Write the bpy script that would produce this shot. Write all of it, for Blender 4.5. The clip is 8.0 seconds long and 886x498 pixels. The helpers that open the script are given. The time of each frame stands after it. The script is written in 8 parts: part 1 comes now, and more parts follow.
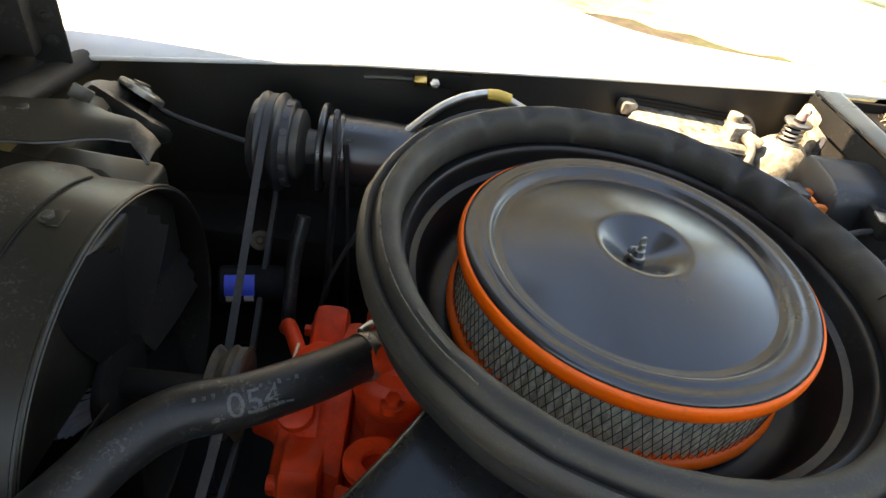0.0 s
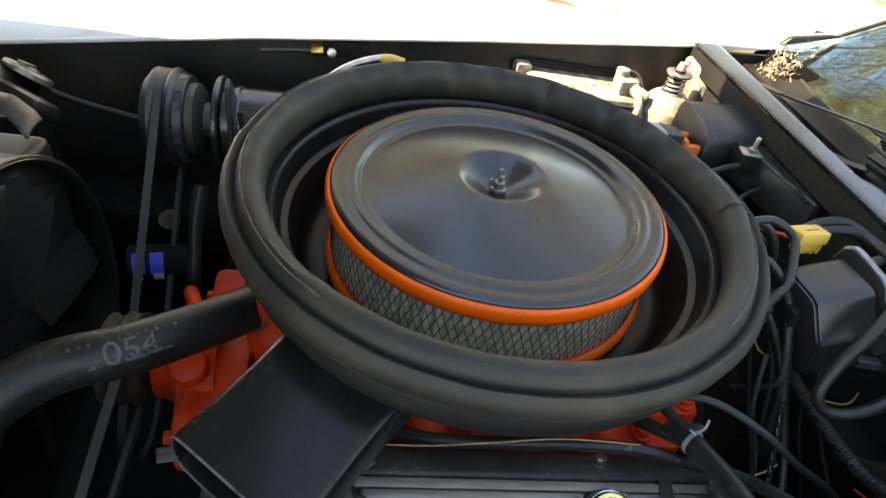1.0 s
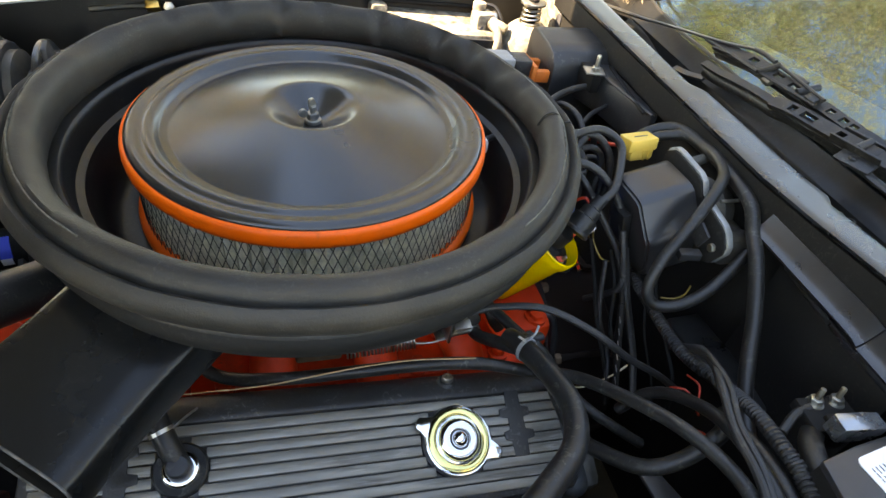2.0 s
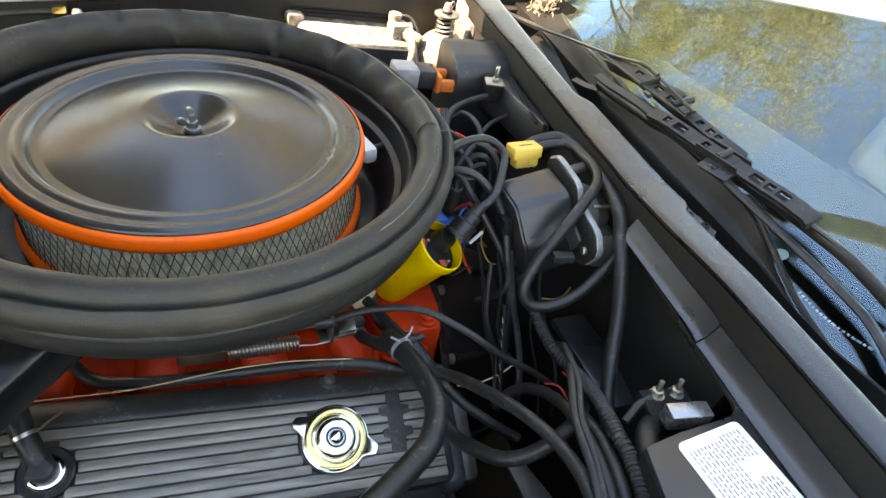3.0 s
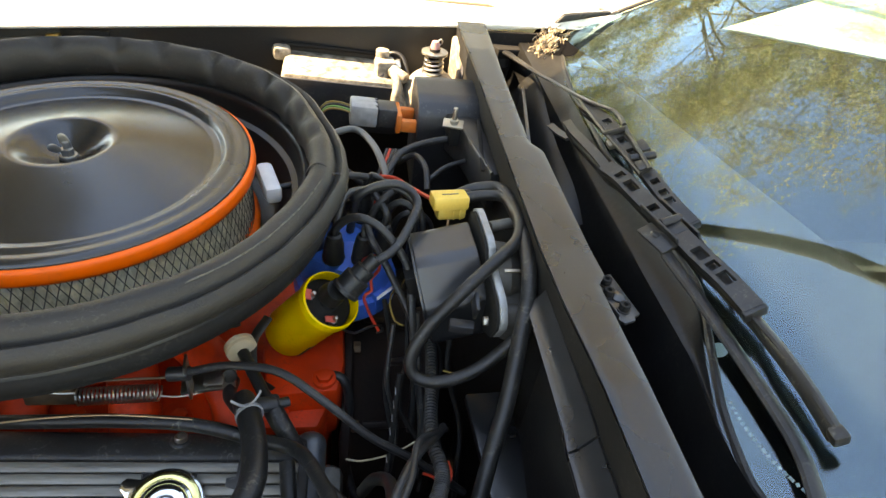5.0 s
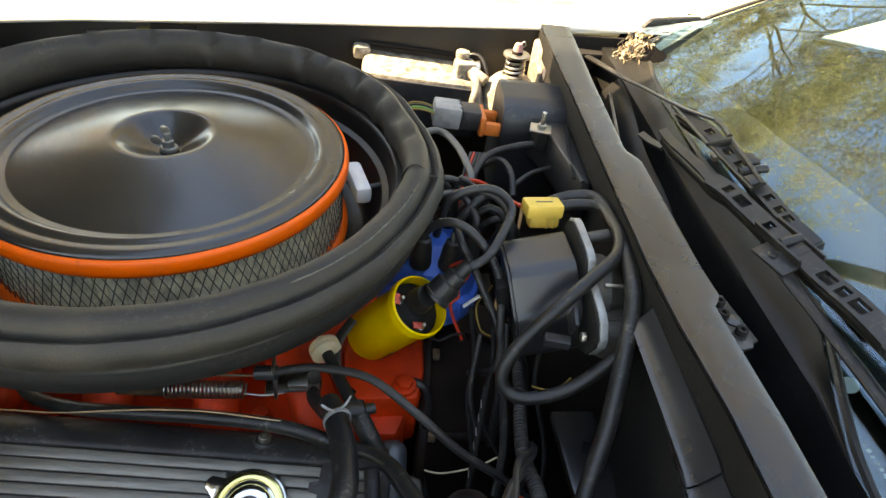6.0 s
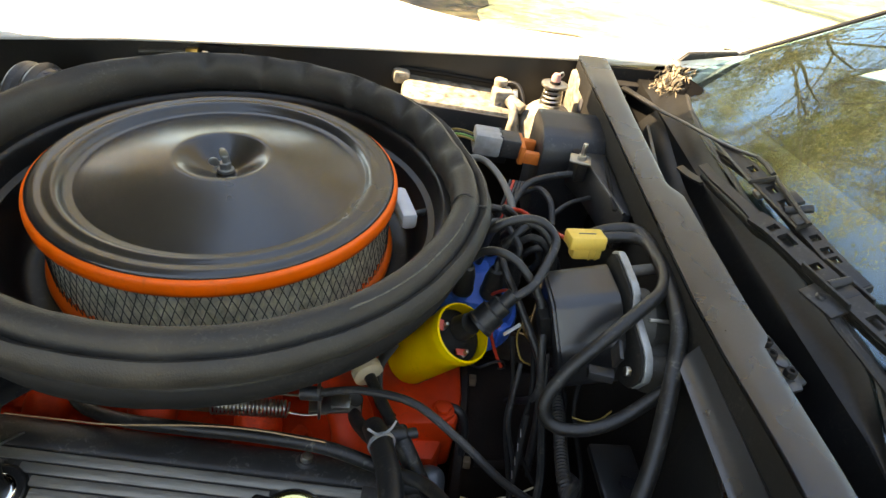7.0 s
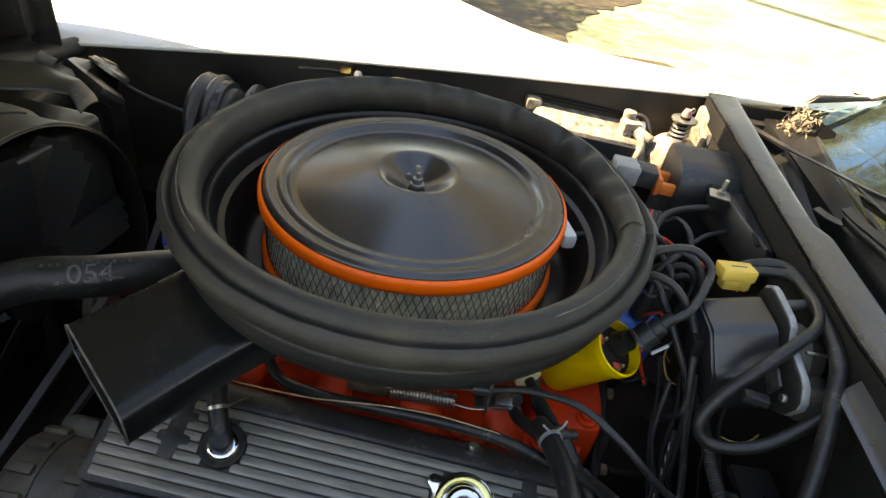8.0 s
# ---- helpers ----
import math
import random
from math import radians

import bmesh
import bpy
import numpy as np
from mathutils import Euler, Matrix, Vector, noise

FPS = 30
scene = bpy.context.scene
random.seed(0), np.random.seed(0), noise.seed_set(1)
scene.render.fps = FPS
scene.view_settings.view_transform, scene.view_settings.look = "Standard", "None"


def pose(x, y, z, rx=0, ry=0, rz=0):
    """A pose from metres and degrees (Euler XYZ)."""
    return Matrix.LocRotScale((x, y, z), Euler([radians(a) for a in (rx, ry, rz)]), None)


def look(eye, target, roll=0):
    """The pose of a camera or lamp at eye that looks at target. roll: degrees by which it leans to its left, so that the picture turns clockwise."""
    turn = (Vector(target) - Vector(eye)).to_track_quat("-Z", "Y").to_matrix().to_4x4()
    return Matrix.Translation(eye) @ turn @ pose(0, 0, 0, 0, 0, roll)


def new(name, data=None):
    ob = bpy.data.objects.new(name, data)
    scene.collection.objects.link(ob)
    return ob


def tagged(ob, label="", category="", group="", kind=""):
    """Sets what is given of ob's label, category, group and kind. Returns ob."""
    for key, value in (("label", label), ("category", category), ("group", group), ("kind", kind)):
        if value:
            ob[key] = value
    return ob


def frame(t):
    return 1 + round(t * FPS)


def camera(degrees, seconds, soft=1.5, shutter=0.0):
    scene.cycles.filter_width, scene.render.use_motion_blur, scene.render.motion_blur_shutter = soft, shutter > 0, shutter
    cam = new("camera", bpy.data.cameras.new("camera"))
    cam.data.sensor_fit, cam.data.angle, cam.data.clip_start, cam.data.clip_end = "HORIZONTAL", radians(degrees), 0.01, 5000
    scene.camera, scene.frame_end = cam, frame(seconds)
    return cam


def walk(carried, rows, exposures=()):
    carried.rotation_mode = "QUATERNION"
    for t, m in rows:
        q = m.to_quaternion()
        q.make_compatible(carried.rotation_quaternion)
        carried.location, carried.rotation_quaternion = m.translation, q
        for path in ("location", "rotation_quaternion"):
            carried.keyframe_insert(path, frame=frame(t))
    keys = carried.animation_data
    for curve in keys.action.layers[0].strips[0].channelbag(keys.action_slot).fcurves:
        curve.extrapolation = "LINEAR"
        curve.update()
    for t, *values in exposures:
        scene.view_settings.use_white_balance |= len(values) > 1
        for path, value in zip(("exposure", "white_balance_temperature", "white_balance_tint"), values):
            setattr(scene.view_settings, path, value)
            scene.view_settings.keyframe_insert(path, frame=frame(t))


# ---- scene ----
cam = camera(74.7, 8.0, soft=1.5)
PATH = [
    (0, (-0.245, -0.443, 0.355), (-0.068, 1.079, -0.931), 11.3),
    (0.5, (-0.206, -0.481, 0.345), (0.021, 1.019, -0.958), 10.9),
    (1, (-0.149, -0.507, 0.344), (0.16, 0.998, -0.937), 10.5),
    (1.5, (-0.087, -0.527, 0.33), (0.345, 0.898, -1.006), 10.3),
    (2, (-0.022, -0.548, 0.322), (0.468, 0.86, -1.011), 9.1),
    (2.2, (0.008, -0.555, 0.321), (0.507, 0.858, -1.003), 8.6),
    (3.3, (0.068, -0.635, 0.371), (0.687, 0.757, -0.924), 12.1),
    (3.5, (0.069, -0.664, 0.381), (0.68, 0.752, -0.892), 11.6),
    (4, (0.121, -0.64, 0.369), (0.603, 0.85, -0.874), 10.3),
    (4.2, (0.177, -0.612, 0.372), (0.594, 0.893, -0.877), 10.4),
    (5.3, (0.299, -0.552, 0.332), (0.58, 0.989, -0.912), 8.3),
    (5.5, (0.28, -0.548, 0.329), (0.521, 0.994, -0.921), 8.2),
    (6, (0.241, -0.533, 0.325), (0.419, 1.017, -0.926), 8.3),
    (6.5, (0.232, -0.521, 0.336), (0.383, 1.053, -0.889), 8.0),
    (7, (0.206, -0.534, 0.335), (0.33, 1.055, -0.874), 9.1),
    (7.5, (0.148, -0.566, 0.355), (0.231, 1.027, -0.851), 9.4),
    (8, (0.074, -0.599, 0.36), (0.007, 1.003, -0.834), 9.6),
]
EXPOSURES = [(t, stops + 0.33, kelvin, 14) for t, stops, kelvin in ((0.0, 2.5, 10600), (1.5, 2.66, 10700), (2.0, 2.82, 10900), (2.6, 2.98, 11200), (3.5, 3.20, 11600), (4.2, 3.00, 11700), (5.5, 2.72, 12300), (6.5, 2.61, 12500), (7.0, 2.52, 12300), (8.0, 2.28, 11700))]
walk(cam, [(t, look(eye, target, roll)) for t, eye, target, roll in PATH], EXPOSURES)

# ---- light ----
SUN_DIR = Vector((-0.65, 0.12, 0.75)).normalized()
world = bpy.data.worlds.new("sky")
scene.world = world
world.use_nodes = True
wn = world.node_tree.nodes
sky = wn.new("ShaderNodeTexSky")
sky.sky_type = 'NISHITA'
sky.sun_disc = False
sky.sun_elevation = math.asin(SUN_DIR.z)
sky.sun_rotation = math.atan2(SUN_DIR.x, SUN_DIR.y)
sky.air_density, sky.dust_density, sky.ozone_density = 1.0, 0.1, 4.6
wn["Background"].inputs["Strength"].default_value = 0.15
world.node_tree.links.new(sky.outputs["Color"], wn["Background"].inputs["Color"])
sun = new("sun", bpy.data.lights.new("sun", 'SUN'))
sun.data.energy, sun.data.angle, sun.data.color = 4.6, radians(0.53), (1.0, 0.95, 0.86)
sun.matrix_world = look(SUN_DIR * 20, (0, 0, 0))


# ---- materials ----
def material(name, color, rough=0.5, metal=0.0, var=0.12, scale=40.0, bump=0.15, fine=400.0, dirt=None, dirt_amount=0.0,
             dirt_scale=9.0, coat=0.0, object_random=0.0, spec=0.5, speck=0.0, speck_color=(0.22, 0.20, 0.16), speck_scale=170.0, stretch=1.0):
    """Principled surface: base colour with two scales of noise, fine relief, and patches of dirt or wear in a second colour."""
    m = bpy.data.materials.new(name)
    m.use_nodes = True
    t = m.node_tree
    n, l = t.nodes, t.links
    p = n["Principled BSDF"]
    co = n.new("ShaderNodeMapping")
    co.inputs["Scale"].default_value = (stretch, 1, 1)
    l.new(n.new("ShaderNodeTexCoord").outputs["Object"], co.inputs["Vector"])
    big = n.new("ShaderNodeTexNoise")
    big.inputs["Scale"].default_value, big.inputs["Detail"].default_value = scale, 6.0
    l.new(co.outputs["Vector"], big.inputs["Vector"])
    small = n.new("ShaderNodeTexNoise")
    small.inputs["Scale"].default_value, small.inputs["Detail"].default_value = fine, 3.0
    l.new(co.outputs["Vector"], small.inputs["Vector"])
    ramp = n.new("ShaderNodeMapRange")
    ramp.inputs["From Min"].default_value, ramp.inputs["From Max"].default_value = 0.3, 0.7
    ramp.inputs["To Min"].default_value, ramp.inputs["To Max"].default_value = 1 - var, 1 + var
    l.new(big.outputs["Fac"], ramp.inputs["Value"])
    mul = n.new("ShaderNodeMix")
    mul.data_type, mul.blend_type = 'RGBA', 'MULTIPLY'
    mul.inputs["Factor"].default_value = 1.0
    mul.inputs[6].default_value = (*color, 1)
    l.new(ramp.outputs["Result"], mul.inputs[7])
    out = mul.outputs[2]
    if object_random:
        info = n.new("ShaderNodeObjectInfo")
        r2 = n.new("ShaderNodeMapRange")
        r2.inputs["To Min"].default_value, r2.inputs["To Max"].default_value = 1 - object_random, 1 + object_random
        l.new(info.outputs["Random"], r2.inputs["Value"])
        m2 = n.new("ShaderNodeMix")
        m2.data_type, m2.blend_type = 'RGBA', 'MULTIPLY'
        m2.inputs["Factor"].default_value = 1.0
        l.new(out, m2.inputs[6])
        l.new(r2.outputs["Result"], m2.inputs[7])
        out = m2.outputs[2]
    rr = n.new("ShaderNodeMapRange")
    rr.inputs["To Min"].default_value, rr.inputs["To Max"].default_value = max(rough - 0.1, 0.02), min(rough + 0.1, 1)
    l.new(big.outputs["Fac"], rr.inputs["Value"])
    rout = rr.outputs["Result"]
    if dirt:
        d = n.new("ShaderNodeTexNoise")
        d.inputs["Scale"].default_value, d.inputs["Detail"].default_value, d.inputs["Roughness"].default_value = dirt_scale, 8.0, 0.65
        l.new(co.outputs["Vector"], d.inputs["Vector"])
        dr = n.new("ShaderNodeMapRange")
        dr.inputs["From Min"].default_value, dr.inputs["From Max"].default_value = 0.48, 0.72
        dr.inputs["To Max"].default_value = dirt_amount
        l.new(d.outputs["Fac"], dr.inputs["Value"])
        m3 = n.new("ShaderNodeMix")
        m3.data_type = 'RGBA'
        m3.inputs[7].default_value = (*dirt, 1)
        l.new(dr.outputs["Result"], m3.inputs["Factor"])
        l.new(out, m3.inputs[6])
        out = m3.outputs[2]
        ra = n.new("ShaderNodeMath")
        ra.operation = 'MULTIPLY_ADD'
        ra.inputs[1].default_value = 0.3
        l.new(dr.outputs["Result"], ra.inputs[0])
        l.new(rout, ra.inputs[2])
        rout = ra.outputs[0]
    if speck:
        # fine scuffs and grit, gathered in patches
        e = n.new("ShaderNodeTexNoise")
        e.inputs["Scale"].default_value, e.inputs["Detail"].default_value, e.inputs["Distortion"].default_value = speck_scale, 5.0, 1.2
        l.new(co.outputs["Vector"], e.inputs["Vector"])
        er = n.new("ShaderNodeMapRange")
        er.inputs["From Min"].default_value, er.inputs["From Max"].default_value = 0.55, 0.75
        l.new(e.outputs["Fac"], er.inputs["Value"])
        eg = n.new("ShaderNodeMapRange")
        eg.inputs["From Min"].default_value, eg.inputs["From Max"].default_value = 0.42, 0.66
        eg.inputs["To Max"].default_value = speck
        l.new(big.outputs["Fac"], eg.inputs["Value"])
        em = n.new("ShaderNodeMath")
        em.operation = 'MULTIPLY'
        l.new(er.outputs["Result"], em.inputs[0])
        l.new(eg.outputs["Result"], em.inputs[1])
        m4 = n.new("ShaderNodeMix")
        m4.data_type = 'RGBA'
        m4.inputs[7].default_value = (*speck_color, 1)
        l.new(em.outputs[0], m4.inputs["Factor"])
        l.new(out, m4.inputs[6])
        out = m4.outputs[2]
    l.new(out, p.inputs["Base Color"])
    l.new(rout, p.inputs["Roughness"])
    p.inputs["Metallic"].default_value = metal
    p.inputs["Specular IOR Level"].default_value = spec
    p.inputs["Coat Weight"].default_value = coat
    if bump:
        b = n.new("ShaderNodeBump")
        b.inputs["Strength"].default_value, b.inputs["Distance"].default_value = bump, 0.0006
        l.new(small.outputs["Fac"], b.inputs["Height"])
        l.new(b.outputs["Normal"], p.inputs["Normal"])
    return m


DUST = (0.11, 0.10, 0.082)
LID = material("lid_satin_black_paint", (0.013, 0.0128, 0.0125), 0.24, spec=0.7, var=0.04, scale=9, bump=0.02, dirt=DUST, dirt_amount=0.012, dirt_scale=18, speck=0.04, speck_scale=420)
SNORKEL = material("black_snorkel_paint", (0.006, 0.006, 0.006), 0.26, spec=0.28, var=0.15, scale=20, bump=0.06, dirt=DUST, dirt_amount=0.012, speck=0.06)
PAN = material("black_pan_paint", (0.006, 0.006, 0.006), 0.36, var=0.15, scale=20, bump=0.08, dirt=DUST, dirt_amount=0.035, speck=0.18, spec=0.35)
FOAM = material("black_foam_rubber", (0.016, 0.0145, 0.0125), 0.58, spec=0.38, var=0.22, scale=22, bump=0.6, fine=600, dirt=(0.092, 0.072, 0.048), dirt_amount=0.29, dirt_scale=7, speck=0.16, speck_scale=260)
ORANGE = material("orange_gasket_rubber", (0.98, 0.120, 0.006), 0.45, spec=0.35, var=0.07, scale=60, bump=0.1, dirt=(0.35, 0.07, 0.02), dirt_amount=0.25, dirt_scale=30, speck=0.25, speck_color=(0.2, 0.04, 0.01), speck_scale=90)
MESH = material("filter_mesh_wire", (0.05, 0.05, 0.042), 0.5, 0.3, var=0.2, scale=90, bump=0.1)
PLEAT = material("filter_pleat_paper", (0.78, 0.72, 0.53), 0.8, var=0.25, scale=120, bump=0.3, dirt=(0.20, 0.18, 0.12), dirt_amount=0.6, dirt_scale=38)
ENGINE = material("engine_orange_paint", (0.64, 0.040, 0.007), 0.5, spec=0.24, var=0.22, scale=24, bump=0.5, fine=160, dirt=(0.05, 0.018, 0.012), dirt_amount=0.6, dirt_scale=13, speck=0.55, speck_color=(0.06, 0.03, 0.02))
RUBBER = material("black_hose_rubber", (0.012, 0.0115, 0.011), 0.4, spec=0.38, var=0.2, scale=35, bump=0.25, dirt=DUST, dirt_amount=0.075, dirt_scale=16, speck=0.45)
WIRE = material("black_wire_insulation", (0.017, 0.0165, 0.0165), 0.42, spec=0.4, var=0.2, scale=50, bump=0.15, dirt=DUST, dirt_amount=0.08, dirt_scale=22, speck=0.45)
PLASTIC = material("black_plastic", (0.02, 0.02, 0.021), 0.4, var=0.15, scale=30, bump=0.15, dirt=DUST, dirt_amount=0.11, dirt_scale=12, speck=0.35)
FLANGEBLACK = material("semi_gloss_black_flange_paint", (0.010, 0.0125, 0.0148), 0.28, spec=0.58, var=0.12, scale=9, bump=0.10, fine=260, dirt=DUST, dirt_amount=0.03, dirt_scale=7, speck=0.08)
BODYBLACK = material("satin_black_body_paint", (0.020, 0.0195, 0.019), 0.29, spec=0.75, var=0.15, scale=9, bump=0.2, fine=260, dirt=DUST, dirt_amount=0.20, dirt_scale=7, speck=0.18)
UNDER = material("dull_black_underbody", (0.0075, 0.007, 0.0065), 0.72, var=0.3, scale=10, bump=0.4, fine=200, dirt=(0.022, 0.018, 0.014), dirt_amount=0.3, spec=0.22, speck=0.12)
PAINT = material("white_car_paint", (0.72, 0.71, 0.67), 0.28, var=0.03, scale=3, bump=0.03, coat=0.5, dirt=(0.5, 0.47, 0.4), dirt_amount=0.15)
ALU = material("cast_aluminium", (0.30, 0.30, 0.29), 0.42, 0.7, var=0.2, scale=50, bump=0.35, fine=350, dirt=(0.09, 0.08, 0.065), dirt_amount=0.5, speck=0.4, speck_color=(0.03, 0.025, 0.02))
FIN = material("brushed_fin_tops", (0.225, 0.208, 0.175), 0.36, 0.35, var=0.45, scale=60, bump=0.25, fine=700, dirt=(0.035, 0.032, 0.028), dirt_amount=0.8, dirt_scale=70, speck=0.75, speck_color=(0.46, 0.45, 0.42), speck_scale=260, stretch=0.09)
VCBLACK = material("black_crackle_cover", (0.020, 0.0195, 0.019), 0.5, var=0.25, scale=30, bump=0.5, fine=450, dirt=DUST, dirt_amount=0.17, speck=0.5, speck_color=(0.3, 0.29, 0.27))
CHROME = material("chrome_plate", (0.85, 0.84, 0.82), 0.07, 1.0, var=0.05, scale=30, bump=0.02)
STEEL = material("zinc_steel", (0.5, 0.48, 0.43), 0.33, 1.0, var=0.2, scale=60, bump=0.15, dirt=(0.2, 0.13, 0.07), dirt_amount=0.4)
RUST = material("rusty_steel", (0.16, 0.10, 0.06), 0.7, 0.4, var=0.4, scale=45, bump=0.5)
YELLOW = material("yellow_coil_paint", (0.80, 0.49, 0.0), 0.33, var=0.06, scale=30, bump=0.05, dirt=(0.3, 0.2, 0.03), dirt_amount=0.25, speck=0.25, speck_color=(0.12, 0.09, 0.03), spec=0.3)
YPLASTIC = material("aged_yellow_plastic", (0.74, 0.46, 0.08), 0.45, var=0.12, scale=60, bump=0.1, dirt=(0.2, 0.13, 0.05), dirt_amount=0.4)
BLUE = material("blue_distributor_plastic", (0.004, 0.15, 0.62), 0.35, var=0.12, scale=40, bump=0.1, dirt=(0.02, 0.03, 0.08), dirt_amount=0.4, speck=0.35, speck_color=(0.05, 0.08, 0.12))
CLIP = material("orange_clip_plastic", (0.75, 0.17, 0.03), 0.45, var=0.12, scale=60, bump=0.1, dirt=(0.2, 0.08, 0.03), dirt_amount=0.3)
GREYPL = material("grey_connector_plastic", (0.25, 0.248, 0.24), 0.42, var=0.25, scale=60, bump=0.25)
GREYHOSE = material("olive_grey_hose", (0.11, 0.107, 0.095), 0.42, var=0.15, scale=40, bump=0.15, dirt=(0.04, 0.036, 0.03), dirt_amount=0.4)
CREAM = material("cream_nylon", (0.62, 0.49, 0.31), 0.45, var=0.08, scale=60, bump=0.1, dirt=(0.3, 0.22, 0.12), dirt_amount=0.35)
WHITE = material("white_plastic", (0.74, 0.73, 0.70), 0.45, var=0.06, scale=60, bump=0.05, dirt=(0.3, 0.27, 0.2), dirt_amount=0.25)
LABEL = material("white_paper_label", (0.78, 0.77, 0.75), 0.55, var=0.04, scale=60, bump=0.03, dirt=(0.45, 0.42, 0.36), dirt_amount=0.2)
# For print, and for the shade painted in as holes, slots and grooves.
INKSHADE = material("dark_print_and_hole_shade", (0.06, 0.06, 0.07), 0.6, var=0.1, bump=0)
REDW = material("red_wire", (0.50, 0.035, 0.014), 0.45, var=0.1, bump=0)
YELW = material("yellow_wire", (0.24, 0.15, 0.03), 0.45, var=0.1, bump=0)
GREENW = material("green_wire", (0.12, 0.3, 0.06), 0.45, var=0.1, bump=0)
COPPER = material("tan_cord", (0.42, 0.26, 0.13), 0.6, var=0.2, scale=90, bump=0.1)
# Its dark patches are dirt plus the black shading between sunlit dusty spots.
DUSTY = material("dusty_aged_metal", (0.30, 0.265, 0.21), 0.6, 0.25, var=0.6, scale=60, bump=0.6, dirt=(0.03, 0.024, 0.018), dirt_amount=1.0, dirt_scale=55)
DARKALU = material("dirty_dark_aluminium", (0.09, 0.085, 0.075), 0.5, 0.6, var=0.25, scale=40, bump=0.4, dirt=(0.05, 0.045, 0.04), dirt_amount=0.6, speck=0.4)
BELT = material("black_belt_rubber", (0.035, 0.035, 0.035), 0.6, var=0.15, scale=60, bump=0.3, speck=0.4)
SHROUD = material("aged_black_shroud_plastic", (0.013, 0.0122, 0.0095), 0.40, spec=0.38, var=0.2, scale=12, bump=0.2, dirt=(0.07, 0.058, 0.036), dirt_amount=0.2, dirt_scale=9, speck=0.4)


def glass_material(name):
    m = bpy.data.materials.new(name)
    m.use_nodes = True
    t = m.node_tree
    n, l = t.nodes, t.links
    n.remove(n["Principled BSDF"])
    pane = n.new("ShaderNodeBsdfGlass")
    pane.inputs["Roughness"].default_value, pane.inputs["IOR"].default_value = 0.0, 1.70
    pane.inputs["Color"].default_value = (0.76, 0.93, 0.98, 1)
    dust = n.new("ShaderNodeBsdfDiffuse")
    dust.inputs["Color"].default_value = (0.34, 0.33, 0.31, 1)
    co = n.new("ShaderNodeTexCoord")
    nz = n.new("ShaderNodeTexNoise")
    nz.inputs["Scale"].default_value, nz.inputs["Detail"].default_value = 5.0, 8.0
    l.new(co.outputs["Object"], nz.inputs["Vector"])
    mr = n.new("ShaderNodeMapRange")
    mr.inputs["To Min"].default_value, mr.inputs["To Max"].default_value = 0.0006, 0.003
    l.new(nz.outputs["Fac"], mr.inputs["Value"])
    b = n.new("ShaderNodeMixShader")
    l.new(mr.outputs["Result"], b.inputs["Fac"])
    l.new(pane.outputs[0], b.inputs[1])
    l.new(dust.outputs[0], b.inputs[2])
    l.new(b.outputs[0], n["Material Output"].inputs["Surface"])
    return m


GLASS = glass_material("dusty_windshield_glass")


# ---- mesh helpers ----
def mesh_object(name, bm, mat, smooth=35):
    me = bpy.data.meshes.new(name)
    bmesh.ops.recalc_face_normals(bm, faces=bm.faces[:])
    bm.to_mesh(me)
    bm.free()
    for q in me.polygons:
        q.use_smooth = True
    me.set_sharp_from_angle(angle=radians(smooth))
    me.materials.append(mat)
    return new(name, me)


def part(name, bm, mat, parent, label="", smooth=35):
    ob = mesh_object(name, bm, mat, smooth)
    ob.parent = parent
    if parent is not None:
        ob.matrix_parent_inverse = Matrix.Identity(4)
    if label:
        tagged(ob, label)
    return ob


def thing(name, label, category, m=None, group="", kind=""):
    ob = new(name)
    ob.empty_display_size = 0.02
    if m is not None:
        ob.matrix_basis = m
    return tagged(ob, label, category, group, kind)


def single(name, bm, mat, label, category, m=None, group="", kind="", smooth=35):
    ob = mesh_object(name, bm, mat, smooth)
    if m is not None:
        ob.matrix_basis = m
    return tagged(ob, label, category, group, kind)


def revolve(profile, segs=64, bm=None, m=None, wobble=None):
    """A surface of revolution round z from (radius, height) pairs."""
    bm = bm or bmesh.new()
    m = m or Matrix.Identity(4)
    rings = []
    for r, z in profile:
        if r < 1e-6:
            rings.append([bm.verts.new(m @ Vector((0, 0, z)))])
            continue
        ring = []
        for i in range(segs):
            a = 2 * math.pi * i / segs
            k, dz = wobble(a, r, z) if wobble else (1.0, 0.0)
            ring.append(bm.verts.new(m @ Vector((r * k * math.cos(a), r * k * math.sin(a), z + dz))))
        rings.append(ring)
    for p, q in zip(rings, rings[1:]):
        for i in range(segs):
            j = (i + 1) % segs
            if len(p) == 1 and len(q) == 1:
                continue
            if len(p) == 1:
                bm.faces.new((p[0], q[i], q[j]))
            elif len(q) == 1:
                bm.faces.new((p[i], q[0], p[j]))
            else:
                bm.faces.new((p[i], q[i], q[j], p[j]))
    return bm


def spline(points, step=0.006):
    """Even points along a smooth curve through the given ones."""
    P = [Vector(p) for p in points]
    if len(P) == 2:
        P.insert(1, (P[0] + P[1]) / 2)
    P = [2 * P[0] - P[1], *P, 2 * P[-1] - P[-2]]
    out = []
    for i in range(1, len(P) - 2):
        a, b, c, d = P[i - 1:i + 3]
        n = max(2, int((c - b).length / step))
        for k in range(n):
            t = k / n
            out.append(0.5 * ((2 * b) + (c - a) * t + (2 * a - 5 * b + 4 * c - d) * t * t + (3 * b - a - 3 * c + d) * t ** 3))
    out.append(P[-2])
    return out


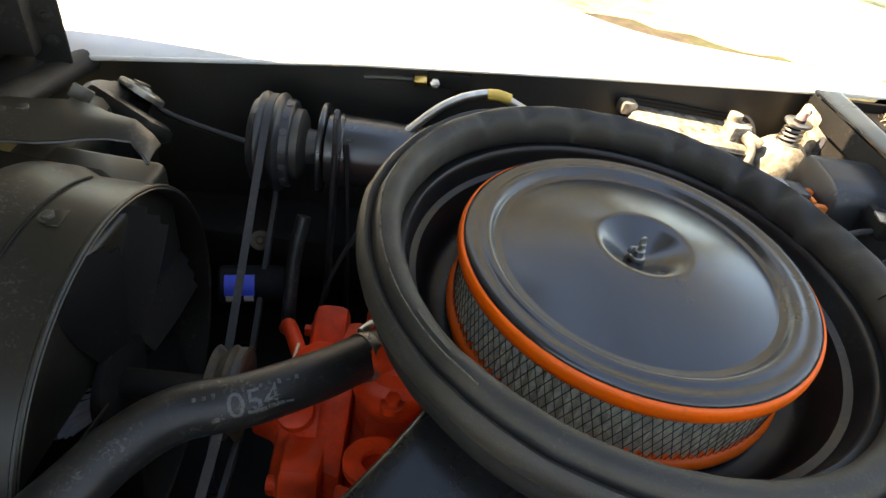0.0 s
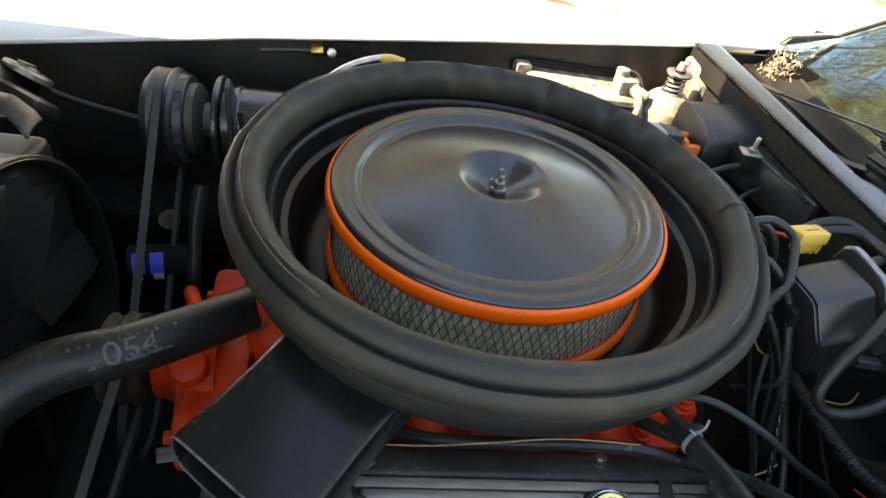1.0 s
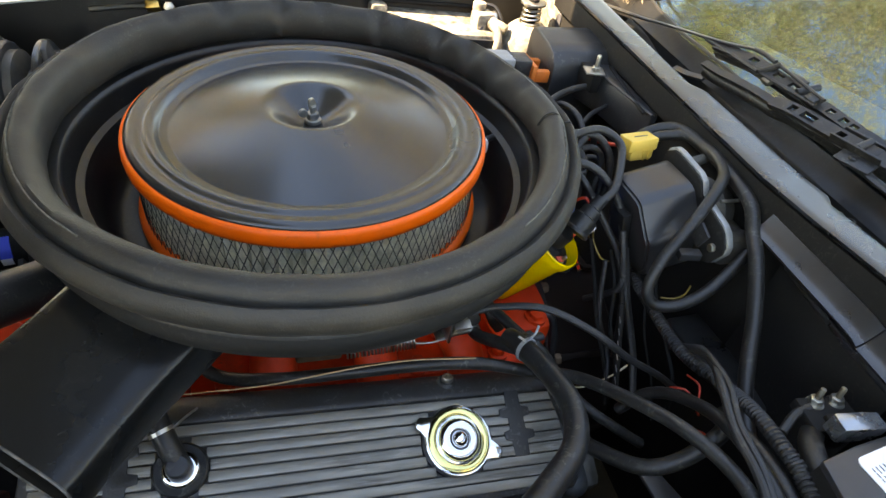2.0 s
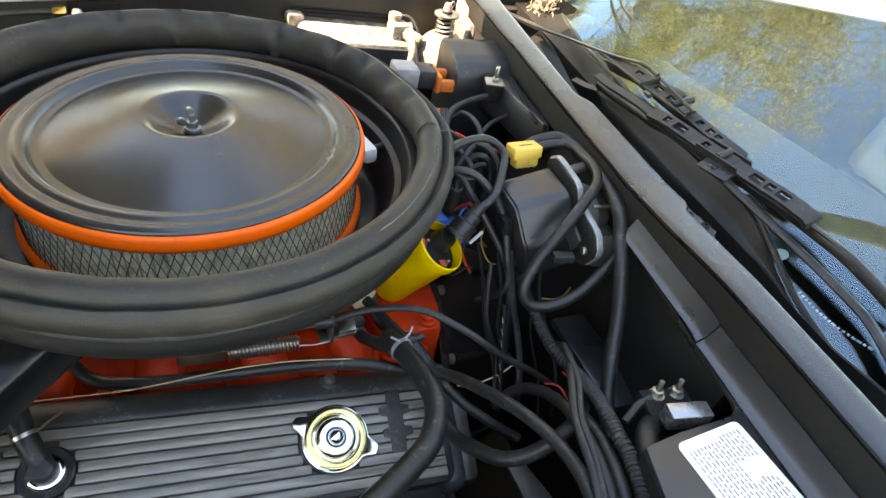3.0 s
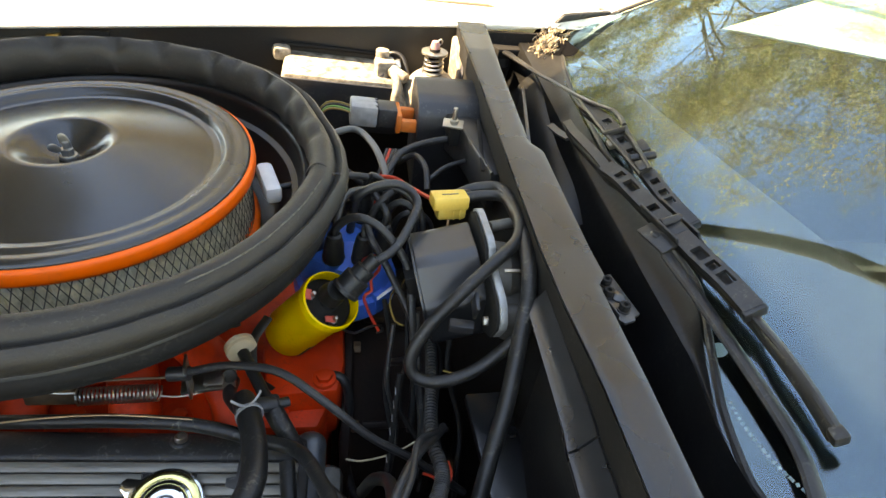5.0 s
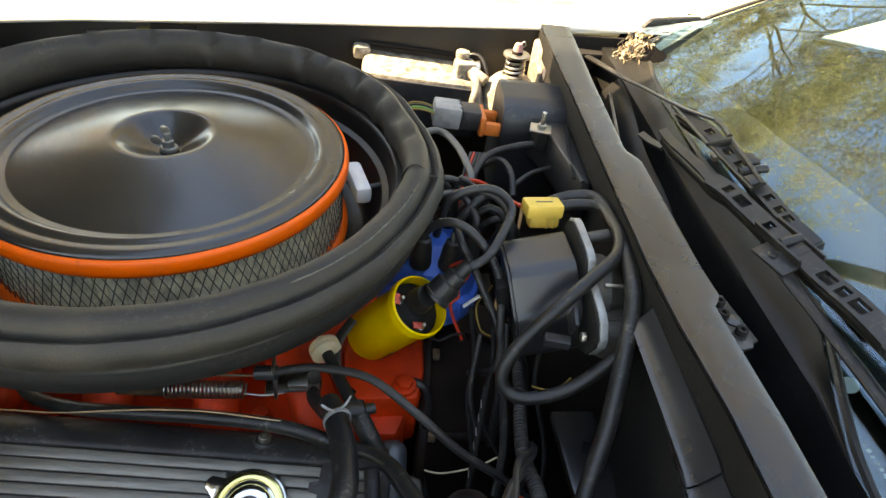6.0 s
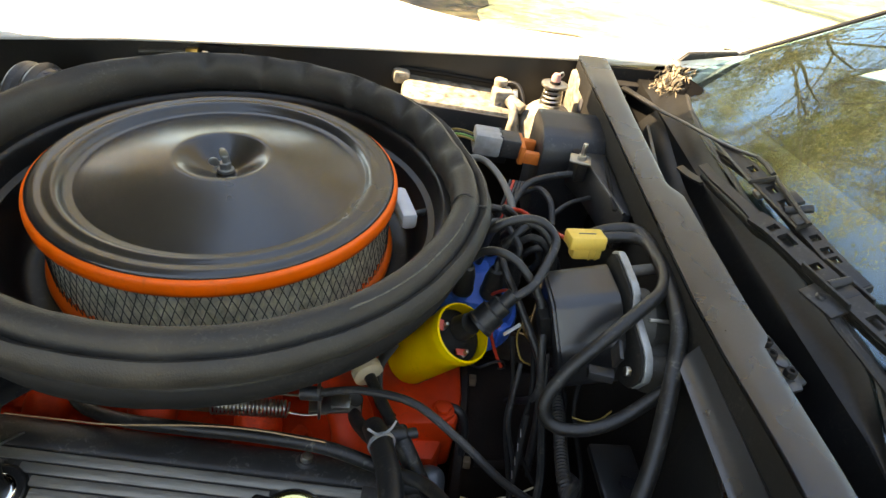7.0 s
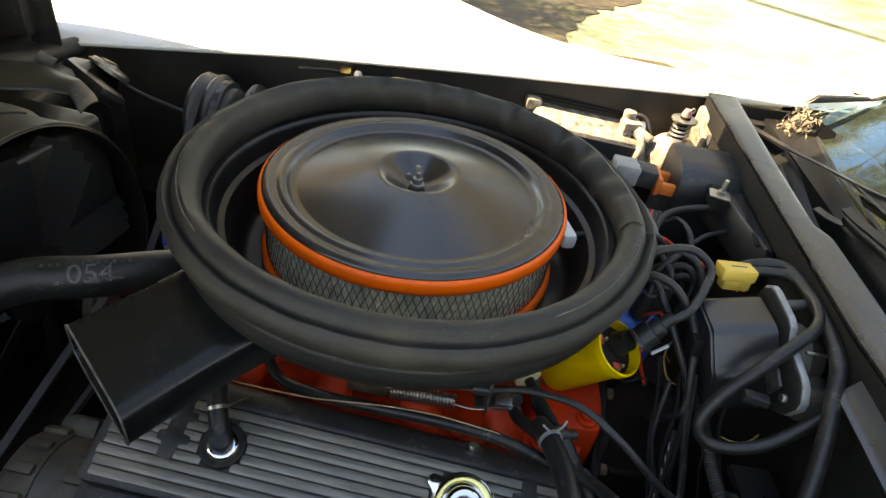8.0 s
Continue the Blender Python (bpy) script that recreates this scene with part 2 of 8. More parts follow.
def tube(points, radius, segs=14, step=0.006, bm=None, caps=True, radius_at=None, smooth_path=True, flat=1.0):
    """A hose along points; radius_at(s) may vary the radius along the length s in metres."""
    bm = bm or bmesh.new()
    P = spline(points, step) if smooth_path else [Vector(p) for p in points]
    up = Vector((0.13, 0.21, 1)).normalized()
    rings, s, side = [], 0.0, None
    for i, p in enumerate(P):
        t = (P[min(i + 1, len(P) - 1)] - P[max(i - 1, 0)]).normalized()
        if side is None:
            side = t.cross(up)
            if side.length < 0.05:
                side = t.cross(Vector((1, 0, 0)))
        side = (side - t * side.dot(t)).normalized()
        other = t.cross(side)
        if i:
            s += (p - P[i - 1]).length
        r = radius_at(s) if radius_at else radius
        rings.append([bm.verts.new(p + side * (r * math.cos(2 * math.pi * k / segs)) + other * (r * flat * math.sin(2 * math.pi * k / segs))) for k in range(segs)])
    for a, b in zip(rings, rings[1:]):
        for k in range(segs):
            j = (k + 1) % segs
            bm.faces.new((a[k], a[j], b[j], b[k]))
    if caps:
        bm.faces.new(rings[0][::-1])
        bm.faces.new(rings[-1])
    return bm


def box(sx, sy, sz, m=None, bevel=0.002, bm=None, segs=2):
    """A block centred on the origin of m, with rounded edges."""
    one = bmesh.new()
    bmesh.ops.create_cube(one, size=1.0)
    for v in one.verts:
        v.co = Vector((v.co.x * sx, v.co.y * sy, v.co.z * sz))
    if bevel:
        bmesh.ops.bevel(one, geom=one.edges[:], offset=min(bevel, 0.45 * min(sx, sy, sz)), segments=segs, affect='EDGES', profile=0.5)
    return merge(bm, one, m)


def merge(bm, one, m=None):
    if m is not None:
        bmesh.ops.transform(one, matrix=m, verts=one.verts[:])
    if bm is None:
        return one
    me = bpy.data.meshes.new("joined")
    one.to_mesh(me)
    one.free()
    bm.from_mesh(me)
    bpy.data.meshes.remove(me)
    return bm


def cyl(r, h, m=None, segs=24, bevel=0.001, bm=None, r2=None):
    """A cylinder from z = 0 to h, its rims rounded."""
    r2 = r if r2 is None else r2
    b = min(bevel, r * 0.4, h * 0.4)
    one = revolve([(0, 0), (r - b, 0), (r - b * 0.3, b * 0.3), (r, b), (r2, h - b), (r2 - b * 0.3, h - b * 0.3), (r2 - b, h), (0, h)], segs)
    return merge(bm, one, m)


def prism(poly, z0, z1, m=None, bevel=0.0, bm=None):
    """An upright prism on a flat outline."""
    one = bmesh.new()
    lo = [one.verts.new((x, y, z0)) for x, y in poly]
    hi = [one.verts.new((x, y, z1)) for x, y in poly]
    n = len(poly)
    one.faces.new(lo[::-1])
    one.faces.new(hi)
    for i in range(n):
        one.faces.new((lo[i], lo[(i + 1) % n], hi[(i + 1) % n], hi[i]))
    bmesh.ops.recalc_face_normals(one, faces=one.faces[:])
    if bevel:
        bmesh.ops.bevel(one, geom=one.edges[:], offset=bevel, segments=2, affect='EDGES', profile=0.5)
    return merge(bm, one, m)


def grid(fn, nu, nv, thick=0.0, bm=None):
    """A sheet fn(u, v) with u, v from 0 to 1; thick gives it a back."""
    one = bmesh.new()
    V = [[one.verts.new(fn(i / nu, j / nv)) for j in range(nv + 1)] for i in range(nu + 1)]
    for i in range(nu):
        for j in range(nv):
            one.faces.new((V[i][j], V[i + 1][j], V[i + 1][j + 1], V[i][j + 1]))
    if thick:
        one.normal_update()
        bmesh.ops.solidify(one, geom=one.faces[:], thickness=thick)
    return merge(bm, one)


def axis(p, q, roll=0.0):
    """A pose at p whose z points to q."""
    return Matrix.Translation(p) @ (Vector(q) - Vector(p)).to_track_quat('Z', 'Y').to_matrix().to_4x4() @ Matrix.Rotation(radians(roll), 4, 'Z')


def hexnut(r, h, m, bm=None):
    one = prism([(r * math.cos(k * math.pi / 3), r * math.sin(k * math.pi / 3)) for k in range(6)], 0, h, bevel=r * 0.08)
    return merge(bm, one, m)


def bolt(parent, p, q, r=0.006, label="dull steel hex bolt", mat=None):
    b = part("bolt", hexnut(r, r * 0.9, axis(p, q), cyl(r * 1.5, r * 0.3, axis(p, q))), mat or DARKALU, parent, label)
    return b


# ---- the large structure ----
GROUND_Z = -0.86
# Trees at -35 to -150 degrees are unseen, added to darken reflected sky.
TREES = tuple((d * math.cos(radians(a)), d * math.sin(radians(a)), h, sp, n, k % 2) for k, (a, d, h, sp, n) in enumerate((
    (122, 16.0, 13.0, 0.85, 13000), (104, 15.0, 11.0, 0.85, 10000), (86, 14.0, 9.0, 0.85, 10000), (66, 12.5, 13.5, 0.8, 30000), (48, 12.5, 12.0, 0.85, 18000), (20, 12.0, 7.0, 0.9, 10000),
    (-5, 11.0, 7.5, 0.9, 10000), (-35, 13.0, 11.0, 0.9, 10000), (-62, 13.5, 11.0, 0.9, 12000), (-95, 13.0, 10.5, 0.9, 12000), (-125, 12.0, 10.5, 0.9, 10000), (-150, 13.0, 10.0, 0.9, 8000),
    (142, 19.0, 14.0, 0.9, 9000), (94, 21.0, 12.5, 0.9, 9000), (-78, 9.5, 19.0, 0.75, 16000), (-15, 12.0, 7.5, 1.0, 12000))))
# The first of these is unseen, added to shade a patch of ground.
TREES += ((-4.7, 6.1, 7.0, 0.8, 9000, 1), (3.1, 11.0, 12.5, 0.85, 30000, 0), (-2.4, 12.0, 10.5, 0.8, 20000, 0))
# A low row out of view, added to warm the reflected highlights.
TREES += tuple((d * math.cos(radians(a)), d * math.sin(radians(a)), h, 1.2, 13000, k % 2) for k, (a, d, h) in enumerate(((52, 13.0, 6.5), (68, 12.5, 5.6), (82, 13.0, 5.6), (97, 12.5, 7.2), (112, 13.5, 7.0), (128, 13.0, 7.0))))


def ground_material():
    m = material("leafy_grass_ground", (0.42, 0.40, 0.20), 0.95, var=0.35, scale=1.3, bump=0.6, fine=30, dirt=(0.26, 0.18, 0.10), dirt_amount=0.8, dirt_scale=5.0)
    return m


def ground_sheet():
    bm = grid(lambda u, v: Vector((700 * (u - 0.5), 700 * (v - 0.5), GROUND_Z)), 20, 20)
    single("ground", bm, ground_material(), "sunlit short grass with fallen brown leaves", "ground", kind="structure")


ground_sheet()


def shade_patch(points, seed):
    """A ragged-edged patch just over the grass: tree shade painted as brown leafy ground."""
    rnd = random.Random(seed)
    ring = []
    n = len(points)
    for i in range(n):
        p, q = Vector(points[i]), Vector(points[(i + 1) % n])
        steps = max(2, int((q - p).length / 0.12))
        for k in range(steps):
            c = p.lerp(q, k / steps)
            ring.append((c.x + rnd.gauss(0, 0.035), c.y + rnd.gauss(0, 0.035)))
    single("shade_patch", prism(ring, GROUND_Z + 0.002, GROUND_Z + 0.010), SHADED_LITTER, "brown leafy ground with tree shade painted into its colour", "leaf bed", kind="structure")


# The dark brown carries the tree shade that lies over leaves and grass.
SHADED_LITTER = material("leaf_ground_in_tree_shade", (0.050, 0.036, 0.022), 0.9, var=0.5, scale=14, bump=0.8, fine=60, dirt=(0.05, 0.075, 0.015), dirt_amount=0.6, dirt_scale=3.0, speck=0.6, speck_color=(0.16, 0.12, 0.08), speck_scale=30)
shade_patch(((0.40, 3.2), (0.55, 3.95), (0.66, 4.45), (0.82, 4.95), (1.15, 5.25), (1.55, 6.2), (1.4, 7.5), (-3.5, 7.5), (-3.5, 3.0)), 5)
shade_patch(((0.64, 3.69), (1.0, 3.69), (1.25, 3.65), (1.47, 3.59), (1.9, 3.44), (2.4, 3.34), (3.2, 3.15), (3.2, 2.2), (0.60, 2.2)), 6)


def lerp_table(table, x):
    xs, ys = zip(*table)
    return float(np.interp(x, xs, ys))


def fender_edge_y(x):
    return 0.556 + 0.058 * x


EDGE_Z = ((-1.0, -0.15), (-0.78, -0.118), (-0.34, -0.071), (0.06, -0.042), (0.38, -0.021), (0.54, -0.012), (0.8, -0.008))


def fender_point(x, v, side):
    """Across the fender: from the hood opening over its crest and down the flank."""
    ye, ze = fender_edge_y(x), lerp_table(EDGE_Z, x)
    crest = -0.045 + 0.11 * math.exp(-((x + 0.30) / 0.36) ** 2) - 0.10 * max(0, -0.75 - x)
    if v < 0.45:
        k = v / 0.45
        y, z = ye + k * (0.80 - ye), ze + (crest - ze) * math.sin(k * math.pi / 2)
    else:
        k = (v - 0.45) / 0.55
        y, z = 0.80 + 0.17 * math.sin(k * math.pi / 2), crest - 0.62 * (1 - math.cos(k * math.pi / 2))
    return Vector((x, side * y, z))


def fender(side, label):
    root = thing("fender", label, "car fender", kind="structure")
    part("fender_skin", grid(lambda u, v: fender_point(-1.15 + 1.93 * u, v, side), 60, 40, 0.004), PAINT, root, smooth=60)
    part("opening_lip", tube([fender_point(-0.95 + 1.48 * k / 24, 0.0, side) + Vector((0, -0.003 * side, -0.004)) for k in range(25)], 0.0045, 8, 0.02), PAINT, root)


fender(1, "white front fender with a raised crest, in full sun")
fender(-1, "white front fender beside the engine bay")


WALL = material("dusty_black_inner_panel", (0.013, 0.0115, 0.010), 0.42, spec=0.4, var=0.3, scale=6, bump=0.2, fine=200, dirt=(0.06, 0.050, 0.038), dirt_amount=0.16, dirt_scale=5, speck=0.12)


def inner_wall(name, side):
    def f(u, v):
        x = -0.9 + 1.42 * u
        z = lerp_table(EDGE_Z, x) - 0.012 - 0.62 * v
        return Vector((x, side * (fender_edge_y(x) + 0.012 - 0.02 * math.sin(v * 3) + 0.006 * math.sin(x * 9)), z))
    single(name, grid(f, 40, 14, 0.004), WALL, "dusty black inner fender panel", "inner fender", kind="structure")


inner_wall("wall_far", 1)
inner_wall("wall_near", -1)
single("floor_of_bay", box(1.5, 1.3, 0.02, pose(-0.2, 0, -0.66), 0.004), UNDER, "dark dirty underside of the engine bay", "bay floor", kind="structure")


def firewall():
    root = thing("firewall", "satin black firewall of the engine bay", "firewall", kind="structure")
    part("bulkhead", box(0.012, 1.16, 0.62, pose(0.502, 0, -0.335), 0.003), UNDER, root)
    left = ((-0.62, 0.4895), (-0.45, 0.4885), (-0.36, 0.4875), (-0.28, 0.4860), (-0.2, 0.4830), (0.0, 0.484), (0.30, 0.487), (0.56, 0.486))
    right = ((-0.62, 0.5225), (-0.3, 0.5215), (-0.176, 0.5235), (-0.168, 0.534), (0.075, 0.534), (0.098, 0.520), (0.30, 0.527), (0.56, 0.540))
    crown = ((-0.62, 0.004), (-0.30, 0.003), (-0.12, -0.0085), (0.56, -0.0085))

    def top(u, v):
        y = -0.62 + 1.18 * u
        x0, x1 = lerp_table(left, y), lerp_table(right, y)
        return Vector((x0 + (x1 - x0) * v, y, lerp_table(crown, y) - 0.0012 * abs(2 * v - 1) ** 6))
    part("top_flange", grid(top, 150, 12, 0.004), FLANGEBLACK, root, "satin black flat flange along the firewall")
    part("front_lip", grid(lambda u, v: top(u, 0) + Vector((0.0015, 0, -0.004 - 0.036 * v)), 40, 3, 0.003), UNDER, root)
    part("rear_lip", grid(lambda u, v: top(0.38 * u, 1) + Vector((-0.002, 0, -0.003 - 0.030 * v)), 40, 3, 0.003), BODYBLACK, root)


firewall()


COWL_EDGE = ((-0.66, 0.665), (-0.52, 0.655), (-0.466, 0.640), (-0.42, 0.620), (-0.353, 0.604), (-0.30, 0.607), (-0.26, 0.6155), (-0.17, 0.638), (-0.08, 0.634), (0.1, 0.630), (0.30, 0.645), (0.42, 0.665), (0.50, 0.684), (0.66, 0.73))


def glass_plane(x, y):
    return -0.047 + (x - 0.575 - 0.32 * y * y) * RAKE


def glass_base(y):
    """The lower edge of the windshield, just under the lip of the cowl."""
    x = lerp_table(COWL_EDGE, y) - 0.004
    return Vector((x, y, glass_plane(x, y)))


RAKE = math.tan(radians(27))


def windshield_point(u, v):
    y = -0.61 + 1.22 * u
    y *= 1 - 0.12 * v
    b = glass_base(y)
    x = b.x + (0.575 + 0.32 * y * y + 0.78 - b.x) * v
    return Vector((x, y, glass_plane(x, y)))


TRAY = material("semi_gloss_black_cowl_paint", (0.006, 0.006, 0.0062), 0.36, spec=0.24, var=0.3, scale=12, bump=0.3, fine=120, dirt=DUST, dirt_amount=0.045, dirt_scale=9, speck=0.08)


def cowl():
    root = thing("cowl", "black recessed wiper cowl below the windshield", "cowl", kind="structure")

    def rear(y):
        x = lerp_table(COWL_EDGE, y)
        return Vector((x, y, glass_plane(x, y) + 0.004))

    def tray(u, v):
        y = -0.66 + 1.30 * u
        b = rear(y)
        cx = min(b.x - 0.009, 0.612 + 0.02 * max(0, y))
        cz = min(-0.046, b.z + 0.001)
        if v > 0.6:
            w = (v - 0.6) / 0.4
            return Vector((cx + (b.x - cx) * w, y, cz + (b.z - cz) * w - 0.004 * math.sin(math.pi * w)))
        w = v / 0.6
        drop = lerp_table(((0.0, -0.05), (0.06, -0.12), (0.72, -0.12), (0.88, -0.07), (0.95, -0.022), (0.98, -0.006), (1.0, 0.0)), w)
        return Vector((0.522 + (cx - 0.522) * w, y, cz + drop))
    part("tray", grid(tray, 70, 60, 0.003), TRAY, root)
    part("glass_seal", tube([rear(-0.66 + 1.30 * k / 60) for k in range(61)], 0.004, 8, 0.012), RUBBER, root, "black rubber windshield seal")


cowl()
single("cowl_end", prism([(0.545, -0.30), (0.80, -0.30), (0.80, -0.015), (0.72, -0.022), (0.545, -0.028)], -0.004, 0.004, Matrix(((1, 0, 0, 0), (0, 0, -1, 0.588), (0, 1, 0, 0), (0, 0, 0, 1))), 0.0), UNDER, "black end panel of the cowl", "end panel", kind="structure")


DASH = material("black_dash_vinyl", (0.003, 0.003, 0.0033), 0.9, spec=0.02, var=0.15, scale=8, bump=0.2)


def windshield():
    root = thing("windshield", "dusty raked windshield that mirrors trees and sky", "windshield", kind="structure")
    pane = part("pane", grid(windshield_point, 40, 20, 0.005), GLASS, root, smooth=80)
    pane.visible_shadow = False
    for side in (0, 1):
        pts = [windshield_point(side, k / 8) + Vector((-0.004, 0.012 * (2 * side - 1), 0.004)) for k in range(9)]
        part("pillar", tube(pts, 0.005, 12, 0.03, flat=0.8), RUBBER, root, "black windshield edge trim")
    part("dashboard", grid(lambda u, v: Vector((0.66 + (0.150 - 0.214 * (-0.62 + 1.24 * u)) * v, -0.62 + 1.24 * u, -0.058 + 0.036 * math.sin(v * 1.6))), 20, 10, 0.01), DASH, root, "black vinyl dashboard top")
    part("cabin_rear", grid(lambda u, v: Vector((2.15 + 0.2 * math.sin(v * 3.14), -0.70 + 1.40 * u, -0.6 + 0.72 * v)), 8, 8, 0.01), UNDER, root, "dark car interior")
    for s in (-1, 1):
        part("door_trim", grid(lambda u, v: Vector((0.80 + 1.4 * u, s * (0.67 - 0.03 * v), -0.6 + (0.615 - 0.10 * u) * v)), 8, 6, 0.02), UNDER, root, "dark inner door panel")
        part("seat_back", box(0.14, 0.44, 0.50, pose(1.95, s * 0.33, -0.24, 0, 12, 0), 0.05), UNDER, root, "black seat back")
        inner = [(0.70, -0.07), (1.03, 0.004), (1.10, 0.034), (1.22, 0.082), (1.40, 0.170)]
        outer = [(1.40, 0.292), (1.22, 0.208), (1.03, 0.114), (0.86, 0.030), (0.70, -0.050)]
        part("pillar_post", prism(inner + outer, -0.018, 0.018, Matrix(((1, 0, 0, 0), (0, 0, -1, s * 0.612), (0, 1, 0, 0), (0, 0, 0, 1))), 0.003), UNDER, root, "dark inner windshield post")
        part("sill_trim", tube([(1.02, s * 0.645, 0.004), (1.30, s * 0.645, -0.018), (1.70, s * 0.645, -0.050), (2.15, s * 0.645, -0.085)], 0.007, 8, 0.05, flat=0.5), STEEL, root, "bright window sill strip")
    part("dash_front", grid(lambda u, v: Vector((0.70 + 0.02 * v, -0.62 + 1.24 * u, -0.58 + 0.53 * v)), 6, 6, 0.006), UNDER, root, "dark dashboard front")
    part("cabin_floor", grid(lambda u, v: Vector((0.50 + 1.7 * u, -0.66 + 1.32 * v, -0.58)), 4, 4, 0.01), UNDER, root)
    roof = grid(lambda u, v: windshield_point(u, 1.0) + Vector((0.9 * v, 0, 0.05 * math.sin(v * 1.5))), 20, 6, 0.02)
    part("roof", roof, PAINT, root, "white roof panel")


windshield()


def hood():
    """Raised and hinged at the nose."""
    m = pose(-0.98, 0, -0.15, 0, -HOOD_ANGLE, 0)
    root = thing("hood", "white hood raised on its front hinges", "car hood", m)

    def skin(u, v):
        x, y = HOOD_LENGTH * u, -0.57 + 1.14 * v
        return Vector((x, y, 0.04 + 0.05 * math.exp(-(y / 0.2) ** 2) * u - 0.03 * (y / 0.57) ** 2))
    part("outer_skin", grid(skin, 20, 24, 0.005), PAINT, root, smooth=60)
    part("inner_panel", grid(lambda u, v: skin(u, v) + Vector((0, 0, -0.02)), 20, 24, 0.004), BODYBLACK, root, "satin black hood lining")
    for s in (-1, 1):
        part("side_rib", box(HOOD_LENGTH - 0.1, 0.05, 0.03, pose(HOOD_LENGTH / 2, s * 0.5, 0.0), 0.008), BODYBLACK, root)
    part("front_rib", box(0.06, 1.04, 0.03, pose(0.05, 0, 0.005), 0.008), BODYBLACK, root)
    for s in (-1, 1):
        part("hinge", box(0.13, 0.012, 0.09, pose(0.10, s * 0.47, -0.03), 0.004), UNDER, root, "dark hood hinge plate")


HOOD_ANGLE, HOOD_LENGTH = 58.0, 1.45
hood()
single("wall_nose", box(0.03, 1.2, 0.5, pose(-1.0, 0, -0.42), 0.01), UNDER, "dark nose panel ahead of the radiator", "nose panel", kind="structure")


def fender_corner():
    """Upright rear lip of the far fender beside the windshield, with its rubber wedge."""
    root = thing("fender_corner", "white upturned fender lip beside the windshield", "fender lip", kind="structure")
    low = ((0.48, -0.034), (0.545, -0.030), (0.652, -0.0204), (0.718, -0.011), (0.84, 0.004))
    high = ((0.48, -0.014), (0.54, -0.0064), (0.60, 0.003), (0.71, 0.015), (0.84, 0.032))
    part("lip", grid(lambda u, v: Vector((0.50 + 0.33 * u, 0.602 + 0.012 * v * v, lerp_table(low, 0.50 + 0.33 * u) * (1 - v) + lerp_table(high, 0.50 + 0.33 * u) * v)), 24, 6, 0.004), PAINT, root, smooth=60)
    wedge = [(0.690, -0.004), (0.706, 0.0145), (0.735, 0.0195), (0.80, 0.0285), (0.80, 0.0215), (0.745, 0.009)]
    part("wedge", prism(wedge, -0.006, 0.006, Matrix(((1, 0, 0, 0), (0, 0, -1, 0.600), (0, 1, 0, 0), (0, 0, 0, 1))), 0.002), RUBBER, root, "black rubber wedge")
    part("vent", grid(lambda u, v: Vector((0.53 + 0.16 * u, 0.592, -0.032 - 0.075 * v)), 10, 6, 0.002), UNDER, root, "black vent mesh")


fender_corner()


# ---- air cleaner ----
CHALK = material("chalky_glue", (0.085, 0.078, 0.062), 0.8, var=0.5, scale=160, bump=0.3, dirt=(0.016, 0.0145, 0.0125), dirt_amount=1.0, dirt_scale=110)
# Worn paint at the snorkel mouth; a painted highlight on the radiator strap.
WORN_HIGHLIT_EDGE = material("worn_and_highlit_edge", (0.10, 0.095, 0.085), 0.5, 0.3, var=0.5, scale=120, bump=0.2, dirt=(0.01, 0.01, 0.01), dirt_amount=1.0, dirt_scale=70)
NUT = material("grey_zinc_nut", (0.28, 0.27, 0.25), 0.35, 0.9, var=0.2, scale=80, bump=0.1)

